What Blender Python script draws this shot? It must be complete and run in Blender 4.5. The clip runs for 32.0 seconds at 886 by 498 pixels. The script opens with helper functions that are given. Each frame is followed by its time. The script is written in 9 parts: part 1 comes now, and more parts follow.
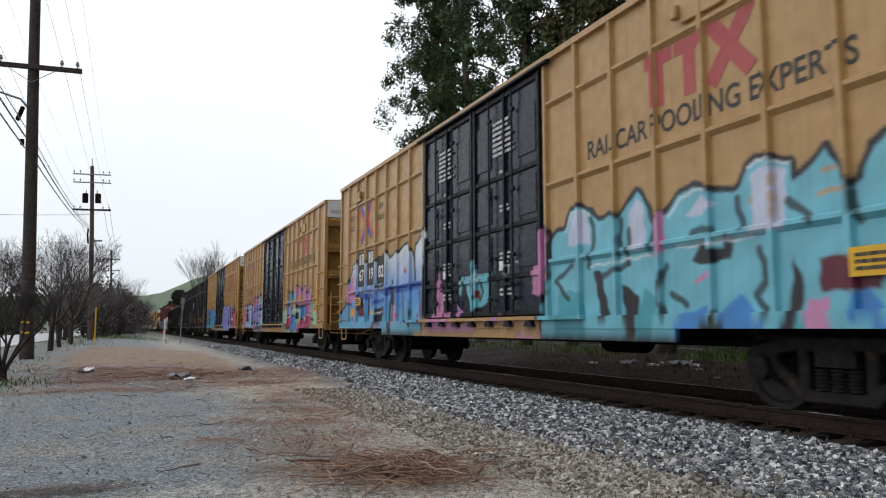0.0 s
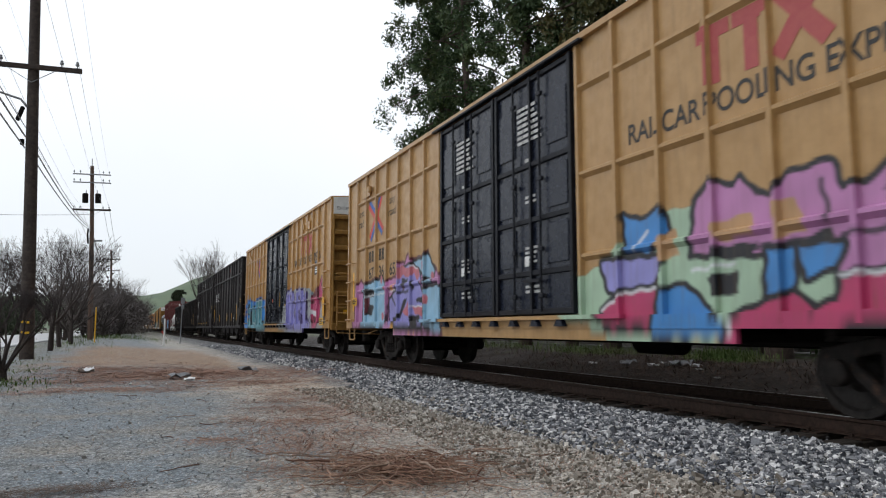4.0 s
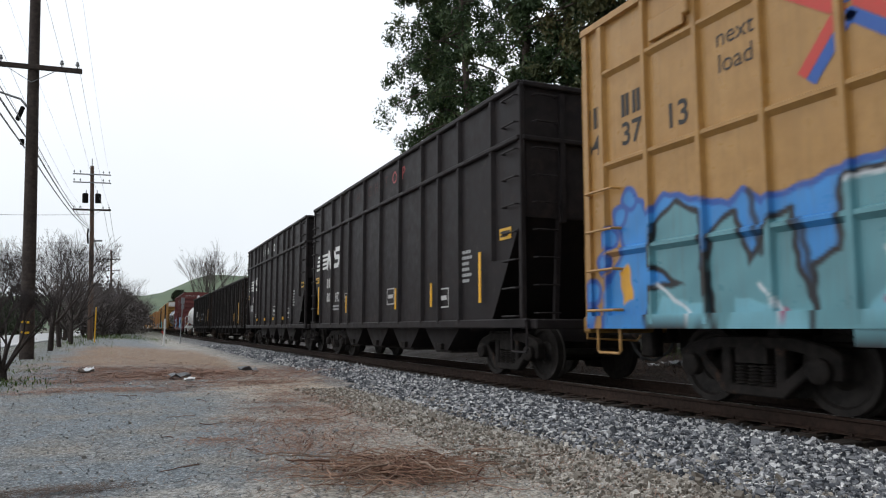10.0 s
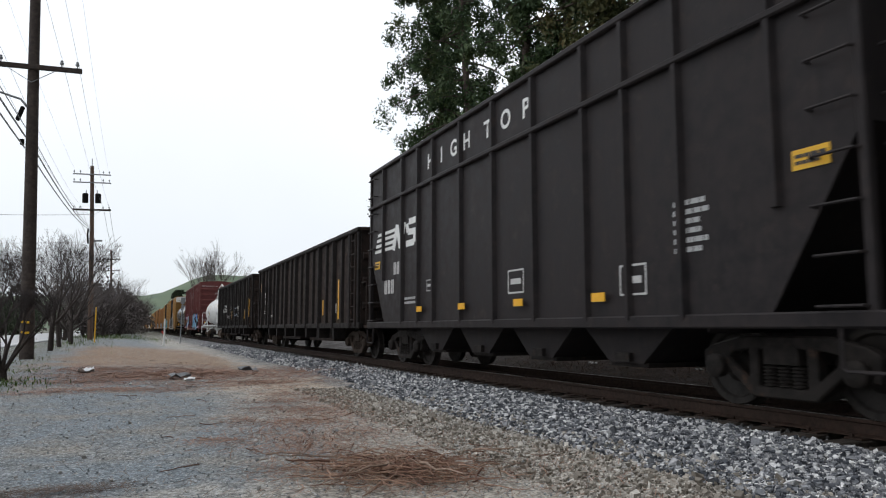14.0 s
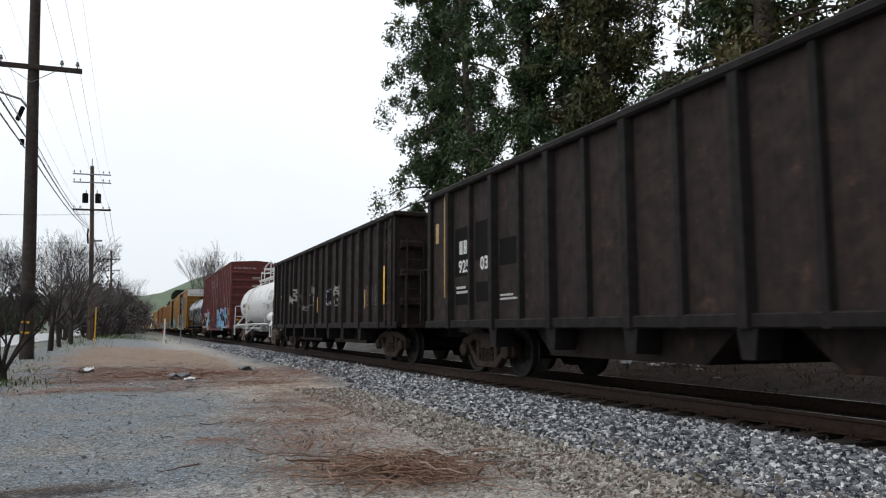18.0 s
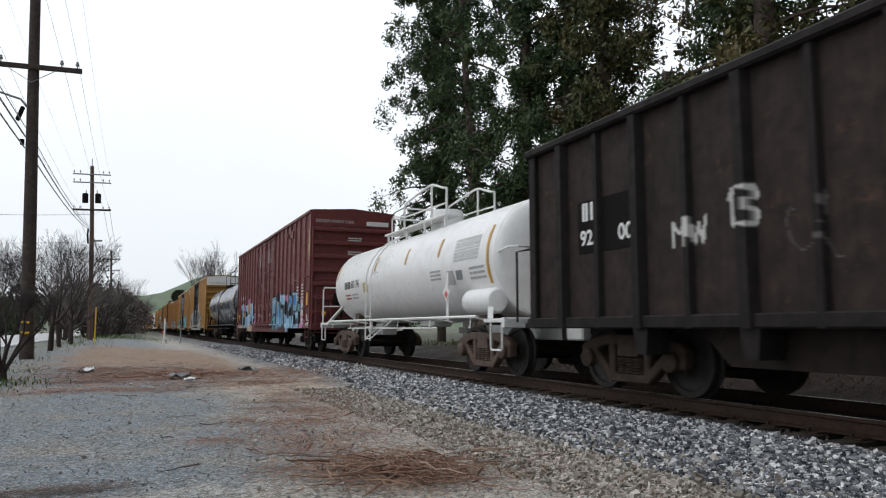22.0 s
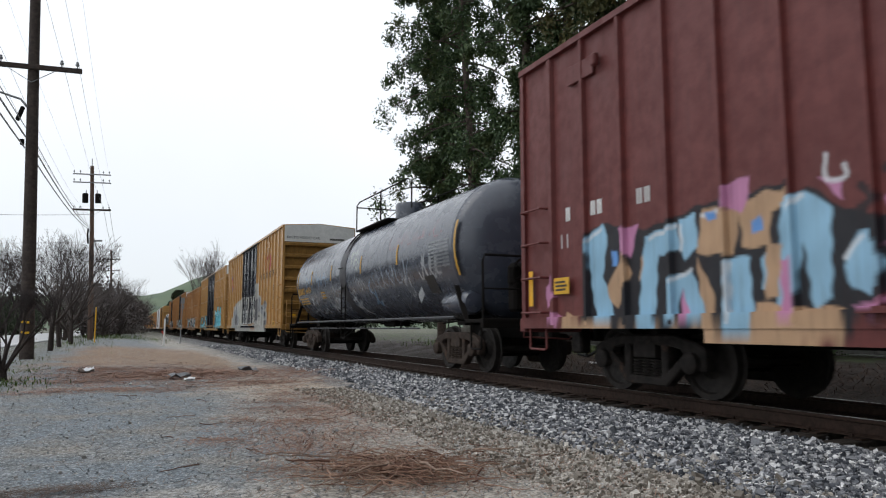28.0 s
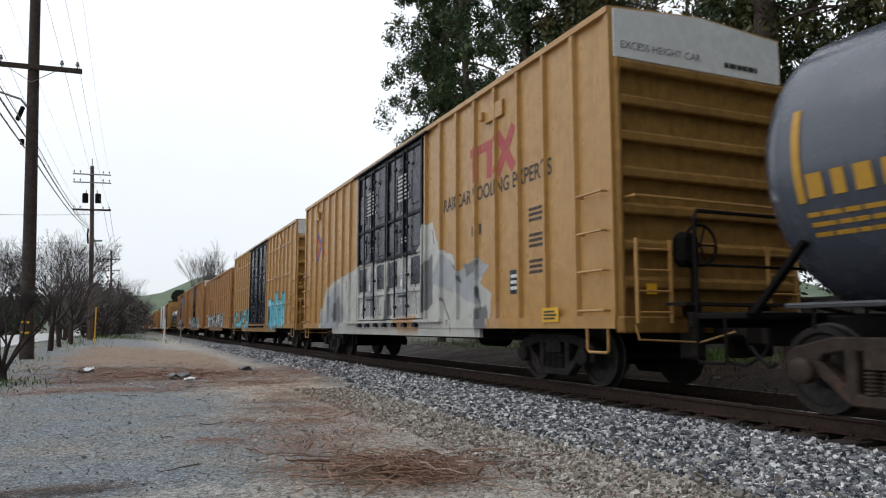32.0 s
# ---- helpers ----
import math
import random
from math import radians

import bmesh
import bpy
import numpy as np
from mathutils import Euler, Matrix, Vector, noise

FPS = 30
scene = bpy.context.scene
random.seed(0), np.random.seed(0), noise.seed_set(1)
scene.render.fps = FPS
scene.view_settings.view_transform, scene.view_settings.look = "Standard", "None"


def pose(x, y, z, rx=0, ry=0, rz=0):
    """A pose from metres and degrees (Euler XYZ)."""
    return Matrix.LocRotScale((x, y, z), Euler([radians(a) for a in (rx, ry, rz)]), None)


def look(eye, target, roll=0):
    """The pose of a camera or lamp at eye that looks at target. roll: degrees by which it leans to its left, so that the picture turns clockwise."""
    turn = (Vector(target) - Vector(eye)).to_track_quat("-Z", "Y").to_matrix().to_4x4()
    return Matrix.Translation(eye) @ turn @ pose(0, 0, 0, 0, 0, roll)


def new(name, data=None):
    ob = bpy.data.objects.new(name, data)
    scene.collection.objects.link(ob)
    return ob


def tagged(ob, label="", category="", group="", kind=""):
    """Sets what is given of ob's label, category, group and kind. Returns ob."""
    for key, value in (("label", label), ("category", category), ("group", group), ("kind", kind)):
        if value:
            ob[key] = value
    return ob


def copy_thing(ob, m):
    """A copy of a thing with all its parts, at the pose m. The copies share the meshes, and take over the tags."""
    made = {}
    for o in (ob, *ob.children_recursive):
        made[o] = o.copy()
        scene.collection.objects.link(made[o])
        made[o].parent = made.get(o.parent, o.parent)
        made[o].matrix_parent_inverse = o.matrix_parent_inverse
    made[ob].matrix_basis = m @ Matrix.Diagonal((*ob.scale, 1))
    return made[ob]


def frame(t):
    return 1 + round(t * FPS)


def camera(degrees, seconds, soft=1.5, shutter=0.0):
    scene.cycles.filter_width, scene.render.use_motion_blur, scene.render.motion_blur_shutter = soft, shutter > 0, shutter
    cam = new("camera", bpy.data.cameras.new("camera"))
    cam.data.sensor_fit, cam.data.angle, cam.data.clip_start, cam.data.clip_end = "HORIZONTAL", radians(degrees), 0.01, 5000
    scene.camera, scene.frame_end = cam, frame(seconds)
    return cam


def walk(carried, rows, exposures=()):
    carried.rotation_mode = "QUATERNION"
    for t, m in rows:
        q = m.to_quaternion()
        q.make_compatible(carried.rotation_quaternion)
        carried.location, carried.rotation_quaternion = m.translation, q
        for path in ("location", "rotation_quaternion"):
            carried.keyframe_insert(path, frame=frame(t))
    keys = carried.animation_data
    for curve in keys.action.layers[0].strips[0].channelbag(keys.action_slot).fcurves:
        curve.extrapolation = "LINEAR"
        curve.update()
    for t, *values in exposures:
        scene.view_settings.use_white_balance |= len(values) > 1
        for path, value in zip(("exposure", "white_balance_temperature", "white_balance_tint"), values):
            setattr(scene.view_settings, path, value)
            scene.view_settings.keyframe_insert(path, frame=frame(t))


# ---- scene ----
from mathutils.geometry import tessellate_polygon

# camera: stands still beside the track
EYE_Z = 1.1
cam = camera(63.2, 32.0, soft=1.1, shutter=0.28)
walk(cam, [(0.0, pose(0, 0, EYE_Z, 96.27, 0, -23.38)), (32.0, pose(0, 0, EYE_Z, 96.27, 0, -23.38))],
     exposures=[(0.0, 0.0), (32.0, 0.0)])

# overcast daylight
world = bpy.data.worlds.new("overcast")
scene.world = world
world.use_nodes = True
wn, wl = world.node_tree.nodes, world.node_tree.links
wn.clear()
w_out = wn.new("ShaderNodeOutputWorld")
w_bg = wn.new("ShaderNodeBackground")
w_sky = wn.new("ShaderNodeTexSky")
w_sky.sky_type = "NISHITA"
w_sky.sun_disc = False
w_sky.sun_elevation, w_sky.sun_rotation = radians(58), radians(-65)
w_tc = wn.new("ShaderNodeTexCoord")
w_sep = wn.new("ShaderNodeSeparateXYZ")
w_ramp = wn.new("ShaderNodeValToRGB")
w_ramp.color_ramp.elements[0].position, w_ramp.color_ramp.elements[0].color = 0.0, (0.88, 0.94, 1.0, 1)
w_ramp.color_ramp.elements[1].position, w_ramp.color_ramp.elements[1].color = 1.0, (1.42, 1.49, 1.58, 1)
w_e = w_ramp.color_ramp.elements.new(0.25)
w_e.color = (1.10, 1.14, 1.19, 1)
w_noise = wn.new("ShaderNodeTexNoise")
w_noise.inputs["Scale"].default_value, w_noise.inputs["Detail"].default_value = 2.2, 4
w_mr = wn.new("ShaderNodeMapRange")
w_mr.inputs["To Min"].default_value, w_mr.inputs["To Max"].default_value = 0.9, 1.1
w_mul = wn.new("ShaderNodeVectorMath")
w_mul.operation = "SCALE"
w_sc = wn.new("ShaderNodeVectorMath")
w_sc.operation = "SCALE"
w_sc.inputs[3].default_value = 0.08
w_mix = wn.new("ShaderNodeMix")
w_mix.data_type = "RGBA"
w_mix.inputs[0].default_value = 0.88
wl.new(w_tc.outputs["Generated"], w_sep.inputs[0])
wl.new(w_sep.outputs["Z"], w_ramp.inputs[0])
wl.new(w_tc.outputs["Generated"], w_noise.inputs["Vector"])
wl.new(w_noise.outputs["Fac"], w_mr.inputs[0])
# the cloud is thinner and brighter on the sun's side of the sky
w_dot = wn.new("ShaderNodeVectorMath")
w_dot.operation = "DOT_PRODUCT"
w_dot.inputs[1].default_value = (-0.5, 0.85, 0.16)
w_side = wn.new("ShaderNodeMapRange")
w_side.interpolation_type = "SMOOTHSTEP"
for k, v in zip(("From Min", "From Max", "To Min", "To Max"), (-1.0, 0.15, 0.32, 1.0)):
    w_side.inputs[k].default_value = v
w_all = wn.new("ShaderNodeMath")
w_all.operation = "MULTIPLY"
wl.new(w_tc.outputs["Generated"], w_dot.inputs[0])
wl.new(w_dot.outputs["Value"], w_side.inputs[0])
wl.new(w_side.outputs[0], w_all.inputs[0])
wl.new(w_mr.outputs[0], w_all.inputs[1])
wl.new(w_ramp.outputs["Color"], w_mul.inputs[0])
wl.new(w_all.outputs[0], w_mul.inputs[3])
wl.new(w_sky.outputs[0], w_sc.inputs[0])
wl.new(w_sc.outputs[0], w_mix.inputs[6])
wl.new(w_mul.outputs[0], w_mix.inputs[7])
wl.new(w_mix.outputs[2], w_bg.inputs[0])
wl.new(w_bg.outputs[0], w_out.inputs[0])
w_bg.inputs[1].default_value = 1.0

sun_data = bpy.data.lights.new("sun", "SUN")
sun_data.energy, sun_data.angle, sun_data.color = 0.5, radians(40), (1.0, 0.97, 0.93)
sun = new("sun", sun_data)
sun.matrix_world = look((-20, 9.3, 35), (0, 0, 0))

# ---- materials ----
def nodes_of(m):
    m.use_nodes = True
    t = m.node_tree
    return t.nodes, t.links, t.nodes["Principled BSDF"]


def coords(n, l, scale=(1, 1, 1), space="Object"):
    tc = n.new("ShaderNodeTexCoord")
    mp = n.new("ShaderNodeMapping")
    mp.inputs["Scale"].default_value = scale
    l.new(tc.outputs[space], mp.inputs[0])
    return mp.outputs[0]


def noise_of(n, l, vec, scale, detail=5, rough=0.6):
    x = n.new("ShaderNodeTexNoise")
    x.inputs["Scale"].default_value, x.inputs["Detail"].default_value = scale, detail
    x.inputs["Roughness"].default_value = rough
    if vec is not None:
        l.new(vec, x.inputs["Vector"])
    return x.outputs["Fac"]


def span(n, l, fac, a, b, lo=0.0, hi=1.0):
    x = n.new("ShaderNodeMapRange")
    for k, v in zip(("From Min", "From Max", "To Min", "To Max"), (a, b, lo, hi)):
        x.inputs[k].default_value = v
    l.new(fac, x.inputs[0])
    return x.outputs[0]


def blend(n, l, fac, a, b, mode="MIX"):
    x = n.new("ShaderNodeMix")
    x.data_type, x.blend_type = "RGBA", mode
    for k, v in ((0, fac), (6, a), (7, b)):
        if isinstance(v, (int, float)):
            x.inputs[k].default_value = v
        elif isinstance(v, tuple):
            x.inputs[k].default_value = (*v, 1)
        else:
            l.new(v, x.inputs[k])
    return x.outputs[2]


def surface(name, c1, c2, grain=8.0, rough=0.6, bump=0.1, metal=0.0, rust=None, rust_amount=0.3,
            streak=0.0, painted=False, vary=0.0, spec=0.4, bump_scale=None):
    """Paint, wood or metal with two scales of variation; rust: a third colour in patches; streak: vertical run-off."""
    m = bpy.data.materials.new(name)
    n, l, b = nodes_of(m)
    v = coords(n, l)
    fine = noise_of(n, l, v, grain, 6)
    big = noise_of(n, l, v, grain * 0.09, 4)
    col = blend(n, l, span(n, l, fine, 0.35, 0.65), c1, c2)
    col = blend(n, l, span(n, l, big, 0.38, 0.68, 0, 0.6), col, c2)
    if vary:
        oi = n.new("ShaderNodeObjectInfo")
        hsv = n.new("ShaderNodeHueSaturation")
        l.new(span(n, l, oi.outputs["Random"], 0, 1, 1 - vary, 1 + vary), hsv.inputs["Value"])
        l.new(col, hsv.inputs["Color"])
        col = hsv.outputs[0]
    if painted:
        SPRAYED.append(m)
        at = n.new("ShaderNodeAttribute")
        at.attribute_name = "paint"
        col = blend(n, l, at.outputs["Alpha"], col, at.outputs["Color"])
    if streak:
        sv = coords(n, l, (5, 5, 0.35))
        st = noise_of(n, l, sv, 3.0, 6, 0.7)
        col = blend(n, l, span(n, l, st, 0.5, 0.75, 0, streak), col, tuple(x * 0.35 for x in c2))
    if rust:
        rn = noise_of(n, l, v, 3.2, 8, 0.7)
        col = blend(n, l, span(n, l, rn, 0.72 - rust_amount * 0.5, 0.8 - rust_amount * 0.4, 0, 0.85), col, rust)
    l.new(col, b.inputs["Base Color"])
    l.new(span(n, l, fine, 0.3, 0.7, max(rough - 0.12, 0.05), min(rough + 0.12, 1)), b.inputs["Roughness"])
    b.inputs["Metallic"].default_value = metal
    b.inputs["Specular IOR Level"].default_value = spec
    if bump:
        bp = n.new("ShaderNodeBump")
        bp.inputs["Strength"].default_value = bump
        bp.inputs["Distance"].default_value = 0.02
        l.new(noise_of(n, l, v, bump_scale or grain * 2.5, 6), bp.inputs["Height"])
        l.new(bp.outputs[0], b.inputs["Normal"])
    return m


SPRAYED = []
YELLOW = surface("boxcar_yellow_paint", (0.47, 0.262, 0.082), (0.385, 0.207, 0.063), 5, 0.36, 0.05, spec=0.5, streak=0.3, painted=True, rust=(0.16, 0.075, 0.03), rust_amount=0.06)
FADEDYELLOW = surface("boxcar_faded_yellow", (0.47, 0.280, 0.112), (0.39, 0.225, 0.085), 5, 0.4, 0.05, spec=0.5, streak=0.35, painted=True, rust=(0.16, 0.08, 0.04), rust_amount=0.08)
# yellow darkened for the shade on the car ends; streaks and rust are wear
SHADEDYELLOW = surface("boxcar_end_yellow", (0.32, 0.172, 0.042), (0.21, 0.11, 0.03), 5, 0.6, 0.05, streak=0.5, painted=True, rust=(0.13, 0.065, 0.03), rust_amount=0.12, spec=0.2)
ORANGE = surface("boxcar_orange_paint", (0.42, 0.205, 0.065), (0.30, 0.145, 0.05), 5, 0.55, 0.05, streak=0.4, painted=True, rust=(0.14, 0.07, 0.03), rust_amount=0.1)
RED = surface("boxcar_oxide_red", (0.155, 0.035, 0.030), (0.112, 0.026, 0.024), 5, 0.55, 0.06, streak=0.35, painted=True, rust=(0.12, 0.05, 0.03), rust_amount=0.08)
BLUEBLACK = surface("door_dark_blue", (0.0085, 0.0112, 0.021), (0.013, 0.017, 0.030), 6, 0.26, 0.12, streak=0.4, painted=True, spec=0.3, rust=(0.09, 0.04, 0.025), rust_amount=0.04)
DOORFRAME = surface("door_frame_black", (0.006, 0.007, 0.010), (0.012, 0.013, 0.018), 6, 0.5, 0.08, streak=0.3, painted=True, spec=0.2, rust=(0.09, 0.04, 0.025), rust_amount=0.08)
NSBLACK = surface("hopper_black", (0.018, 0.016, 0.0172), (0.032, 0.027, 0.027), 4, 0.5, 0.08, streak=0.3, spec=0.1, painted=True, rust=(0.038, 0.030, 0.028), rust_amount=0.34)
RUSTBROWN = surface("gondola_rust_brown", (0.040, 0.026, 0.021), (0.020, 0.0155, 0.014), 4, 0.75, 0.15, streak=0.6, painted=True, rust=(0.085, 0.046, 0.030), rust_amount=0.25, spec=0.2)
TANKWHITE = surface("tank_white_paint", (0.80, 0.80, 0.80), (0.72, 0.715, 0.70), 3, 0.36, 0.03, streak=0.12, painted=True, rust=(0.26, 0.15, 0.09), rust_amount=0.03)
TANKGREY = surface("tank_black_faded", (0.047, 0.054, 0.073), (0.063, 0.072, 0.095), 3, 0.24, 0.04, spec=0.7, streak=0.25, painted=True)
RUSTYWHITE = surface("rust_stained_white", (0.50, 0.46, 0.42), (0.34, 0.28, 0.23), 9, 0.65, 0.15, rust=(0.20, 0.10, 0.06), rust_amount=0.3)
RUSTSTAIN = surface("rust_run", (0.30, 0.17, 0.10), (0.20, 0.10, 0.055), 12, 0.8, 0.1, streak=0.5)
TANKDARK = surface("tank_strap_dark", (0.030, 0.030, 0.036), (0.042, 0.040, 0.045), 4, 0.5, 0.05, streak=0.3)
RAILGREY = surface("handrail_dark_grey", (0.075, 0.078, 0.085), (0.05, 0.052, 0.056), 12, 0.6, 0.06)
GONDARK = surface("gondola_post_dark", (0.022, 0.0175, 0.016), (0.014, 0.012, 0.0115), 5, 0.7, 0.15, streak=0.4, painted=True, rust=(0.06, 0.035, 0.025), rust_amount=0.1, spec=0.15)
STEEL = surface("truck_steel_dirty", (0.027, 0.021, 0.018), (0.013, 0.011, 0.010), 9, 0.75, 0.25, rust=(0.085, 0.045, 0.028), rust_amount=0.25, spec=0.25)
TRUCKBROWN = surface("truck_steel_brown", (0.068, 0.048, 0.037), (0.036, 0.027, 0.022), 9, 0.78, 0.25, rust=(0.11, 0.055, 0.035), rust_amount=0.25, spec=0.2)
TRUCKTAN = surface("truck_steel_tan", (0.125, 0.084, 0.060), (0.065, 0.046, 0.036), 9, 0.75, 0.25, rust=(0.16, 0.08, 0.05), rust_amount=0.3)
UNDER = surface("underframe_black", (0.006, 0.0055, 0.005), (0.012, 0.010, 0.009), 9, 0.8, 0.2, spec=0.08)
WHEELM = surface("wheel_steel", (0.034, 0.027, 0.023), (0.017, 0.0145, 0.013), 10, 0.65, 0.15, metal=0.2)
WHITEP = surface("white_paint", (0.78, 0.78, 0.76), (0.66, 0.66, 0.64), 10, 0.5, 0.04)
FADEDW = surface("white_faded_paint", (0.60, 0.595, 0.58), (0.46, 0.45, 0.44), 25, 0.6, 0.04)
INK = surface("black_paint", (0.025, 0.024, 0.024), (0.05, 0.045, 0.04), 25, 0.6, 0.03)
FADEDRED = surface("faded_red_paint", (0.36, 0.05, 0.06), (0.42, 0.10, 0.09), 9, 0.6, 0.03)
FADEDRED2 = surface("worn_red_paint", (0.085, 0.028, 0.024), (0.05, 0.022, 0.02), 14, 0.7, 0.03)
LOGOBLUE = surface("blue_paint", (0.035, 0.10, 0.42), (0.05, 0.13, 0.40), 12, 0.5, 0.03)
LOGORED = surface("red_paint", (0.62, 0.06, 0.05), (0.55, 0.08, 0.06), 12, 0.5, 0.03)
REFLECT = surface("reflector_yellow", (0.85, 0.46, 0.02), (0.75, 0.38, 0.02), 12, 0.35, 0.02)
CONSPIC = surface("decal_yellow", (0.74, 0.42, 0.02), (0.64, 0.35, 0.02), 12, 0.4, 0.02)
ORANGEDECAL = surface("decal_orange", (0.8, 0.13, 0.03), (0.7, 0.11, 0.03), 12, 0.4, 0.02)
RAILM = surface("rail_rust", (0.052, 0.030, 0.022), (0.027, 0.018, 0.014), 14, 0.75, 0.25, spec=0.2)
RAILTOP = surface("rail_polished", (0.42, 0.40, 0.38), (0.30, 0.28, 0.26), 30, 0.3, 0.05, metal=0.9)
TIEM = surface("tie_creosote_wood", (0.06, 0.045, 0.035), (0.03, 0.024, 0.02), 12, 0.85, 0.5, vary=0.25)
POLEM = surface("pole_weathered_wood", (0.075, 0.055, 0.045), (0.04, 0.031, 0.027), 10, 0.85, 0.5, streak=0.3)
POLERED = surface("pole_reddish_wood", (0.15, 0.092, 0.065), (0.095, 0.06, 0.045), 10, 0.85, 0.4, streak=0.3)
GALV = surface("galvanised_steel", (0.33, 0.34, 0.35), (0.24, 0.25, 0.26), 20, 0.45, 0.08, metal=0.5)
WIREM = surface("wire_grey", (0.22, 0.22, 0.23), (0.28, 0.28, 0.29), 20, 0.6, 0.0)
BARKD = surface("bark_dark", (0.055, 0.042, 0.036), (0.032, 0.025, 0.022), 14, 0.9, 0.5)
TWIGM = surface("twig_grey_brown", (0.046, 0.036, 0.034), (0.028, 0.022, 0.021), 10, 0.9, 0.2)
BARKB = surface("conifer_bark", (0.12, 0.088, 0.072), (0.055, 0.040, 0.034), 9, 0.9, 0.6, streak=0.4)
RUBBER = surface("hose_rubber", (0.02, 0.02, 0.02), (0.03, 0.03, 0.03), 12, 0.7, 0.1)


def leafy(name, c1, c2, c3):
    m = bpy.data.materials.new(name)
    n, l, b = nodes_of(m)
    geo = n.new("ShaderNodeNewGeometry")
    big = noise_of(n, l, coords(n, l), 0.55, 3)
    col = blend(n, l, geo.outputs["Random Per Island"], c1, c2)
    col = blend(n, l, span(n, l, big, 0.5, 0.72, 0, 0.85), col, c3)
    l.new(col, b.inputs["Base Color"])
    b.inputs["Roughness"].default_value = 0.65
    b.inputs["Specular IOR Level"].default_value = 0.25
    return m


LEAFD = leafy("conifer_foliage", (0.029, 0.054, 0.025), (0.082, 0.127, 0.050), (0.112, 0.121, 0.045))
LEAFB = leafy("bronze_foliage", (0.040, 0.054, 0.022), (0.098, 0.102, 0.038), (0.150, 0.100, 0.038))
GRASSM = leafy("grass_blades", (0.055, 0.095, 0.022), (0.10, 0.15, 0.04), (0.17, 0.15, 0.08))
SHRUBM = leafy("bare_shrub", (0.060, 0.049, 0.047), (0.105, 0.088, 0.083), (0.08, 0.072, 0.06))
EVERM = leafy("evergreen_shrub", (0.022, 0.034, 0.018), (0.045, 0.06, 0.03), (0.05, 0.055, 0.03))
NEEDLEM = leafy("dead_needles", (0.125, 0.060, 0.042), (0.38, 0.225, 0.155), (0.21, 0.118, 0.082))
TWIGPILE = leafy("twig_pile", (0.12, 0.058, 0.04), (0.42, 0.27, 0.19), (0.22, 0.11, 0.075))
TWIGDRY = leafy("dry_twigs", (0.17, 0.12, 0.085), (0.30, 0.22, 0.16), (0.13, 0.08, 0.055))


def stone_mat(name, dark, light, tint):
    m = bpy.data.materials.new(name)
    n, l, b = nodes_of(m)
    geo = n.new("ShaderNodeNewGeometry")
    ramp = n.new("ShaderNodeValToRGB")
    e = ramp.color_ramp.elements
    e[0].color, e[1].color = (*dark, 1), (*light, 1)
    e[0].position, e[1].position = 0.2, 0.95
    mid = e.new(0.6)
    mid.color = (*tint, 1)
    l.new(geo.outputs["Random Per Island"], ramp.inputs[0])
    fine = noise_of(n, l, coords(n, l), 90, 3)
    col = blend(n, l, span(n, l, fine, 0.35, 0.7, 0, 0.5), ramp.outputs[0], dark)
    l.new(col, b.inputs["Base Color"])
    b.inputs["Roughness"].default_value = 0.8
    return m


BALLAST = stone_mat("ballast_stone", (0.045, 0.05, 0.06), (0.80, 0.79, 0.78), (0.245, 0.25, 0.265))
GRAVEL = stone_mat("tan_gravel_stone", (0.14, 0.122, 0.10), (0.62, 0.585, 0.53), (0.32, 0.285, 0.24))
# ballast tone lowered for the shade under the train, besides oil and dust
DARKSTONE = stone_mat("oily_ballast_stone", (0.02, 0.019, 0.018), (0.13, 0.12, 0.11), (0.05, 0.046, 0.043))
CHIPS = stone_mat("lot_gravel_chips", (0.14, 0.155, 0.165), (0.50, 0.51, 0.51), (0.24, 0.26, 0.27))
PALESTONE = stone_mat("pale_pebble", (0.22, 0.21, 0.20), (0.68, 0.68, 0.67), (0.36, 0.35, 0.33))


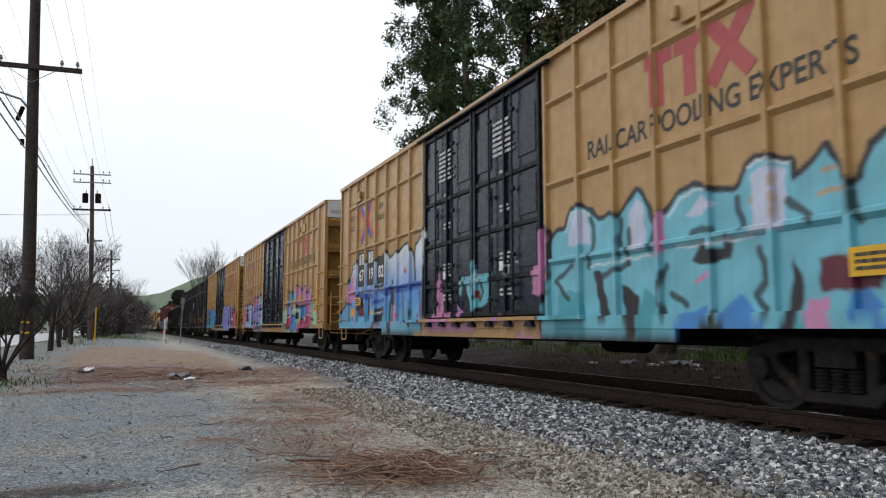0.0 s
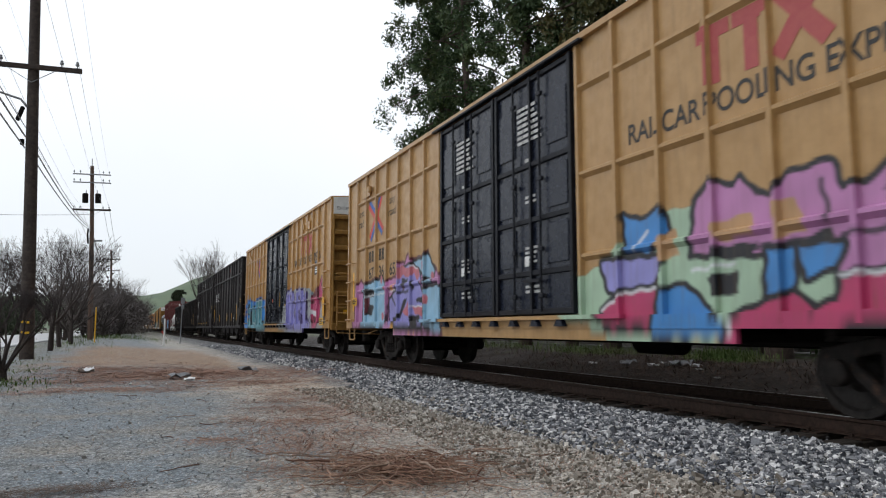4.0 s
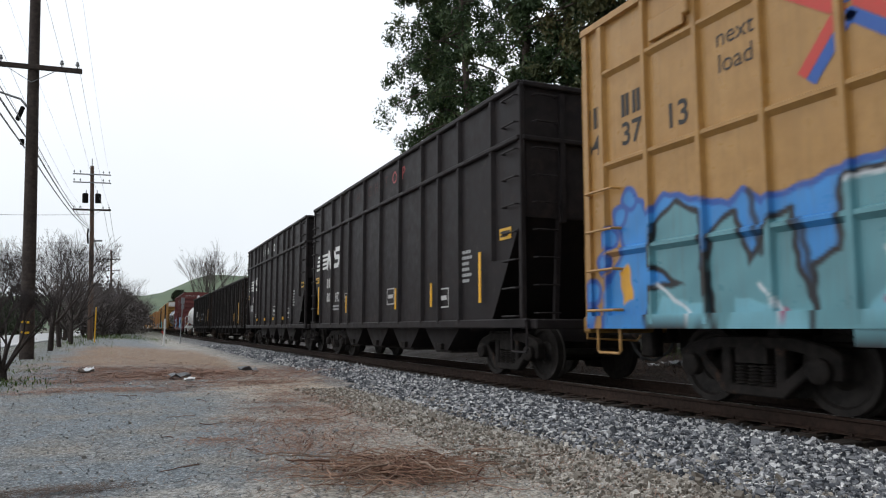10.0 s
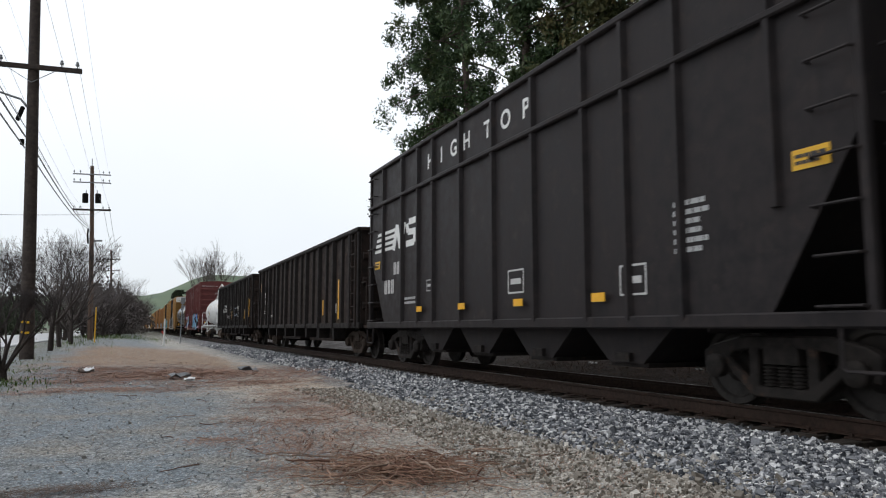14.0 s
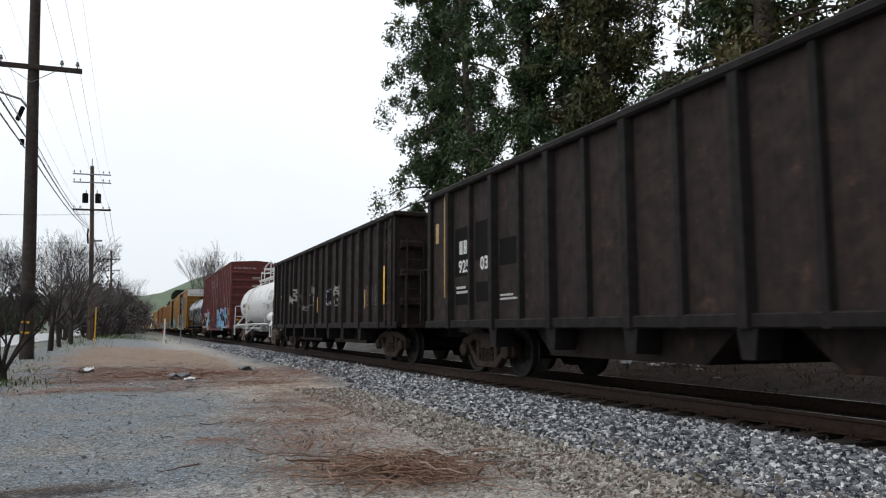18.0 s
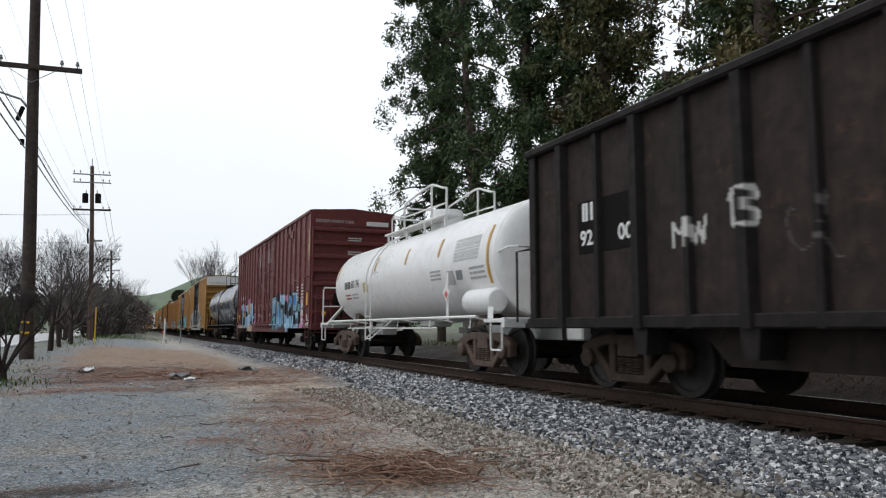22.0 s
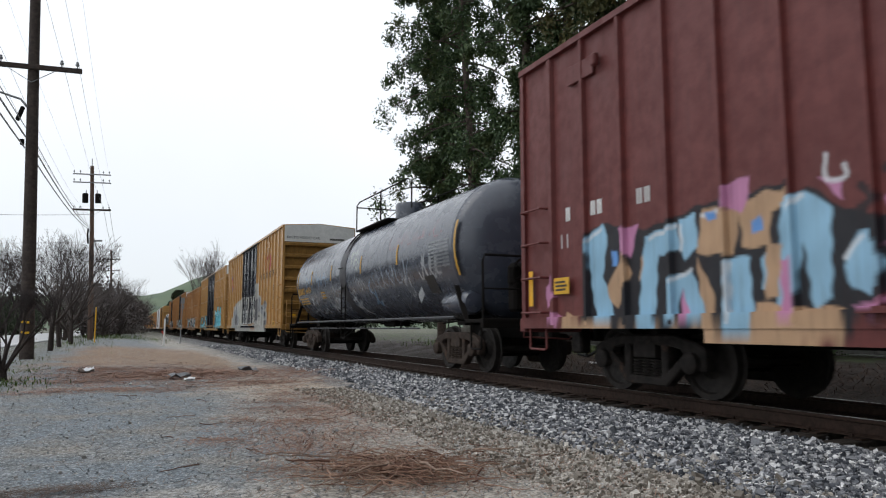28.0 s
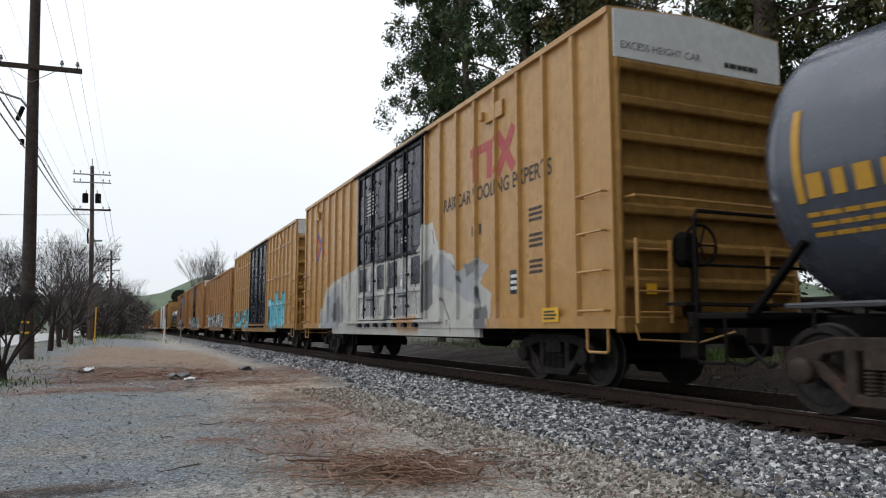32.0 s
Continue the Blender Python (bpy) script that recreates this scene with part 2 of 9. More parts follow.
# ---- mesh building ----
class Shape:
    """Collects simple solids into one mesh."""

    def __init__(self):
        self.v, self.f = [], []

    def add(self, verts, faces):
        k = len(self.v)
        self.v += [tuple(p) for p in verts]
        self.f += [tuple(i + k for i in q) for q in faces]
        return self

    def box(self, c, s, bev=0.0, m=None):
        hx, hy, hz = s[0] / 2, s[1] / 2, s[2] / 2
        if bev <= 0:
            vs = [(x * hx, y * hy, z * hz) for x in (-1, 1) for y in (-1, 1) for z in (-1, 1)]
            fs = [(0, 1, 3, 2), (4, 6, 7, 5), (0, 4, 5, 1), (2, 3, 7, 6), (0, 2, 6, 4), (1, 5, 7, 3)]
        else:
            b = min(bev, hx * 0.9, hy * 0.9, hz * 0.9)
            vs, idx = [], {}
            for x in (-1, 1):
                for y in (-1, 1):
                    for z in (-1, 1):
                        for a in range(3):
                            p = [x * (hx - b), y * (hy - b), z * (hz - b)]
                            p[a] = (x * hx, y * hy, z * hz)[a]
                            idx[(x, y, z, a)] = len(vs)
                            vs.append(tuple(p))
            fs = []
            for a in range(3):
                o = [k for k in range(3) if k != a]
                for sgn in (-1, 1):
                    ring = []
                    for p, q in ((-1, -1), (1, -1), (1, 1), (-1, 1)):
                        key = [0, 0, 0]
                        key[a], key[o[0]], key[o[1]] = sgn, p, q
                        ring.append(idx[(*key, a)])
                    fs.append(ring)
                for p in (-1, 1):
                    for q in (-1, 1):
                        lo, hi = [0, 0, 0], [0, 0, 0]
                        lo[a], hi[a] = -1, 1
                        for k in (lo, hi):
                            k[o[0]], k[o[1]] = p, q
                        fs.append([idx[(*lo, o[0])], idx[(*hi, o[0])], idx[(*hi, o[1])], idx[(*lo, o[1])]])
            for x in (-1, 1):
                for y in (-1, 1):
                    for z in (-1, 1):
                        fs.append([idx[(x, y, z, 0)], idx[(x, y, z, 1)], idx[(x, y, z, 2)]])
            out = []
            for q in fs:
                p0, p1, p2 = (Vector(vs[q[0]]), Vector(vs[q[1]]), Vector(vs[q[2]]))
                mid = sum((Vector(vs[i]) for i in q), Vector())
                out.append(tuple(q) if (p1 - p0).cross(p2 - p1).dot(mid) > 0 else tuple(reversed(q)))
            fs = out
        if m is not None:
            vs = [tuple(m @ Vector(p)) for p in vs]
        return self.add([(p[0] + c[0], p[1] + c[1], p[2] + c[2]) for p in vs], fs)

    def tube(self, pts, r, seg=8, r2=None):
        """A round bar along points; r2: radius at its far end."""
        pts = [Vector(p) for p in pts]
        k0, n = len(self.v), len(pts)
        side = None
        for i, p in enumerate(pts):
            d = (pts[min(i + 1, n - 1)] - pts[max(i - 1, 0)]).normalized()
            if side is None:
                side = d.orthogonal().normalized()
            side = (side - d * side.dot(d)).normalized()
            up = d.cross(side)
            rr = r if r2 is None else r + (r2 - r) * i / max(n - 1, 1)
            for j in range(seg):
                a = 2 * math.pi * j / seg
                self.v.append(tuple(p + (side * math.cos(a) + up * math.sin(a)) * rr))
        for i in range(n - 1):
            for j in range(seg):
                a, b = k0 + i * seg + j, k0 + i * seg + (j + 1) % seg
                self.f.append((a, b, b + seg, a + seg))
        self.f.append(tuple(k0 + j for j in reversed(range(seg))))
        self.f.append(tuple(k0 + (n - 1) * seg + j for j in range(seg)))
        return self

    def lathe(self, prof, axis="x", seg=24, c=(0, 0, 0)):
        """Turns (along, radius) pairs about an axis."""
        k0 = len(self.v)
        for a, r in prof:
            for j in range(seg):
                t = 2 * math.pi * j / seg
                u, w = r * math.cos(t), r * math.sin(t)
                p = {"x": (a, u, w), "y": (w, a, u), "z": (u, w, a)}[axis]
                self.v.append((p[0] + c[0], p[1] + c[1], p[2] + c[2]))
        for i in range(len(prof) - 1):
            for j in range(seg):
                a, b = k0 + i * seg + j, k0 + i * seg + (j + 1) % seg
                self.f.append((a, b, b + seg, a + seg))
        self.f.append(tuple(k0 + j for j in reversed(range(seg))))
        self.f.append(tuple(k0 + (len(prof) - 1) * seg + j for j in range(seg)))
        return self

    def prism(self, outline, a, b, axis="x"):
        """Extrudes a flat outline between a and b along an axis."""
        n = len(outline)
        put = {"x": lambda t, p: (t, p[0], p[1]), "y": lambda t, p: (p[0], t, p[1]), "z": lambda t, p: (p[0], p[1], t)}[axis]
        vs = [put(a, p) for p in outline] + [put(b, p) for p in outline]
        fs = [tuple(reversed(range(n))), tuple(range(n, 2 * n))]
        fs += [(i, (i + 1) % n, (i + 1) % n + n, i + n) for i in range(n)]
        return self.add(vs, fs)

    def bar(self, p, q, w, h, bev=0.0):
        """A square bar from p to q, w across and h deep."""
        p, q = Vector(p), Vector(q)
        d = q - p
        m = d.to_track_quat("Y", "Z").to_matrix()
        return self.box((p + q) / 2, (w, d.length, h), bev, m)

    def mesh(self, name, mats, smooth=None):
        me = bpy.data.meshes.new(name)
        me.from_pydata(self.v, [], self.f)
        for m in mats if isinstance(mats, (list, tuple)) else [mats]:
            me.materials.append(m)
        bm = bmesh.new()
        bm.from_mesh(me)
        bmesh.ops.recalc_face_normals(bm, faces=bm.faces)
        bm.to_mesh(me)
        bm.free()
        if smooth:
            me.shade_smooth()
            me.set_sharp_from_angle(angle=radians(smooth))
        return me


def quick_mesh(name, verts, faces, mat, smooth=False):
    """A mesh out of numpy arrays: verts (n, 3), faces (m, k) all of one size."""
    me = bpy.data.meshes.new(name)
    me.from_pydata(verts.tolist() if hasattr(verts, "tolist") else verts, [], faces.tolist() if hasattr(faces, "tolist") else faces)
    me.materials.append(mat)
    if smooth:
        me.shade_smooth()
    return me


def part(name, shape, mat, parent, label="", smooth=None):
    me = shape.mesh(name, mat, smooth) if isinstance(shape, Shape) else shape
    if me.materials and me.materials[0] in SPRAYED and "paint" not in me.attributes:
        me.attributes.new("paint", "FLOAT_COLOR", "POINT").data.foreach_set("color", np.zeros(4 * len(me.vertices), np.float32))
    ob = new(name, me)
    ob.parent = parent
    if label:
        tagged(ob, label)
    return ob


def empty(name, label, category, group="", kind=""):
    ob = new(name)
    ob.empty_display_size = 0.2
    return tagged(ob, label, category, group, kind)


# ---- ground ----
TRACK_X = 7.4
RAIL_Z = 0.215


def smooth01(a, b, x):
    t = np.clip((x - a) / (b - a), 0, 1)
    return t * t * (3 - 2 * t)


def ground_z(x, y):
    """Height of the lot, the ballast bed, the road and the fields behind."""
    x, y = np.asarray(x, float), np.asarray(y, float)
    z = 0.28 * smooth01(13, 25, y) * smooth01(4.0, -1.5, x)
    z = z + 0.14 * np.exp(-((x - 0.6) / 2.0) ** 2 - ((y - 27.0) / 5.0) ** 2)
    z = z - 0.10 * smooth01(-4.6, -6.0, x)
    bed = smooth01(3.2, 4.2, x) * smooth01(6.4, 5.6, x)
    z = z * (1 - smooth01(2.0, 5.0, x)) + 0.05 * bed - 0.035 * smooth01(5.7, 6.4, x) * smooth01(9.6, 8.8, x)
    z = z + 0.34 * smooth01(9.4, 12.5, x)
    z = z + 0.018 * np.sin(x * 1.9 + 0.7 * np.sin(y * 0.8)) * np.sin(y * 1.3 + x * 0.4) * (1 - bed)
    return z


def axis_steps(*spans):
    out = []
    for a, b, s in spans:
        out += list(np.arange(a, b, s))
    return np.array(out + [spans[-1][1]])


gx = axis_steps((-900, -100, 80), (-100, -20, 8), (-20, -6, 1), (-6, 12, 0.12), (12, 24, 1.0), (24, 100, 8), (100, 900, 80))
gy = axis_steps((-120, -10, 10), (-10, 0, 1), (0, 26, 0.16), (26, 70, 1.2), (70, 200, 8), (200, 2400, 100))
GX, GY = np.meshgrid(gx, gy)
gverts = np.stack([GX.ravel(), GY.ravel(), ground_z(GX, GY).ravel()], 1)
nx_, ny_ = len(gx), len(gy)
gi = (np.arange(ny_ - 1)[:, None] * nx_ + np.arange(nx_ - 1)[None, :]).ravel()
gfaces = np.stack([gi, gi + 1, gi + nx_ + 1, gi + nx_], 1)


def ground_material():
    m = bpy.data.materials.new("lot_ground")
    n, l, b = nodes_of(m)
    v = coords(n, l)
    sep = n.new("ShaderNodeSeparateXYZ")
    l.new(v, sep.inputs[0])
    X, Y = sep.outputs["X"], sep.outputs["Y"]

    def math_(op, a, c):
        q = n.new("ShaderNodeMath")
        q.operation = op
        for k, s in ((0, a), (1, c)):
            if isinstance(s, (int, float)):
                q.inputs[k].default_value = s
            else:
                l.new(s, q.inputs[k])
        return q.outputs[0]

    warp = span(n, l, noise_of(n, l, v, 0.6, 5), 0, 1, -1.6, 1.6)
    warp2 = span(n, l, noise_of(n, l, v, 2.3, 6, 0.7), 0, 1, -0.9, 0.9)
    xw = math_("ADD", math_("ADD", X, warp), warp2)
    yw = math_("ADD", math_("ADD", Y, warp2), warp)
    speck = noise_of(n, l, v, 55, 4, 0.75)
    speck2 = noise_of(n, l, v, 17, 5, 0.7)
    big = noise_of(n, l, v, 0.9, 6, 0.65)
    vor = n.new("ShaderNodeTexVoronoi")
    vor.inputs["Scale"].default_value = 62
    l.new(v, vor.inputs["Vector"])
    vsep = n.new("ShaderNodeSeparateXYZ")
    l.new(vor.outputs["Color"], vsep.inputs[0])
    vor2 = n.new("ShaderNodeTexVoronoi")
    vor2.inputs["Scale"].default_value = 24
    l.new(v, vor2.inputs["Vector"])
    vsep2 = n.new("ShaderNodeSeparateXYZ")
    l.new(vor2.outputs["Color"], vsep2.inputs[0])
    chip = math_("ADD", math_("MULTIPLY", vsep.outputs["X"], 0.6), math_("MULTIPLY", vsep2.outputs["Y"], 0.4))
    grey = blend(n, l, span(n, l, speck, 0.36, 0.66), (0.072, 0.089, 0.103), (0.236, 0.270, 0.292))
    grey = blend(n, l, span(n, l, big, 0.45, 0.65, 0, 0.75), grey, (0.25, 0.225, 0.19))
    tan = blend(n, l, span(n, l, speck2, 0.35, 0.68), (0.245, 0.222, 0.192), (0.47, 0.43, 0.372))
    tan = blend(n, l, span(n, l, speck, 0.55, 0.75, 0, 0.6), tan, (0.44, 0.39, 0.33))
    # worn tan strip beside the ballast, and the dirt hump ahead
    strip = span(n, l, xw, 0.9, 2.2)
    col = blend(n, l, math_("MULTIPLY", strip, 0.85), grey, tan)
    sand = math_("MULTIPLY", math_("MULTIPLY", span(n, l, yw, 11.3, 12.6), span(n, l, yw, 16.5, 14.5)), math_("MULTIPLY", span(n, l, xw, 1.2, 2.4), span(n, l, xw, 4.4, 3.6)))
    col = blend(n, l, math_("MULTIPLY", sand, 0.8), col, (0.42, 0.335, 0.25))
    front = math_("MULTIPLY", span(n, l, yw, 5.6, 5.0), span(n, l, xw, -0.9, 0.2))
    col = blend(n, l, math_("MULTIPLY", front, 0.75), col, tan)
    hump = math_("MULTIPLY", span(n, l, yw, 18.0, 21.0), span(n, l, yw, 40, 33))
    hump = math_("MULTIPLY", hump, math_("MULTIPLY", span(n, l, xw, -2.2, -1.2), span(n, l, xw, 3.4, 2.4)))
    dirt = blend(n, l, span(n, l, speck2, 0.35, 0.68), (0.20, 0.122, 0.072), (0.31, 0.205, 0.13))
    col = blend(n, l, math_("MULTIPLY", hump, 0.92), col, dirt)
    # red-brown fallen needles
    lit = noise_of(n, l, coords(n, l, (1.0, 1.6, 1)), 1.15, 7, 0.72)
    zone = math_("MULTIPLY", span(n, l, yw, 13.2, 14.8), span(n, l, yw, 21.5, 18.8))
    zone = math_("MULTIPLY", zone, span(n, l, xw, -2.2, -0.9))
    near = math_("MULTIPLY", math_("MULTIPLY", span(n, l, yw, 3.8, 5.2), span(n, l, yw, 12, 9)), math_("MULTIPLY", span(n, l, xw, 0.4, 1.4), span(n, l, xw, 3.2, 2.4)))
    zone = math_("MAXIMUM", zone, math_("MULTIPLY", near, 0.14))
    needles = math_("MULTIPLY", span(n, l, lit, 0.48, 0.57), zone)
    ncol = blend(n, l, span(n, l, speck, 0.35, 0.65), (0.12, 0.058, 0.036), (0.27, 0.148, 0.095))
    col = blend(n, l, math_("MULTIPLY", needles, 0.85), col, ncol)
    # ballast bed dust, dark soil beyond the track, grass and road side
    bed = math_("MULTIPLY", span(n, l, xw, 3.3, 4.3), span(n, l, X, 10.2, 9.6))
    bcol = blend(n, l, span(n, l, speck, 0.35, 0.68), (0.05, 0.05, 0.05), (0.20, 0.20, 0.205))
    col = blend(n, l, bed, col, bcol)
    # track bed near black: the train's shade painted in together with oil
    oil_shade = math_("MULTIPLY", span(n, l, math_("ADD", X, math_("MULTIPLY", warp2, 0.25)), 6.25, 6.5), span(n, l, X, 9.3, 8.7))
    col = blend(n, l, math_("MULTIPLY", oil_shade, 0.9), col, blend(n, l, span(n, l, speck, 0.35, 0.68), (0.010, 0.009, 0.008), (0.045, 0.04, 0.037)))
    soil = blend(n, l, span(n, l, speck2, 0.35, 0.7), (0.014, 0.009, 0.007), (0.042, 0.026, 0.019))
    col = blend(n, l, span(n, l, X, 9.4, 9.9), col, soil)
    turf = blend(n, l, span(n, l, speck2, 0.35, 0.7), (0.035, 0.055, 0.018), (0.065, 0.085, 0.03))
    gmask = math_("MULTIPLY", span(n, l, xw, 14.0, 16.0), span(n, l, big, 0.46, 0.56))
    col = blend(n, l, gmask, col, turf)
    verge = math_("MULTIPLY", span(n, l, xw, -2.0, -2.9), span(n, l, speck2, 0.42, 0.6))
    col = blend(n, l, verge, col, blend(n, l, span(n, l, big, 0.42, 0.6), (0.15, 0.125, 0.095), (0.085, 0.10, 0.045)))
    field = math_("MULTIPLY", span(n, l, Y, 60, 130), 0.9)
    col = blend(n, l, field, col, blend(n, l, big, (0.07, 0.075, 0.045), (0.12, 0.115, 0.08)))
    tone = n.new("ShaderNodeVectorMath")
    tone.operation = "SCALE"
    l.new(col, tone.inputs[0])
    l.new(span(n, l, chip, 0.12, 0.88, 0.38, 1.62), tone.inputs[3])
    pale = math_("MULTIPLY", span(n, l, vsep.outputs["Z"], 0.94, 0.95), span(n, l, X, 9.0, 8.0))
    col = blend(n, l, math_("MULTIPLY", pale, 0.75), tone.outputs[0], (0.52, 0.53, 0.53))
    l.new(col, b.inputs["Base Color"])
    l.new(span(n, l, big, 0.35, 0.65, 0.6, 0.9), b.inputs["Roughness"])
    b.inputs["Specular IOR Level"].default_value = 0.3
    bp = n.new("ShaderNodeBump")
    bp.inputs["Strength"].default_value, bp.inputs["Distance"].default_value = 0.6, 0.02
    l.new(math_("ADD", math_("MULTIPLY", chip, 0.8), math_("ADD", speck, math_("MULTIPLY", speck2, 2.0))), bp.inputs["Height"])
    l.new(bp.outputs[0], b.inputs["Normal"])
    return m


GROUNDM = ground_material()
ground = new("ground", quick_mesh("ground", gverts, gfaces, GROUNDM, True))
tagged(ground, "grey gravel lot with tan dirt and fallen red-brown needles", "ground", kind="structure")

# ---- track: two rails on ties ----
track = empty("railway_track", "rusty steel rails on dark creosoted wooden ties in ballast", "railway track", kind="structure")
for sx in (-1, 1):
    c = TRACK_X + sx * 0.753
    prof = [(-0.07, -0.172), (0.07, -0.172), (0.07, -0.160), (0.010, -0.140), (0.010, -0.045), (0.034, -0.035), (0.036, -0.004),
            (0.030, 0.0), (-0.030, 0.0), (-0.036, -0.004), (-0.034, -0.035), (-0.010, -0.045), (-0.010, -0.140), (-0.07, -0.160)]
    rail = part("rail", Shape().prism([(c + a, RAIL_Z + z) for a, z in prof], -60, 480, "y"), RAILM, track, "rust-brown steel rail")
    part("rail_head", Shape().box((c, 210, RAIL_Z + 0.0015), (0.046, 540, 0.003)), RAILTOP, rail, "polished running surface")
tie_mesh = Shape().box((0, 0, 0), (2.6, 0.23, 0.17), 0.015).mesh("tie", TIEM)
plate_mesh = Shape().box((0, 0, 0), (0.36, 0.19, 0.018), 0.004).box((-0.12, 0.05, 0.02), (0.03, 0.03, 0.04)).box((0.12, -0.05, 0.02), (0.03, 0.03, 0.04)).mesh("tie_plate", RAILM)
rng = random.Random(4)
far_ties = Shape()
for i in range(-20, 300):
    y = i * 0.5 + rng.uniform(-0.04, 0.04)
    if 2 < i < 90:
        t = part("tie", tie_mesh, TIEM, track)
        t.location = (TRACK_X + rng.uniform(-0.06, 0.06), y, RAIL_Z - 0.172 - 0.018 - 0.085)
        t.rotation_euler = (0, 0, rng.uniform(-0.02, 0.02))
        if i < 50:
            p = part("tie_plate", plate_mesh, RAILM, track)
            p.location = (TRACK_X - 0.753, y, RAIL_Z - 0.172 - 0.009)
    else:
        far_ties.box((TRACK_X, y, RAIL_Z - 0.275), (2.6, 0.23, 0.17))
tagged(part("far_ties", far_ties, TIEM, track), kind="stuff")

# ---- lettering and sprayed paint ----
def text_mesh(body, size, mat, bold=0.0):
    cu = bpy.data.curves.new("lettering", "FONT")
    cu.body, cu.size, cu.offset = body, size, bold
    cu.align_x, cu.align_y = "CENTER", "CENTER"
    tmp = bpy.data.objects.new("lettering_source", cu)
    me = bpy.data.meshes.new_from_object(tmp)
    bpy.data.objects.remove(tmp)
    me.materials.clear()
    me.materials.append(mat)
    return me


SIDE = Matrix(((0, 0, -1, 0), (-1, 0, 0, 0), (0, 1, 0, 0), (0, 0, 0, 1)))   # reads on the side that faces -x
FRONT = Matrix(((1, 0, 0, 0), (0, 0, -1, 0), (0, 1, 0, 0), (0, 0, 0, 1)))   # reads on the end that faces -y


def lettering(parent, body, size, mat, at, facing=SIDE, stretch=1.0, bold=0.0, tilt=0.0):
    ob = part("lettering", text_mesh(body, size, mat, bold), mat, parent)
    ob.matrix_local = Matrix.Translation(at) @ facing @ pose(0, 0, 0, 0, 0, tilt) @ Matrix.Diagonal((stretch, 1, 1, 1))
    return ob


def over_posts(car, ob, mat, at, stretch=1.0):
    """Paint that runs on over the posts: the strips of a flat mark that lie on their outer faces."""
    base = ob.data
    half = max(abs(v.co.x) for v in base.vertices) * stretch
    for post in list(car.children):
        if not post.name.startswith("post"):
            continue
        pts = [post.matrix_local @ v.co for v in post.data.vertices]
        face = min(p.x for p in pts)
        if face > at[0]:
            continue
        ys = [p.y for p in pts if p.x < face + 0.004]
        a, b = (at[1] - max(ys)) / stretch, (at[1] - min(ys)) / stretch
        if b * stretch < -half or a * stretch > half:
            continue
        bm = bmesh.new()
        bm.from_mesh(base)
        for edge, way in ((a, -1), (b, 1)):
            bmesh.ops.bisect_plane(bm, geom=bm.verts[:] + bm.edges[:] + bm.faces[:], plane_co=(edge, 0, 0), plane_no=(way, 0, 0), clear_outer=True)
        if bm.faces:
            me = bpy.data.meshes.new(base.name)
            bm.to_mesh(me)
            me.materials.append(mat)
            strip = part(ob.name.split(".")[0], me, mat, car)
            strip.matrix_local = Matrix.Translation((face - 0.003, at[1], at[2])) @ SIDE @ Matrix.Diagonal((stretch, 1, 1, 1))
        bm.free()


def plate(parent, name, mat, at, w, h, facing=SIDE, tilt=0.0, thick=0.004):
    ob = part(name, Shape().box((0, 0, 0), (w, h, thick)), mat, parent)
    ob.matrix_local = Matrix.Translation(at) @ facing @ pose(0, 0, 0, 0, 0, tilt)
    return ob


def text_bars(parent, mat, at, w, h, lines, facing=SIDE, seed=1, name="stencil_text"):
    """Small print: rows of short bars."""
    r = random.Random(seed)
    s = Shape()
    for i in range(lines):
        z = h / 2 - (i + 0.5) * h / lines
        x = -w / 2
        end = w / 2 * r.uniform(0.4, 1.0)
        while x < end:
            q = r.uniform(0.10, 0.28) * w
            q = min(q, end - x)
            s.box((x + q / 2, z, 0), (q * 0.86, h / lines * 0.55, 0.003))
            x += q
    ob = tagged(part(name, s, mat, parent), kind="stuff")
    ob.matrix_local = Matrix.Translation(at) @ facing
    return ob


# strokes of sprayed capitals on a grid of four by four
STROKES = {"D": "00,04,24,42,41,20,00", "T": "04,44 24,20", "C": "43,34,14,02,10,30,41", "W": "04,10,23,30,44", "B": "00,04,33,22,02 22,41,20,00",
           "1": "13,24,20", "3": "04,34,43,22,41,30,00", "M": "00,04,22,44,40", "-": "12,42"}


# spray can colours
INKS = {"ink": (0.012, 0.012, 0.016), "cyan": (0.15, 0.44, 0.53), "palepink": (0.50, 0.52, 0.64), "teal": (0.06, 0.30, 0.36), "blue": (0.05, 0.22, 0.52),
        "maroon": (0.11, 0.012, 0.025), "pink": (0.52, 0.22, 0.38), "white": (0.66, 0.68, 0.70), "tan": (0.46, 0.27, 0.13), "sky": (0.12, 0.29, 0.62),
        "navy": (0.03, 0.10, 0.38), "rose": (0.34, 0.06, 0.14), "gold": (0.72, 0.36, 0.03), "rust": (0.16, 0.045, 0.03), "mint": (0.36, 0.50, 0.36),
        "rosepink": (0.47, 0.20, 0.40), "lilac": (0.275, 0.265, 0.58), "crimson": (0.44, 0.045, 0.13), "paleblue": (0.27, 0.47, 0.62), "coral": (0.50, 0.15, 0.18),
        "grey": (0.33, 0.345, 0.36), "steel": (0.17, 0.25, 0.30), "plum": (0.045, 0.022, 0.10), "hotpink": (0.50, 0.065, 0.17), "bright": (0.045, 0.25, 0.60),
        "greyteal": (0.12, 0.29, 0.33), "aqua": (0.18, 0.42, 0.50), "sand": (0.46, 0.29, 0.17), "ash": (0.14, 0.14, 0.145), "bone": (0.47, 0.47, 0.44), "chalk": (0.42, 0.44, 0.46),
        "chalkblue": (0.20, 0.32, 0.46), "chalkmint": (0.42, 0.48, 0.38), "chalkpink": (0.36, 0.26, 0.26)}


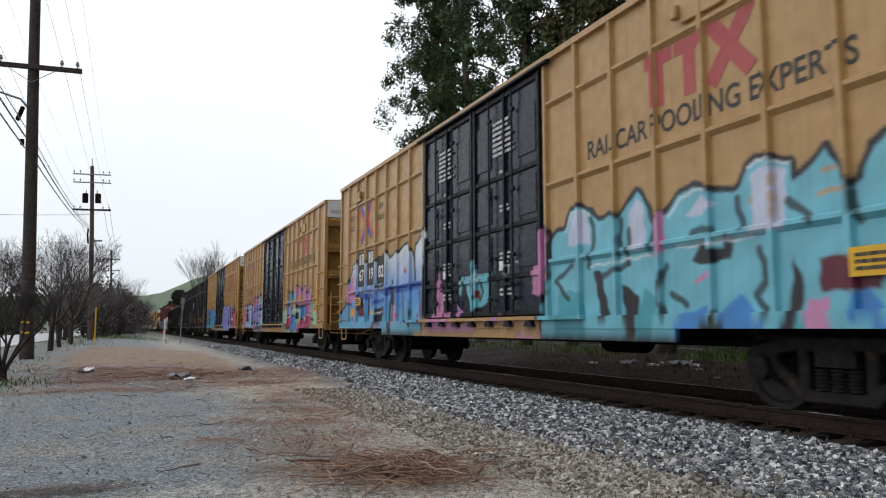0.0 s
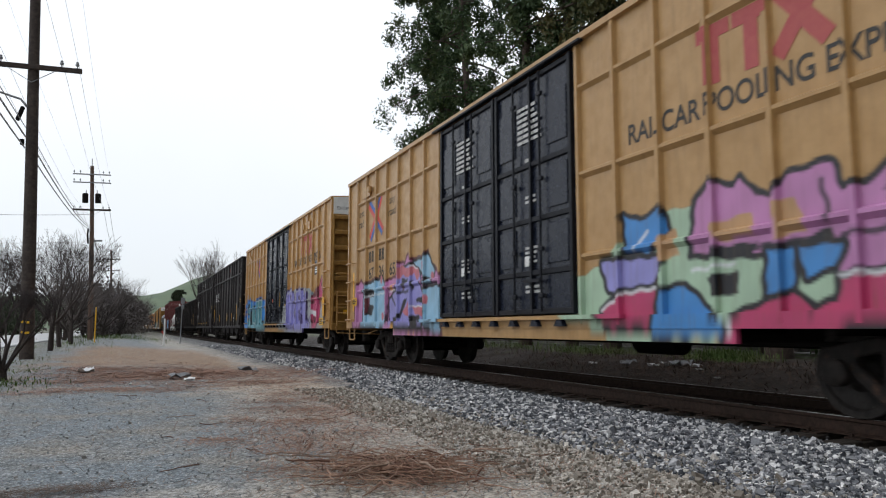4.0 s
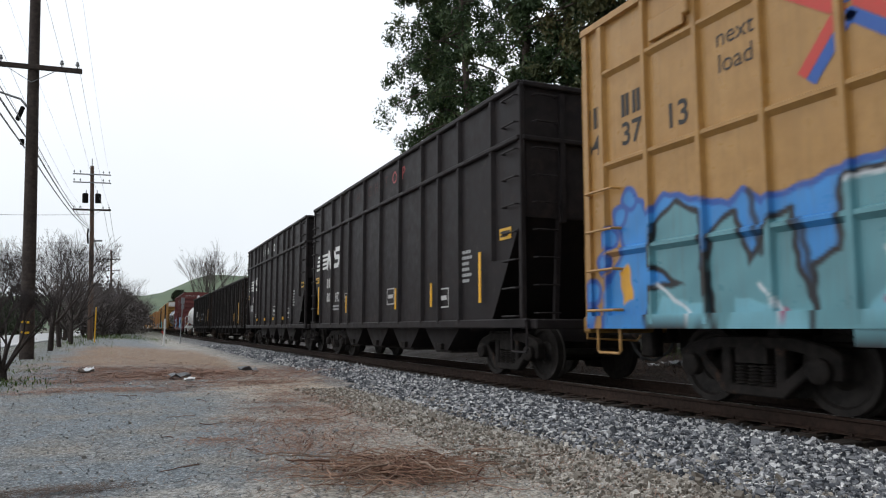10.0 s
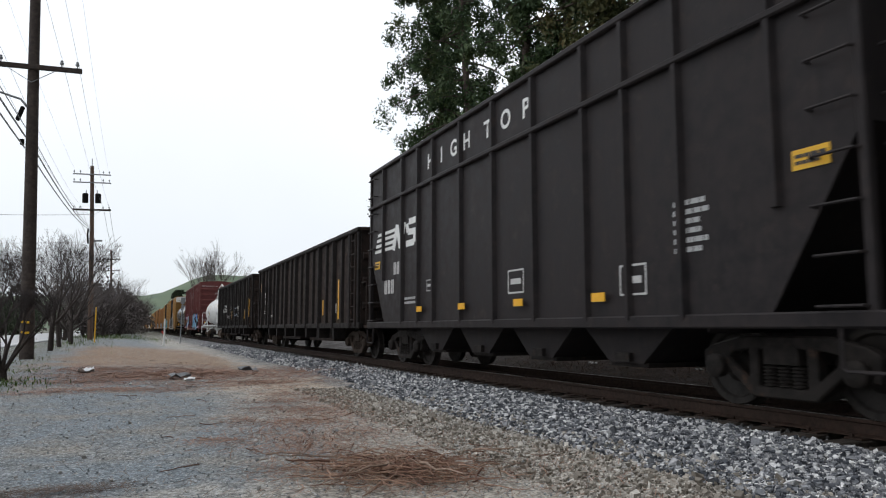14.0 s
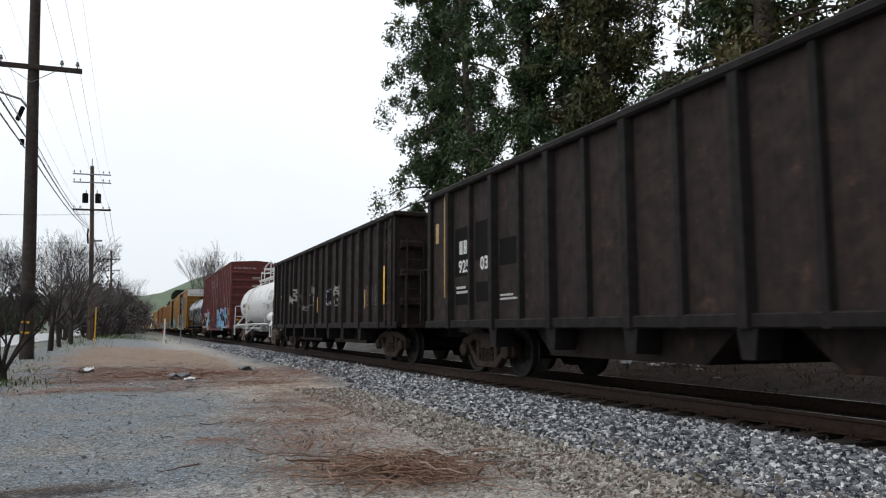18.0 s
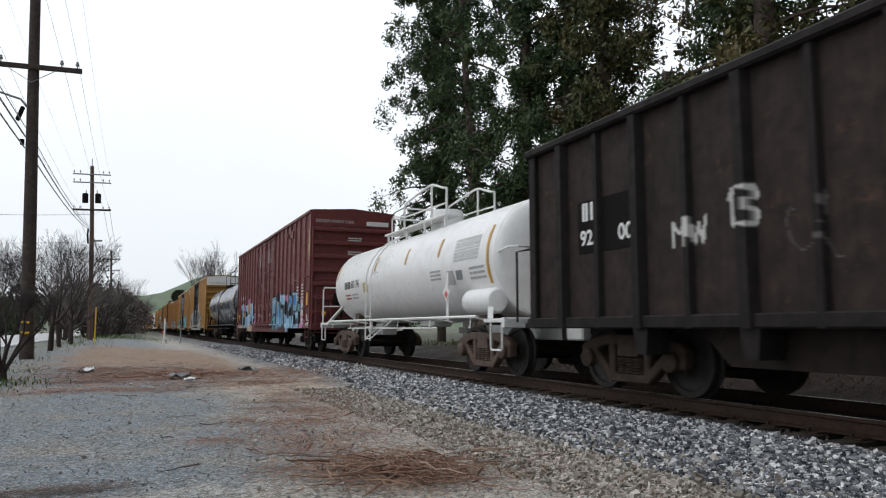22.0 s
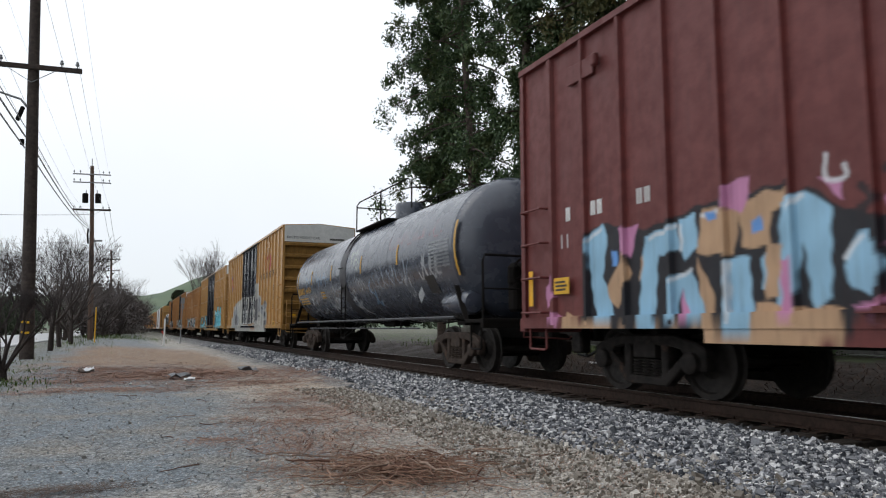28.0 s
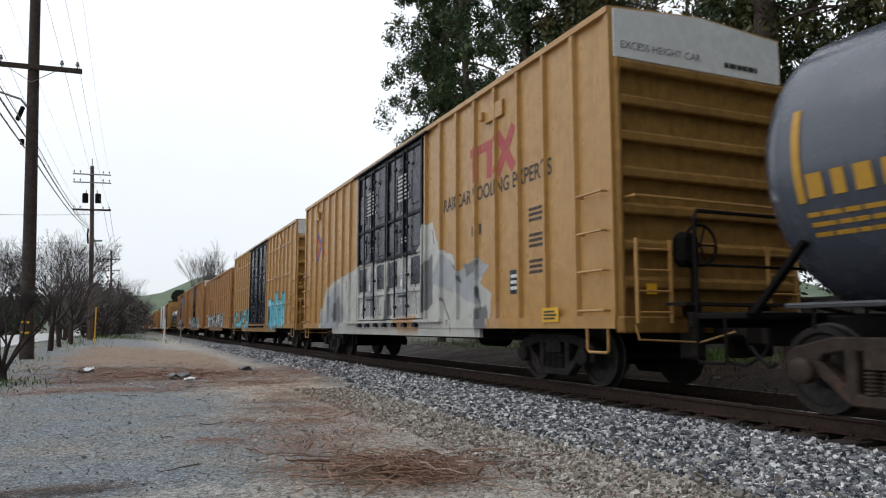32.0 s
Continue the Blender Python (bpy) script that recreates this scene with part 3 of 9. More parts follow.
class Spray:
    """Sprayed colour on a car side, as a function of the place along the car and the height."""

    def __init__(self):
        self.pieces, self.murals = [], []

    def piece(self, seed, y0, y1, z0, z1, fills, line=(0.02, 0.02, 0.025), halo=None, n=5, cloud=None, fat=0.15, sway=0.3, tops=None, soft=0.5):
        """A row of heavy bent strokes, block by block, each with an outline; tops: colour toward the upper edge."""
        r = random.Random(seed)
        shapes = []
        w = (y1 - y0) / n
        h = z1 - z0
        for i in range(n):
            cy = y0 + w * (i + 0.5)
            bars = r.choice((2, 2, 3))
            xs = [cy + w * (k / (bars - 1) - 0.5) * r.uniform(0.55, 0.85) for k in range(bars)]
            lo = [z0 + h * r.uniform(0.02, 0.16) for k in xs]
            hi = [z0 + h * r.uniform(0.70, 0.96) for k in xs]
            slant = w * r.uniform(-0.22, 0.22)
            segs = [(x, a, x + slant, b) for x, a, b in zip(xs, lo, hi)]
            for k in range(bars - 1):
                f = r.choice((0.06, 0.48, 0.88))
                za, zb = lo[k] + (hi[k] - lo[k]) * f, lo[k + 1] + (hi[k + 1] - lo[k + 1]) * min(max(f + r.uniform(-0.35, 0.35), 0.05), 0.95)
                segs.append((xs[k] + slant * f, za, xs[k + 1] + slant * f, zb))
            if r.random() < 0.6:
                k = r.randrange(bars)
                segs.append((xs[k] + slant, hi[k], xs[k] + slant + w * r.uniform(-0.4, 0.4), hi[k] + h * r.uniform(-0.12, 0.04)))
            shapes.append((segs, fat * r.uniform(0.85, 1.15), fills[i % len(fills)], tops or fills[(i + 1) % len(fills)]))
        self.pieces.append((seed, y0, y1, z0, z1, shapes, line, halo, cloud, sway, soft))
        return self

    def scribble(self, seed, y0, y1, z0, z1, colour, width=0.04, n=6):
        """A thin one-line tag."""
        r = random.Random(seed)
        pts = []
        for i in range(n * 3):
            pts.append((y1 + (y0 - y1) * i / (n * 3 - 1) + r.uniform(-0.5, 0.5) * (y1 - y0) / n, r.uniform(z0, z1)))
        segs = [(*p, *q) for p, q in zip(pts, pts[1:])]
        self.pieces.append((seed, y0, y1, z0, z1, [(segs, width, colour, colour)], None, None, None, 0.12, 1.0))
        return self

    def tag(self, word, y0, y1, z0, z1, colour, width=0.04, slant=0.0):
        """Sprayed capitals, each out of a few straight strokes; it reads from y1 down to y0."""
        w = (y1 - y0) / len(word)
        shapes = []
        for i, ch in enumerate(word):
            segs = []
            for line in STROKES[ch].split():
                pts = [((int(q[0]) / 4 * 0.74 + 0.1 + i) * w, int(q[1]) / 4) for q in line.split(",")]
                segs += [(y1 - a - slant * b, z0 + b * (z1 - z0), y1 - c - slant * e, z0 + e * (z1 - z0)) for (a, b), (c, e) in zip(pts, pts[1:])]
            shapes.append((segs, width, colour, colour))
        self.pieces.append((len(word) * 7, y0, y1, z0, z1, shapes, None, None, None, 0.12, 1.0))
        return self

    def loops(self, seed, y0, y1, z0, z1, colour, width=0.03, n=6):
        """A fast looping hand that cannot be read."""
        r = random.Random(seed)
        pts = []
        for i in range(n):
            a0, rx, rz = r.uniform(0, 6.28), r.uniform(0.22, 0.5), r.uniform(0.3, 0.5)
            for k in range(7):
                a = a0 + k * r.choice((0.7, 0.8, 0.9))
                u = (i + 0.5 + rx * math.cos(a) + k / 9) / n
                pts.append((y1 - u * (y1 - y0), z0 + (0.5 + rz * math.sin(a)) * (z1 - z0)))
        if r.random() < 0.5:
            pts.append((y0 - 0.1 * (y1 - y0), z1))
        segs = [(*p, *q) for p, q in zip(pts, pts[1:])]
        self.pieces.append((seed, y0, y1, z0, z1, [(segs, width, colour, colour)], None, None, None, 0.12, 1.0))
        return self

    def mural(self, y1, z0, h, layers, unit=0.04):
        """A painted piece, layer over layer: (colour or colours from below upward, shapes, half-width or 0 for filled, outline).
        Shapes are on a grid of that unit, across from y1 in reading direction and up from z0."""
        made, low = [], y1
        for colours, text, width, line in layers:
            shapes = []
            for q in text.split("/"):
                pts = [(y1 - unit * float(p.split(",")[0]), z0 + unit * float(p.split(",")[1])) for p in q.split()]
                shapes.append(pts)
                low = min(low, min(p[0] for p in pts))
            made.append(([INKS[c] for c in ((colours,) if isinstance(colours, str) else colours)], shapes, width, INKS[line] if line else None))
        self.murals.append((low, y1, z0, z0 + h, made))
        self.pieces.append((0, low, y1, z0, z0 + h, [], None, None, None, 0.0, 1.0))
        return self

    def paint_mural(self, y, z, out):
        for low, y1, z0, z1, made in self.murals:
            near = np.flatnonzero((y > low - 0.3) & (y < y1 + 0.3) & (z > z0 - 0.3) & (z < z1 + 0.3))
            if not len(near):
                continue
            py = y[near] + 0.012 * np.sin(z[near] * 23 + y[near] * 7)
            pz = z[near] + 0.012 * np.sin(y[near] * 19 + 1.3)
            up = np.clip((pz - z0) / (z1 - z0), 0, 1)
            for colours, shapes, width, line in made:
                for pts in shapes:
                    a = np.array(pts)
                    m = width * 1.2 + (0.14 if line else 0.04)
                    box = np.flatnonzero((py > a[:, 0].min() - m) & (py < a[:, 0].max() + m) & (pz > a[:, 1].min() - m) & (pz < a[:, 1].max() + m))
                    if not len(box):
                        continue
                    by, bz = py[box], pz[box]
                    away, inside = np.full(len(box), 9.0), np.zeros(len(box), bool)
                    n = len(pts)
                    for i in range(n if width == 0 else max(n - 1, 1)):
                        (ay, az), (cy, cz) = pts[i], pts[(i + 1) % n]
                        vy, vz = cy - ay, cz - az
                        t = np.clip(((by - ay) * vy + (bz - az) * vz) / (vy * vy + vz * vz + 1e-9), 0, 1)
                        away = np.minimum(away, np.hypot(by - ay - t * vy, bz - az - t * vz))
                        if width == 0 and abs(vz) > 1e-9:
                            inside ^= ((az > bz) != (cz > bz)) & (by < ay + (bz - az) / vz * vy)
                    deep = (width * 1.2 - away) if width else np.where(inside, away, -away)
                    k = len(colours)
                    if k == 1:
                        col = np.repeat([colours[0]], len(box), 0)
                    else:
                        f = np.clip(up[box] * 1.15 + 0.04 * np.sin(by * 5), 0, 1) * (k - 1)
                        lo = np.minimum(f.astype(int), k - 2)
                        f = (f - lo)[:, None]
                        c = np.array(colours)
                        col = c[lo] * (1 - f) + c[lo + 1] * f
                    col = col * (1 + 0.10 * np.sin(by * 6.1 + bz * 3.7) * np.sin(bz * 8.3 + by * 2.1))[:, None]
                    into = near[box]
                    for c, edge in ((line, 0.072), (col, 0.0)):
                        if c is None:
                            continue
                        e = np.clip((deep + edge) / 0.024 + 0.5, 0, 1)[:, None] * (0.85 if width and width < 0.045 and k == 1 else 1.0)
                        was = out[into]
                        alpha = e + was[:, 3:] * (1 - e)
                        mix = (np.asarray(c) * e + was[:, :3] * was[:, 3:] * (1 - e)) / np.maximum(alpha, 1e-6)
                        out[into] = np.concatenate([mix, alpha], 1)
        return out

    def at(self, y, z):
        out = self.paint_mural(y, z, np.zeros((len(y), 4)))
        for seed, y0, y1, z0, z1, shapes, line, halo, cloud, sway, soft in self.pieces:
            if not shapes:
                continue
            near = (y > y0 - 0.6) & (y < y1 + 0.6) & (z > z0 - 0.5) & (z < z1 + 0.6)
            if not near.any():
                continue
            ph = seed * 1.7
            py = y[near] + sway * 0.16 * np.sin(z[near] * 4.1 + ph + y[near] * 0.9)
            pz = z[near] + sway * 0.12 * np.sin(y[near] * 3.3 + ph * 2)
            res = out[near]
            if cloud is not None:
                cy, cz = (y0 + y1) / 2, (z0 + z1) / 2
                e = ((py - cy) / ((y1 - y0) * 0.52)) ** 4 + ((pz - cz + 0.15) / ((z1 - z0) * 0.52)) ** 4
                e = e + 0.35 * np.sin(py * 5 + ph) * np.sin(pz * 6) + 0.2 * np.sin(py * 13 + ph)
                res[e < 1] = (*cloud, 1)

            def away(segs):
                each = []
                for a, b, c, e in segs:
                    vy, vz = c - a, e - b
                    t = np.clip(((py - a) * vy + (pz - b) * vz) / (vy * vy + vz * vz + 1e-9), 0, 1)
                    dy, dz = py - a - t * vy, pz - b - t * vz
                    each.append(soft * np.sqrt(dy * dy + dz * dz) + (1 - soft) * np.maximum(abs(dy), abs(dz)))
                return each

            every = [away(q[0]) for q in shapes]
            if line is None:
                for each, (segs, fat, c1, c2) in zip(every, shapes):
                    res[np.min(each, axis=0) < fat] = (*c1, 0.85)
                out[near] = res
                continue
            for each, (segs, fat, c1, c2) in zip(every, shapes):
                d = np.min(each, axis=0)
                if halo is not None:
                    res[d < fat + 0.105] = (*halo, 1)
            for each, (segs, fat, c1, c2) in zip(every, shapes):
                d = np.min(each, axis=0)
                drop = np.min([np.min(away([(a - 0.05, b - 0.06, c - 0.05, e - 0.06) for a, b, c, e in segs]), axis=0)], axis=0)
                res[(d < fat + 0.055) | (drop < fat + 0.05)] = (*line, 1)
                k = np.clip((pz - z0) / (z1 - z0) * 1.25 - 0.15 + 0.22 * np.sin(py * 4 + ph), 0, 1)[:, None]
                col = np.array(c1) * (1 - k) + np.array(c2) * k
                col = col * (1 + 0.10 * np.sin(py * 9 + pz * 5 + ph))[:, None]
                m = d < fat
                res[m] = np.concatenate([col, np.ones((len(py), 1))], 1)[m]
                for j, ds in enumerate(each[1:]):
                    inner = (np.abs(ds - fat) < 0.016) & (d < fat * 0.92) & ((j + seed) % 3 > 0)
                    res[inner] = (*line, 1)
                shine = m & (np.abs(d - fat * 0.62) < 0.014) & (np.sin(py * 3.1 + pz * 4 + ph) > 0.35)
                res[shine] = (0.78, 0.82, 0.84, 1)
            out[near] = res
        return out


def painted(me, spray):
    """Stores the sprayed colour on a mesh that is built in its car's space."""
    co = np.empty(len(me.vertices) * 3)
    me.vertices.foreach_get("co", co)
    co = co.reshape(-1, 3)
    at = me.attributes.new("paint", "FLOAT_COLOR", "POINT")
    col = spray.at(co[:, 1], co[:, 2]) if spray is not None else np.zeros((len(co), 4))
    at.data.foreach_set("color", col.ravel().astype(np.float32))
    return me


def sheet_mesh(name, x, y0, y1, z0, z1, mat, spray, zsplit=None, thick=0.03, step=0.025):
    """One side sheet: fine below zsplit where sprayed, plain above; its back and edges closed by a solid behind."""
    if spray is not None and spray.pieces:
        zsplit = min(max(p[4] for p in spray.pieces) + 0.35, z1)
        ys = np.linspace(y0, y1, max(2, int((y1 - y0) / step) + 1))
        zs = np.concatenate([np.linspace(z0, min(zsplit, z1), max(2, int((min(zsplit, z1) - z0) / step) + 1)), [z1] if z1 > zsplit + 0.01 else []])
    else:
        ys, zs = np.array([y0, y1]), np.array([z0, z1])
    Yg, Zg = np.meshgrid(ys, zs)
    k = len(ys)
    v = np.stack([np.full(Yg.size, x), Yg.ravel(), Zg.ravel()], 1)
    i = (np.arange(len(zs) - 1)[:, None] * k + np.arange(k - 1)[None, :]).ravel()
    f = np.stack([i, i + k, i + k + 1, i + 1], 1)
    n = len(v)
    back = [(x + 0.002, y0, z0), (x + 0.002, y1, z0), (x + 0.002, y1, z1), (x + 0.002, y0, z1),
            (x + thick, y0, z0), (x + thick, y1, z0), (x + thick, y1, z1), (x + thick, y0, z1)]
    bf = [(0, 1, 2, 3), (4, 7, 6, 5), (0, 4, 5, 1), (1, 5, 6, 2), (2, 6, 7, 3), (3, 7, 4, 0)]
    faces = [tuple(q) for q in f.tolist()] + [tuple(n + j for j in q) for q in bf]
    me = bpy.data.meshes.new(name)
    me.from_pydata(v.tolist() + back, [], faces)
    me.materials.append(mat)
    return painted(me, spray)


def ribbed(name, outline, a, b, axis, mat, spray, fine=True):
    """A rib with many cuts along its length, so that the spray runs over it. outline: in the two other axes."""
    s = Shape()
    cuts = np.linspace(a, b, max(2, int((b - a) / 0.035) + 1)) if fine and spray is not None and spray.pieces else np.array([a, b])
    n = len(outline)
    for t in cuts:
        for p in outline:
            s.v.append((p[0], p[1], t) if axis == "z" else (p[0], t, p[1]))
    for i in range(len(cuts) - 1):
        for j in range(n):
            q, r = i * n + j, i * n + (j + 1) % n
            s.f.append((q, r, r + n, q + n))
    s.f.append(tuple(range(n)))
    s.f.append(tuple((len(cuts) - 1) * n + j for j in range(n)))
    return painted(s.mesh(name, mat), spray)


# ---- running gear ----
WHEEL_R = 0.457


def wheelset_mesh():
    s = Shape()
    for k in (-1, 1):
        prof = [(0.69, 0.10), (0.69, 0.33), (0.675, 0.36), (0.675, 0.487), (0.700, 0.487), (0.715, 0.462), (0.82, WHEEL_R - 0.003),
                (0.82, 0.385), (0.785, 0.36), (0.765, 0.20), (0.80, 0.15), (0.83, 0.125), (0.83, 0.09)]
        s.lathe([(k * a, r) for a, r in prof], "x", 28)
    s.lathe([(-1.05, 0.075), (1.05, 0.075)], "x", 12)
    return s.mesh("wheelset", WHEELM, 35)


def side_frame_mesh(mat):
    """One cast side frame: an outline with three windows, drawn out to its thickness."""
    outer = [(-1.10, 0.36), (-0.99, 0.36), (-0.99, 0.50), (-0.80, 0.50), (-0.72, 0.40), (-0.40, 0.14), (0.40, 0.14), (0.72, 0.40), (0.80, 0.50),
             (0.99, 0.50), (0.99, 0.36), (1.10, 0.36), (1.12, 0.62), (0.98, 0.70), (0.55, 0.80), (-0.55, 0.80), (-0.98, 0.70), (-1.12, 0.62)]
    holes = [[(-0.31, 0.26), (-0.31, 0.66), (0.31, 0.66), (0.31, 0.26)],
             [(-0.44, 0.34), (-0.72, 0.56), (-0.66, 0.62), (-0.44, 0.66)], [(0.44, 0.34), (0.44, 0.66), (0.66, 0.62), (0.72, 0.56)]]
    loops = [outer] + holes
    flat = [p for q in loops for p in q]
    tris = tessellate_polygon([[Vector((p[0], p[1], 0)) for p in q] for q in loops])
    s = Shape()
    n = len(flat)
    for x in (-0.08, 0.08):
        s.v += [(x, p[0], p[1]) for p in flat]
    s.f += [tuple(t) for t in tris] + [tuple(i + n for i in reversed(t)) for t in tris]
    k = 0
    for q in loops:
        m = len(q)
        s.f += [(k + i, k + (i + 1) % m, k + (i + 1) % m + n, k + i + n) for i in range(m)]
        k += m
    me = s.mesh("side_frame", mat)
    bm = bmesh.new()
    bm.from_mesh(me)
    edges = [e for e in bm.edges if len(e.link_faces) == 2 and e.calc_face_angle(0) > 0.9]
    bmesh.ops.bevel(bm, geom=edges, offset=0.018, segments=1, affect="EDGES")
    bm.to_mesh(me)
    bm.free()
    return me


def spring_mesh(mat):
    prof = [(0.255, 0.03)]
    for i in range(6):
        z = 0.262 + i * 0.038
        prof += [(z, 0.06), (z + 0.010, 0.082), (z + 0.022, 0.082), (z + 0.030, 0.06)]
    prof.append((0.49, 0.03))
    return Shape().lathe(prof, "z", 10).mesh("spring", mat, 40)


WHEELSET = wheelset_mesh()
TRUCKS = {}
for tone, mt in (("dark", STEEL), ("brown", TRUCKBROWN), ("tan", TRUCKTAN)):
    cap = Shape().lathe([(0.0, 0.135), (0.11, 0.135), (0.14, 0.10), (0.145, 0.03)], "x", 14).mesh("bearing_cap", mt, 40)
    bol = Shape().prism([(-0.22, 0.50), (0.22, 0.50), (0.22, 0.66), (0.16, 0.72), (-0.16, 0.72), (-0.22, 0.66)], -1.09, 1.09, "x").mesh("truck", mt)
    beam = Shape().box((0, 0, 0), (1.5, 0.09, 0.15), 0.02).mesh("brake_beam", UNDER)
    TRUCKS[tone] = (side_frame_mesh(mt), bol, spring_mesh(mt), cap, beam)
TURNING = []   # wheelsets that turn as the train rolls


def add_truck(car, y, tone="dark", turning=True):
    fr, bo, spm, cap, beam = TRUCKS[tone]
    tr = part("truck", bo, None, car, "cast steel railcar truck with side frames")
    tr.location = (0, y, 0)
    for k in (-1, 1):
        part("side_frame", fr, None, tr).location = (k * 1.0, 0, 0)
        if not turning:
            continue
        part("brake_beam", beam, None, tr).location = (0, k * 0.42, 0.38)
        for yy in (-0.18, 0.0, 0.18):
            part("spring", spm, None, tr).location = (k * 1.02, yy, 0)
        for e in (-1, 1):
            c = part("bearing_cap", cap, None, tr)
            c.matrix_local = pose(k * 1.04, e * 0.889, WHEEL_R, 0, 0, 0 if k > 0 else 180)
    for e in (-1, 1):
        w = part("wheelset", WHEELSET, None, tr, "worn steel wheels on an axle")
        w.location = (0, e * 0.889, WHEEL_R)
        if turning:
            TURNING.append((w, e * 0.889))
    return tr


def coupler_shape(y, out):
    """Coupler, draft gear and hose at an end; out: -1 toward the front."""
    s = Shape()
    s.box((0, y + out * 0.30, 0.86), (0.16, 0.9, 0.17), 0.02)
    s.box((0.03 * out, y + out * 0.84, 0.86), (0.30, 0.24, 0.28), 0.05)
    s.box((0.10 * out, y + out * 0.98, 0.86), (0.10, 0.12, 0.26), 0.03)
    s.box((0, y, 0.88), (0.55, 0.16, 0.42), 0.03)
    return s


def hose_shape(y, out):
    s = Shape()
    s.tube([(0.25, y + out * 0.35, 0.75), (0.27, y + out * 0.55, 0.52), (0.2, y + out * 0.8, 0.38), (0.1, y + out * 0.98, 0.42)], 0.025, 7)
    return s


def ladder(car, x, y, z0, z1, w, mat, n, along="y", name="grab_iron", r=0.017, out=0.07):
    """Bent grab irons one above another, each bolted on by itself."""
    for i in range(n):
        z = z0 + (z1 - z0) * i / (n - 1)
        if along == "y":
            pts = [(x, y - w / 2, z), (x - out, y - w / 2 + 0.02, z), (x - out, y + w / 2 - 0.02, z), (x, y + w / 2, z)]
        else:
            o = -out if y < 0 else out
            pts = [(x - w / 2, y, z), (x - w / 2 + 0.02, y + o, z), (x + w / 2 - 0.02, y + o, z), (x + w / 2, y, z)]
        part(name, Shape().tube(pts, r, 6), mat, car)


def rails_ladder(car, x, y, z0, z1, w, mat, n, along="y", name="ladder"):
    """Ladder with two side rails and rungs."""
    size = (0.05, 0.03, z1 - z0) if along == "y" else (0.03, 0.05, z1 - z0)
    put = lambda e: (x, y + e * w / 2, (z0 + z1) / 2) if along == "y" else (x + e * w / 2, y, (z0 + z1) / 2)
    lad = part(name, Shape().box(put(-1), size), mat, car)
    part("stile", Shape().box(put(1), size), mat, lad)
    for i in range(n):
        z = z0 + (z1 - z0) * (i + 0.5) / n
        pts = [(x - 0.01, y - w / 2, z), (x - 0.01, y + w / 2, z)] if along == "y" else [(x - w / 2, y, z), (x + w / 2, y, z)]
        part("rung", Shape().tube(pts, 0.015, 6), mat, lad)
    return lad


def sill_step(car, x, ya, yb, z0, z1, mat):
    """A bent stirrup step."""
    return part("sill_step", Shape().tube([(x, ya, z0), (x, ya, z1 + 0.03), (x, ya + (yb - ya) * 0.08, z1), (x, yb - (yb - ya) * 0.08, z1), (x, yb, z1 + 0.03), (x, yb, z0)], 0.02, 7), mat, car)


def brake_wheel(car, x, y, z, mat):
    s = Shape()
    ring = [(x + 0.27 * math.cos(a), y, z + 0.27 * math.sin(a)) for a in [i * math.pi / 10 for i in range(21)]]
    s.tube(ring, 0.022, 6)
    for i in range(5):
        a = i * math.pi * 0.4
        s.tube([(x, y, z), (x + 0.26 * math.cos(a), y, z + 0.26 * math.sin(a))], 0.014, 5)
    s.box((x - 0.1, y + 0.16, z - 0.05), (0.36, 0.24, 0.46), 0.08)
    s.box((x, y + 0.14, z - 0.5), (0.06, 0.06, 0.8))
    return part("hand_brake", s, mat, car, "dark steel hand brake wheel")


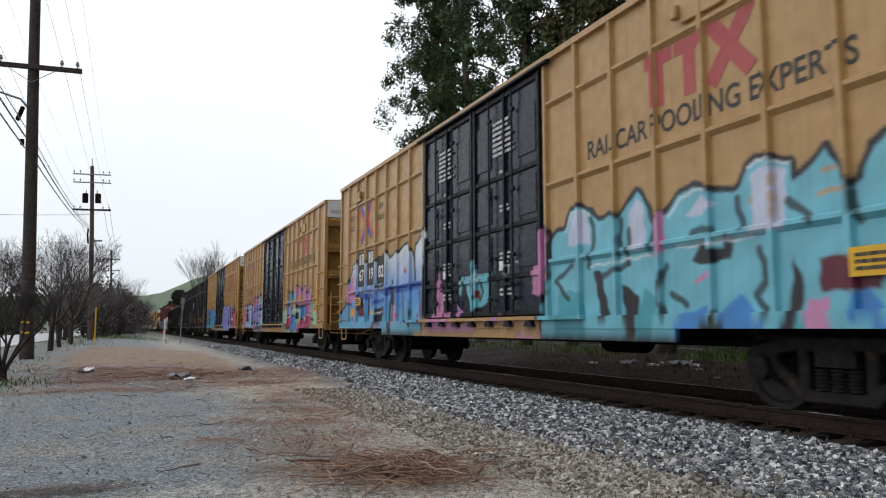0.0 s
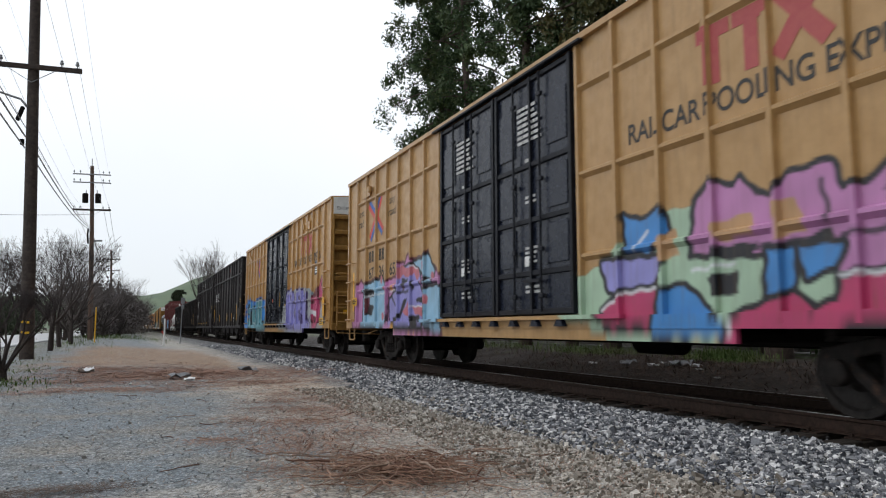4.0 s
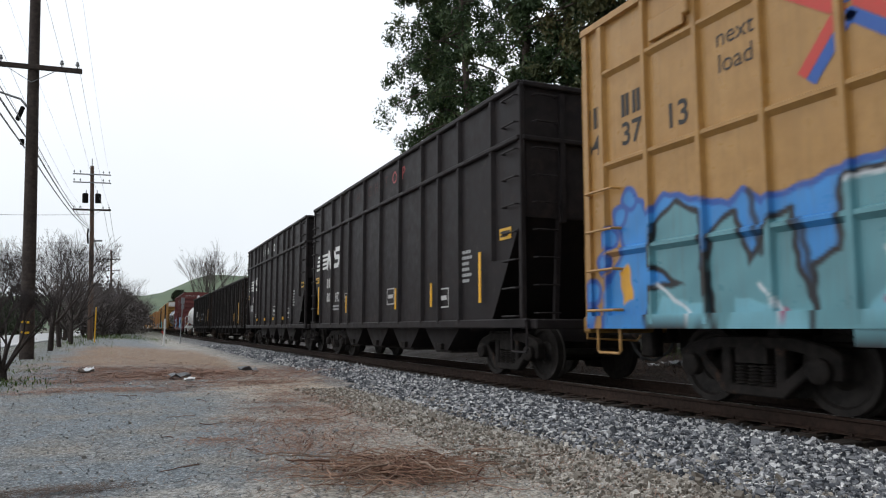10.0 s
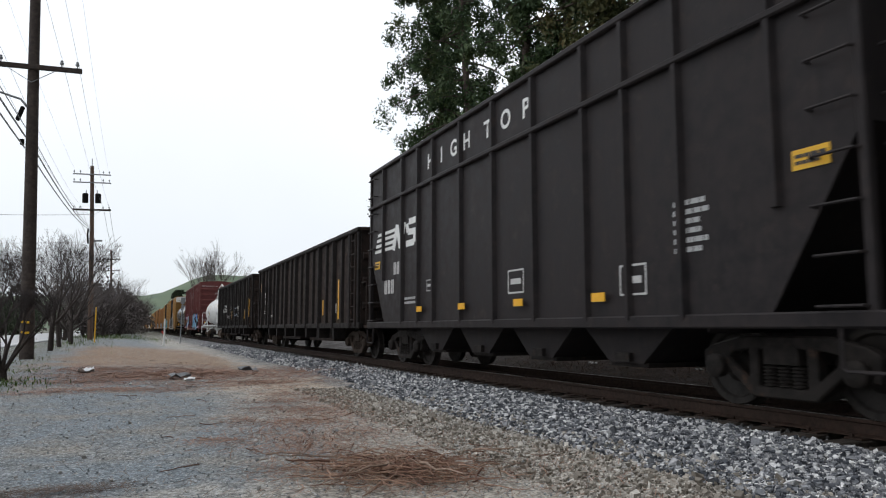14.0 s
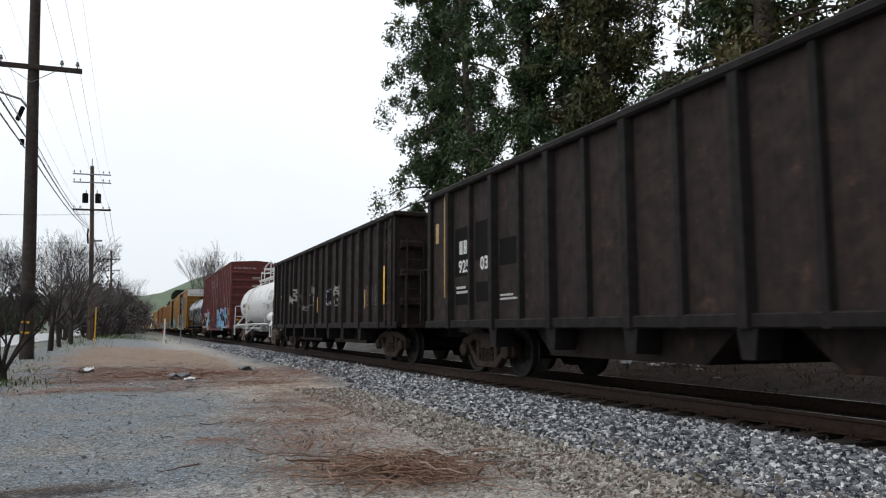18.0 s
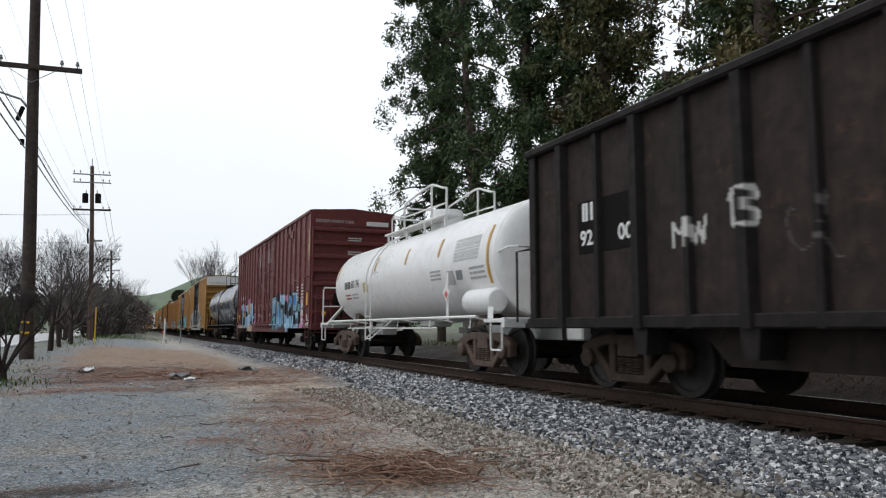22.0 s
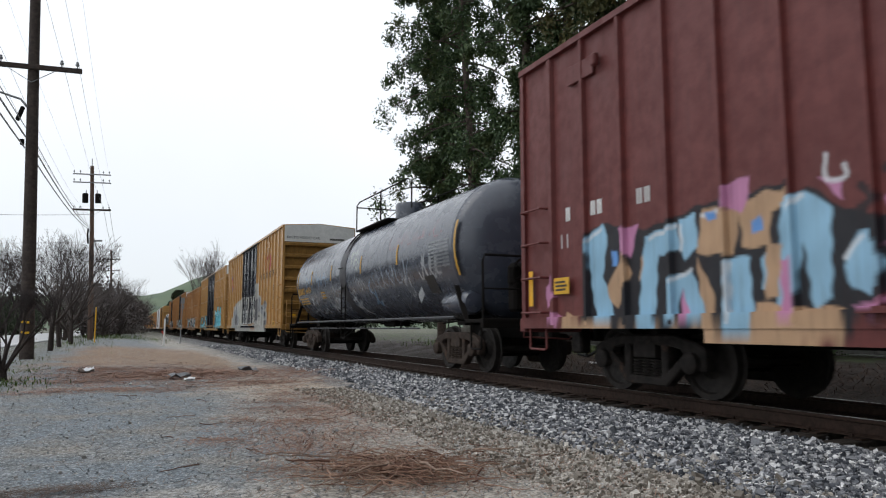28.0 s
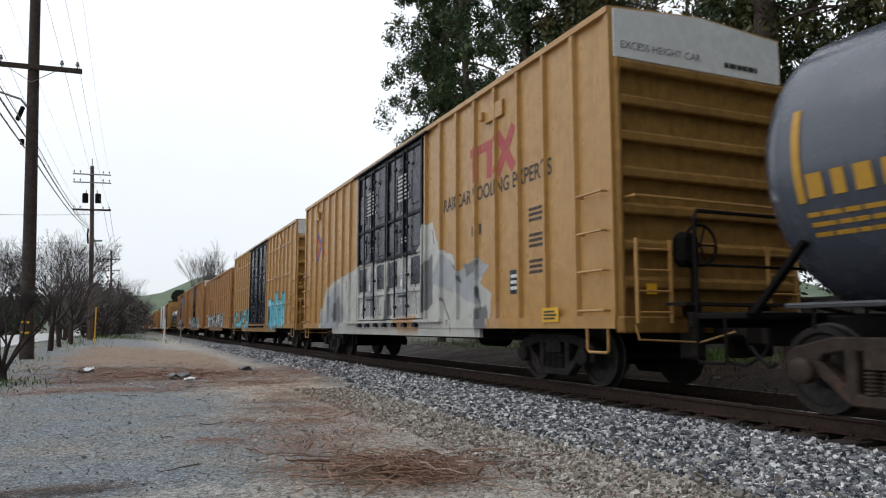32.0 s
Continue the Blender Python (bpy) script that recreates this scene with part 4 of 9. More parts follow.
# ---- box cars ----
def boxcar(label, length, paint, spray=None, grid=True, door=(4.9, 2), door_mat=None, door_spray=True, top=5.10, cap=True,
           detail=2, posts=7, deep_sill=True, truck="dark", door_top=None, turning=True, inset=2.35, end_colour=None, ribs=7, rear_edge=0.9):
    """A high-cube box car; its origin is the middle of the car on the rail tops, its front points along -y.
    detail: 2 for the cars that pass by, 1 for those that stay far off."""
    spray = spray or Spray()
    car = empty("boxcar", label, "boxcar", "freight train cars")
    L, hx, z0 = length / 2, 1.55, 0.98
    dw = door[0] / 2
    door_mat = door_mat or paint
    end_colour = end_colour or paint
    plain = Spray()
    dspray = spray if door_spray else plain
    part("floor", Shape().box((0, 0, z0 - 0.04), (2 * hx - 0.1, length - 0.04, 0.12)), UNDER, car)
    roof = Shape()
    roof.prism([(-1.58, top - 0.02), (1.58, top - 0.02), (1.58, top + 0.04), (0, top + 0.15), (-1.58, top + 0.04)], -L, L, "y")
    roof_ob = part("roof", roof, paint, car)
    for i in range(14 if detail > 1 else 5):
        yy = -L + (i + 0.5) * length / (14 if detail > 1 else 5)
        part("roof_seam", Shape().prism([(-1.57, top + 0.045), (0, top + 0.155), (1.57, top + 0.045), (1.57, top + 0.075), (0, top + 0.185), (-1.57, top + 0.075)], yy - 0.03, yy + 0.03, "y"), paint, roof_ob)
    # far side in one piece, near side in sheets, posts and rails
    part("side_wall", Shape().box((hx + 0.015, 0, (z0 + top) / 2 - 0.06), (0.03, length, top - z0 + 0.1)), paint, car)
    fpost = Shape().box((0, 0, 0), (0.05, 0.1, top - z0 - 0.1)).mesh("post", paint)
    for i in range(2 * posts + 2):
        part("post", fpost, paint, car).location = (hx + 0.055, -L + (i + 0.5) * length / (2 * posts + 2), (z0 + top) / 2)
    for a, b in ((-L, -dw), (dw, L)):
        part("side_wall", sheet_mesh("side_wall", -hx, a, b, z0 - 0.1, top - 0.03, paint, spray), paint, car)
    part("top_chord", ribbed("top_chord", [(-hx - 0.075, top - 0.06), (-hx, top - 0.06), (-hx, top + 0.03), (-hx - 0.075, top + 0.03)], -L, L, "y", paint, None), paint, car)
    sill = ribbed("side_sill", [(-hx - 0.06, z0 - 0.10), (-hx + 0.02, z0 - 0.10), (-hx + 0.02, z0 + 0.07), (-hx - 0.06, z0 + 0.07)], -L, L, "y", paint, spray)
    part("side_sill", sill, paint, car)
    if deep_sill:
        part("fishbelly_sill", ribbed("fishbelly_sill", [(-hx - 0.045, z0 - 0.26), (-hx + 0.02, z0 - 0.26), (-hx + 0.02, z0 - 0.10), (-hx - 0.045, z0 - 0.10)], -L + 4.0, L - 4.0, "y", paint, spray), paint, car)
    # posts: one at the door, then evenly to the corner panel
    edge = L - 0.9
    rear = L - rear_edge
    ys = []
    for sgn in (-1, 1):
        for i in range(posts + 1):
            ys.append(sgn * (dw + 0.10 + ((rear if sgn > 0 else edge) - dw - 0.10) * i / posts))
    for yy in ys:
        w = 0.085 if abs(yy) < edge - 0.01 else 0.12
        o = [(-hx - 0.065, yy - w * 0.36), (-hx, yy - w * 0.6), (-hx, yy + w * 0.6), (-hx - 0.065, yy + w * 0.36)]
        part("post", ribbed("post", o, z0 - 0.05, top - 0.05, "z", paint, spray, abs(yy) > 0), paint, car)
    for sgn in (-1, 1):
        o = [(-hx - 0.05, sgn * L - sgn * 0.10), (-hx, sgn * L - sgn * 0.10), (-hx, sgn * L), (-hx - 0.05, sgn * L)]
        part("corner_post", ribbed("corner_post", o, z0 - 0.1, top - 0.05, "z", paint, spray), paint, car)
    if grid:
        for zz in (1.90, 3.08, 4.36):
            for sgn in (-1, 1):
                for i in range(posts):
                    a = dw + 0.14 + ((rear if sgn > 0 else edge) - dw - 0.10) * i / posts
                    b = a + ((rear if sgn > 0 else edge) - dw - 0.10) / posts - 0.085
                    p, q = sorted((sgn * a, sgn * b))
                    o = [(-hx - 0.055, zz - 0.02), (-hx, zz - 0.075), (-hx, zz + 0.045), (-hx - 0.055, zz + 0.02)]
                    part("side_rail", ribbed("side_rail", o, p, q, "y", paint, spray if zz < 3.2 else None), paint, car)
    # doors
    nd = door[1]
    rim = DOORFRAME if door_mat is BLUEBLACK else door_mat
    dtop = door_top or top - 0.14
    for k in range(nd):
        a, b = -dw + k * 2 * dw / nd + 0.03, -dw + (k + 1) * 2 * dw / nd - 0.03
        d = part("door", sheet_mesh("door", -hx - 0.02, a, b, z0 + 0.12, dtop, door_mat, dspray, None, 0.05), door_mat, car, "plug door with lock rods and stencilled lines")
        frame_s = [(a + 0.04, 0.07), (b - 0.04, 0.07), ((a + b) / 2, 0.05)]
        for yy, w in frame_s:
            o = [(-hx - 0.075, yy - w / 2), (-hx - 0.018, yy - w / 2), (-hx - 0.018, yy + w / 2), (-hx - 0.075, yy + w / 2)]
            part("door_post", ribbed("door_post", o, z0 + 0.12, dtop, "z", rim, dspray), rim, d)
        for zz in (z0 + 0.16, 1.75, 2.6, 3.5, dtop - 0.05):
            o = [(-hx - 0.06, zz - 0.035), (-hx - 0.018, zz - 0.05), (-hx - 0.018, zz + 0.05), (-hx - 0.06, zz + 0.035)]
            part("door_rib", ribbed("door_rib", o, a, b, "y", rim, dspray if zz < 2.7 else None), rim, d)
        if detail > 1:
            for yy in (a + 0.35 * (b - a), a + 0.70 * (b - a)):
                rod = Shape().tube([(-hx - 0.10, yy, z0 + 0.15), (-hx - 0.10, yy, dtop - 0.03)], 0.02, 6)
                for zz in (z0 + 0.4, 2.1, 3.2, dtop - 0.4):
                    rod.box((-hx - 0.09, yy, zz), (0.06, 0.12, 0.07), 0.01)
                part("lock_rod", rod, rim, d)
            h = Shape().bar((-hx - 0.12, a + 0.35 * (b - a), 1.62), (-hx - 0.12, a + 0.35 * (b - a) + 0.5, 1.62), 0.03, 0.05)
            part("door_handle", h, rim, d)
            bright = FADEDW
            for zz, hh in ((2.18, 0.62), (3.05, 0.66), (4.12, 0.82)):
                for q in (0.19, 0.84):
                    part("door_panel", Shape().box((-hx - 0.030, a + q * (b - a), zz), (0.02, 0.24 * (b - a), hh), 0.008), door_mat, d)
            text_bars(d, bright, (-hx - 0.026, a + 0.53 * (b - a), 3.6), 0.3, 0.1, 1, seed=k + 13)
            text_bars(d, bright, (-hx - 0.026, a + 0.52 * (b - a), 2.05), 0.4, 0.3, 4, seed=k + 15)
            text_bars(d, bright, (-hx - 0.026, a + 0.50 * (b - a), 1.5), 0.5, 0.16, 2, seed=k + 17)
            plate(d, "door_decal", WHITEP, (-hx - 0.026, a + 0.58 * (b - a), 1.95), 0.13, 0.16)
            text_bars(d, bright, (-hx - 0.046, a + 0.52 * (b - a), 4.2), 0.78, 0.66, 7, seed=k + 3)
            text_bars(d, bright, (-hx - 0.026, a + 0.52 * (b - a), 2.95), 0.36, 0.16, 2, seed=k + 5)
            if not (spray.pieces and door_spray):
                text_bars(d, bright, (-hx - 0.026, a + 0.20 * (b - a), 2.2), 0.25, 0.34, 4, seed=k + 7)
    if nd:
        tl = dw + 1.1 if nd > 1 else 2 * dw
        part("door_track", ribbed("door_track", [(-hx - 0.15, z0 + 0.03), (-hx - 0.05, z0 + 0.03), (-hx - 0.05, z0 + 0.09), (-hx - 0.15, z0 + 0.09)], -tl, tl, "y", paint, spray), paint, car)
        tr = Shape().box((-hx - 0.09, 0, dtop + 0.05), (0.09, 2 * dw + 0.6, 0.05), 0.01)
        part("upper_door_track", tr, rim, car)
        if detail > 1:
            for k in range(7):
                yy = -dw + (k + 0.5) * 2 * dw / 7
                part("track_bracket", Shape().prism([(yy - 0.13, z0 - 0.07), (yy + 0.13, z0 - 0.07), (yy + 0.05, z0 + 0.03), (yy - 0.05, z0 + 0.03)], -hx - 0.14, -hx - 0.06, "x"), door_mat, car)
    # ends: pressed ribs, a pale top panel, ladders and platform
    for out in (-1, 1):
        yy = out * L
        end = part("end_wall", Shape().box((0, yy - out * 0.03, (z0 + top) / 2), (2 * hx, 0.05, top - z0)), end_colour, car)
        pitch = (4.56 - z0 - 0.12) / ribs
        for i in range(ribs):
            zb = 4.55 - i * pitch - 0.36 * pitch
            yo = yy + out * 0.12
            part("end_rib", Shape().prism([(yy - out * 0.01, zb - 0.005), (yo - out * 0.015, zb), (yo, zb + 0.02), (yo, zb + 0.22 * pitch), (yo - out * 0.03, zb + 0.28 * pitch), (yy - out * 0.01, zb + 0.36 * pitch)], -hx + 0.05, hx - 0.05, "x"), end_colour, end)
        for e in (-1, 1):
            part("end_corner", Shape().box((e * (hx - 0.03), yy + out * 0.05, (z0 + 4.56) / 2), (0.06, 0.12, 4.5 - z0), 0.012), end_colour, end)
        if cap:
            part("cap_panel", Shape().prism([(-hx + 0.02, 4.56), (hx - 0.02, 4.56), (hx - 0.02, top), (0, top + 0.12), (-hx + 0.02, top)], yy + out * 0.005, yy + out * 0.03, "y"), WHITEP if cap == "white" else paint, end, "pale top panel with faded lettering" if cap == "white" else "")
        elif detail > 1:
            part("cap_panel", Shape().prism([(-hx + 0.02, 4.56), (hx - 0.02, 4.56), (hx - 0.02, top), (0, top + 0.12), (-hx + 0.02, top)], yy + out * 0.005, yy + out * 0.03, "y"), paint, end)
        part("coupler", coupler_shape(yy, out), STEEL, car, "rusty knuckle coupler")
        part("brake_hose", hose_shape(yy, out), RUBBER, car)
        part("end_sill", Shape().box((0, yy + out * 0.05, z0 - 0.05), (2 * hx + 0.05, 0.18, 0.22), 0.02), end_colour, car)
        if detail > 1:
            ladder(car, -hx + 0.0, yy - out * 0.42, 1.12, 2.72, 0.62, paint, 4, "y", out=0.13, r=0.02)
            rails_ladder(car, -hx + 0.40, yy + out * 0.24, 0.95, 2.05, 0.55, paint, 4, "x", "end_ladder")
            rails_ladder(car, hx - 0.40, yy + out * 0.24, 0.95, 2.05, 0.55, paint, 4, "x", "end_ladder")
            part("end_grab_iron", Shape().tube([(-hx + 0.1, yy, 2.62), (-hx + 0.12, yy + out * 0.24, 2.62), (hx - 0.12, yy + out * 0.24, 2.60), (hx - 0.1, yy, 2.6)], 0.02, 6), paint, car)
            plate(car, "small_placard", REFLECT, (-hx + 0.45, yy + out * 0.128, 1.40), 0.17, 0.14, FRONT) if out < 0 else None
            part("brake_cylinder", Shape().box((0.55, yy + out * 0.22, 0.72), (0.5, 0.3, 0.45), 0.04), UNDER, car)
            for e in (-1, 1):
                part("draft_pocket", Shape().box((e * 0.42, yy + out * 0.1, 0.72), (0.2, 0.3, 0.5), 0.03), STEEL, car)
            sill_step(car, -hx - 0.02, yy - out * 0.68, yy - out * 0.20, z0 - 0.08, 0.56, paint)
            lv = Shape().tube([(-hx + 0.1, yy + out * 0.22, 0.93), (-hx + 0.12, yy + out * 0.26, 0.74), (-0.5, yy + out * 0.34, 0.70), (-0.15, yy + out * 0.6, 0.84)], 0.014, 6)
            part("uncoupling_lever", lv, paint, car)
            part("crossover_platform", Shape().box((0.1, yy + out * 0.33, z0 + 0.22), (2.0, 0.40, 0.04)).box((-0.5, yy + out * 0.2, z0 + 0.1), (0.06, 0.3, 0.2)).box((0.7, yy + out * 0.2, z0 + 0.1), (0.06, 0.3, 0.2)), STEEL, car)
    if detail > 1:
        brake_wheel(car, -0.50, -L - 0.40, 1.98, UNDER)
        bx = Shape().box((-hx - 0.03, L - 1.75, top - 0.52), (0.05, 0.62, 0.28), 0.01).box((-hx - 0.08, L - 2.15, top - 0.5), (0.10, 0.10, 0.18), 0.02)
        part("vent_bracket", bx, paint, car)
        bx = Shape().box((-hx - 0.03, -L + 3.4, top - 0.50), (0.05, 0.66, 0.30), 0.01).box((-hx - 0.08, -L + 3.78, top - 0.5), (0.10, 0.10, 0.18), 0.02)
        part("vent_bracket", bx, paint, car)
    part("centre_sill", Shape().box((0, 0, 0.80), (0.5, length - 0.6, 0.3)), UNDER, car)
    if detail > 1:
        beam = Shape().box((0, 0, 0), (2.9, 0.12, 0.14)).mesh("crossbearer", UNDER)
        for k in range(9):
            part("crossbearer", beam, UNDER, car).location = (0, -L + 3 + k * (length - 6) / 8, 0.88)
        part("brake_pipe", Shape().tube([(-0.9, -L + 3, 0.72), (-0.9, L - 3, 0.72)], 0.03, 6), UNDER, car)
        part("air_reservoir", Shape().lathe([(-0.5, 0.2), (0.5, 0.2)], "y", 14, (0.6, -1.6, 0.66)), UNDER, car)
    for out in (-1, 1):
        add_truck(car, out * (L - inset), truck, turning and detail > 1)
    return car


def yellow_sign(car, x, y, z, w=0.34, h=0.2):
    p = plate(car, "yellow_placard", CONSPIC, (x, y, z), w, h)
    text_bars(car, INK, (x - 0.004, y, z), w * 0.8, h * 0.7, 3, seed=9, name="placard_text")
    return p


def cross_logo(car, x, y, z, s):
    """Four splayed arms from one centre, each of a red and a blue band."""
    for k, (du, dz, upper, lower) in enumerate(((0.38, 0.50, LOGOBLUE, LOGORED), (-0.58, 0.42, LOGORED, LOGOBLUE), (-0.46, -0.52, LOGOBLUE, LOGORED), (0.52, -0.42, LOGORED, LOGOBLUE))):
        n = math.hypot(du, dz)
        for j, m in ((1, upper), (-1, lower)):
            ou, oz = -dz / n * 0.062 * j, du / n * 0.062 * j
            q = Shape().bar(((0.04 * du + ou) * s, (0.04 * dz + oz) * s, 0), ((du + ou) * s, (dz + oz) * s, 0), 0.118 * s, 0.003)
            ob = part("emblem_band", q, m, car)
            ob.matrix_local = Matrix.Translation((x - 0.001 * k - 0.0005 * j, y, z)) @ SIDE


def mark_blocks(car, x, y, z, h, n, mat, gap=0.2):
    """A company's initials as plain upright blocks."""
    for i in range(n):
        s = Shape()
        w = h * 0.55
        s.box((-w * 0.27, 0, 0), (w * 0.40, h, 0.003)).box((w * 0.27, 0, 0), (w * 0.40, h, 0.003))
        ob = part("mark_block", s, mat, car)
        ob.matrix_local = Matrix.Translation((x, y - (i - (n - 1) / 2) * (w + gap * h), z)) @ SIDE


def pool_lettering(car, L, mat_logo=FADEDRED, front=True):
    """Big red trade mark as plain shapes, and the slogan under it."""
    x = -1.554
    c = -L + 3.4
    for i, dy in enumerate((0.80, 0.26)):
        s = Shape().box((0, 0.26, 0), (0.50, 0.17, 0.003)).box((0.0, -0.085, 0.0), (0.19, 0.52, 0.003))
        ob = part("emblem_block", s, mat_logo, car)
        ob.matrix_local = Matrix.Translation((x, c + dy, 3.93)) @ SIDE
        over_posts(car, ob, mat_logo, (x, c + dy, 3.93))
    s = Shape().bar((-0.30, -0.36, 0), (0.30, 0.38, 0), 0.2, 0.003)
    s.bar((-0.29, 0.36, 0.001), (-0.03, 0.05, 0.001), 0.2, 0.003).bar((0.04, -0.06, 0.001), (0.29, -0.36, 0.001), 0.2, 0.003)
    ob = part("emblem_block", s, mat_logo, car)
    ob.matrix_local = Matrix.Translation((x, c - 0.36, 3.95)) @ SIDE
    over_posts(car, ob, mat_logo, (x, c - 0.36, 3.95))
    at = (x, c + 0.24, 3.36)
    over_posts(car, lettering(car, "RAILCAR POOLING EXPERTS", 0.37, INK, at, stretch=0.88, bold=0.006), INK, at, 0.88)


def rear_lettering(car, L, numbers, on_black=False, logo=2.5, num=2.1, size=1.05, mark_z=2.78, num_z=2.32):
    x = -1.554
    cross_logo(car, x, L - logo, 3.80, size)
    lettering(car, "next\nload", 0.30, INK, (x, L - logo + 1.35, 3.92))
    lettering(car, "any\nroad", 0.30, INK, (x, L - logo - 1.25, 3.92))
    m = INK
    if on_black:
        for k in range(3):
            plate(car, "black_panel", INK, (x + 0.001, L - num - 0.85 * k, 2.50 - (0.12 if k == 2 else 0)), 0.72, 0.95 - (0.24 if k == 2 else 0))
        x -= 0.004
        m = WHITEP
    for k in range(2):
        mark_blocks(car, x, L - num - 0.85 * k, mark_z, 0.30, 2, m)
    for k, s in enumerate(numbers):
        lettering(car, s, 0.42, m, (x, L - num - 0.85 * k, num_z), bold=0.008)


def end_cap_text(car, L, mat=INK):
    lettering(car, "EXCESS HEIGHT CAR", 0.15, mat, (-0.72, -L - 0.034, 4.74), FRONT)
    text_bars(car, mat, (0.85, -L - 0.034, 4.72), 0.85, 0.14, 1, FRONT, 4)


TEAL = (0.08, 0.34, 0.40)
GREYW = (0.55, 0.56, 0.53)

# ---- the train ----
SPEED = 5.55          # metres in a second at mid-clip; the train gathers speed a little
REF = -2.51           # where a car's front stands when its passing time comes


def rolled(t):
    """Seconds of mean speed that the train has rolled at time t."""
    return t + 0.001018 * (t - 16) ** 2 - 0.0000026 * (t - 16) ** 3


TRAIN = []


def couple(car, front, rear):
    """Puts a car in the train by the times at which its two ends pass."""
    TRAIN.append((car, SPEED * (front + rear) / 2 + REF))
    return car


def place(car, middle):
    TRAIN.append((car, middle))
    return car


def car_a():
    f, r = 1.20, 4.566
    n = SPEED * (r - f)
    L = n / 2
    sp = Spray()
    sp.mural(-2.34, 0.7, 1.95, [
        ('cyan', "1,1 4,37 11,40 17,41 21,47 25,48 33,45 37,41 43,42 49,41 52,43 58,48 61,45 65,39 66,36 72,39 77,43 83,45 88,43 94,41 99,41 101,42 103,46 106,48 116,45 117,40 120,41 126,46 128,43 132,36 135,37 138,44 141,46 150,46 157,35 157,1 128,2 112,3 109,1 75,1 8,1", 0, 'ink'),
        ('palepink', "18,34 21,45 26,46 31,44 33,34 / 53,30 54,41 58,46 61,43 62,29 / 104,29 104,44 107,46 115,44 114,29 / 80,37 86,42 92,39 86,36", 0, None),
        ('teal', "10,3 12,19 27,17 30,3 / 54,3 61,17 67,13 65,3 / 111,3 118,7 121,3", 0, None),
        ('blue', "73,1 75,8 89,11 83,2 / 94,2 91,8 99,14 109,3 / 129,7 134,15 138,9 142,2", 0, None),
        ('ink', "33,44 35,36 31,26 / 50,40 49,29 / 54,36 53,25 / 63,43 66,36 64,29 / 21,27 10,22 18,15 / 37,22 53,25 / 71,23 67,15 70,8 / 99,39 101,31 / 115,36 122,30 / 73,15 79,11 / 82,32 90,32 / 106,25 108,17 104,13 108,9 / 132,35 134,28", 0.035, None),
        ('ink', "82,24 85,28 94,26 95,30 98,29 96,23 85,22 / 34,24 38,24 43,9 38,8 / 49,19 58,15 57,4 52,4 / 116,22 119,14 116,4 112,4 115,13 / 90,10 82,1 95,2", 0, None),
        ('maroon', "123,13 123,21 139,21 138,13", 0, None),
        ('pink', "119,4 119,11 125,12 126,4 / 66,24 67,37 70,40 71,28 / 82,18 90,21 90,19 84,17", 0, None),
        ('white', "32,26 64,27 / 76,28 104,28 / 17,40 21,46 25,47 33,44 / 72,38 78,42 83,44 88,43 / 103,46 106,48 116,45", 0.012, None),
        ('tan', "111,42 111,40 / 111,38 111,36 / 111,34 111,32 / 125,41 128,41 / 124,36 131,36 / 104,38 104,37", 0.022, None),
    ])
    sp.mural(9.33, 0.69, 2.39, [
        (('cyan', 'sky', 'white'), "0,2 0,15 15,22 18,29 32,49 41,52 50,49 80,49 92,47 99,51 107,52 111,47 121,50 125,52 128,49 134,52 145,54 150,48 155,42 156,51 163,54 173,59 176,55 172,27 167,5 153,2 18,0", 0, 'ink'),
        ('navy', "11,25 18,30 79,31 79,24 / 91,28 104,30 154,31 170,31 170,27 104,25", 0, None),
        ('ink', "114,26 120,24 116,3 110,3 / 144,24 149,20 150,5 146,5 / 152,48 154,31 157,30 155,42 / 172,53 177,54 173,22 169,5 166,5", 0, None),
        ('ink', "162,26 163,9 / 135,27 136,9", 0.03, None),
        ('rose', "138,38 139,38 / 164,16 165,16 / 159,12 159,12", 0.05, None),
    ])
    sp.mural(8.85, 0.7, 2.02, [
        ('pink', "2,9 4,25 16,40 20,43 22,36 26,26 15,22 4,23", 0, None),
        ('ink', "22,47 32,50 / 21,47 27,33 28,29 / 1,22 17,22 18,18", 0.022, None),
        ('steel', "40,35 46,35 45,28 41,28 / 61,34 64,34 62,28 / 104,25 106,26 103,7 100,6", 0, None),
        ('ink', "46,35 48,35 49,28 46,27 / 74,17 88,18 84,7 73,8 / 104,35 106,34 107,26 102,26 / 74,32 90,33 94,31 75,28 / 103,26 108,26 108,19 103,19 / 99,20 102,24 101,7 98,7 / 56,27 60,23 58,11 55,8 / 40,24 44,25 44,19 40,19 / 67,1 71,14 74,13 71,1", 0, None),
        ('pink', "74,7 82,7 79,1 74,1 / 106,19 110,18 110,6 105,5 / 105,3 113,3 113,1 105,1", 0, None),
        ('maroon', "32,19 33,13 52,12 51,20 42,22", 0, None),
        ('navy', "63,23 82,23 93,24 93,22 64,19 / 109,23 114,28 115,22 110,15", 0, None),
        ('rose', "70,31 70,31 / 92,20 92,19 / 89,14 89,13 / 115,12 115,11 / 18,11 18,10 / 66,5 66,4", 0.05, None),
        ('gold', "14,19 25,18 25,13 13,13 / 60,16 72,16 72,14 60,14", 0, None),
        ('white', "74,14 85,15 / 22,46 24,35 / 30,29 72,28 / 75,29 92,29", 0.016, None),
    ])
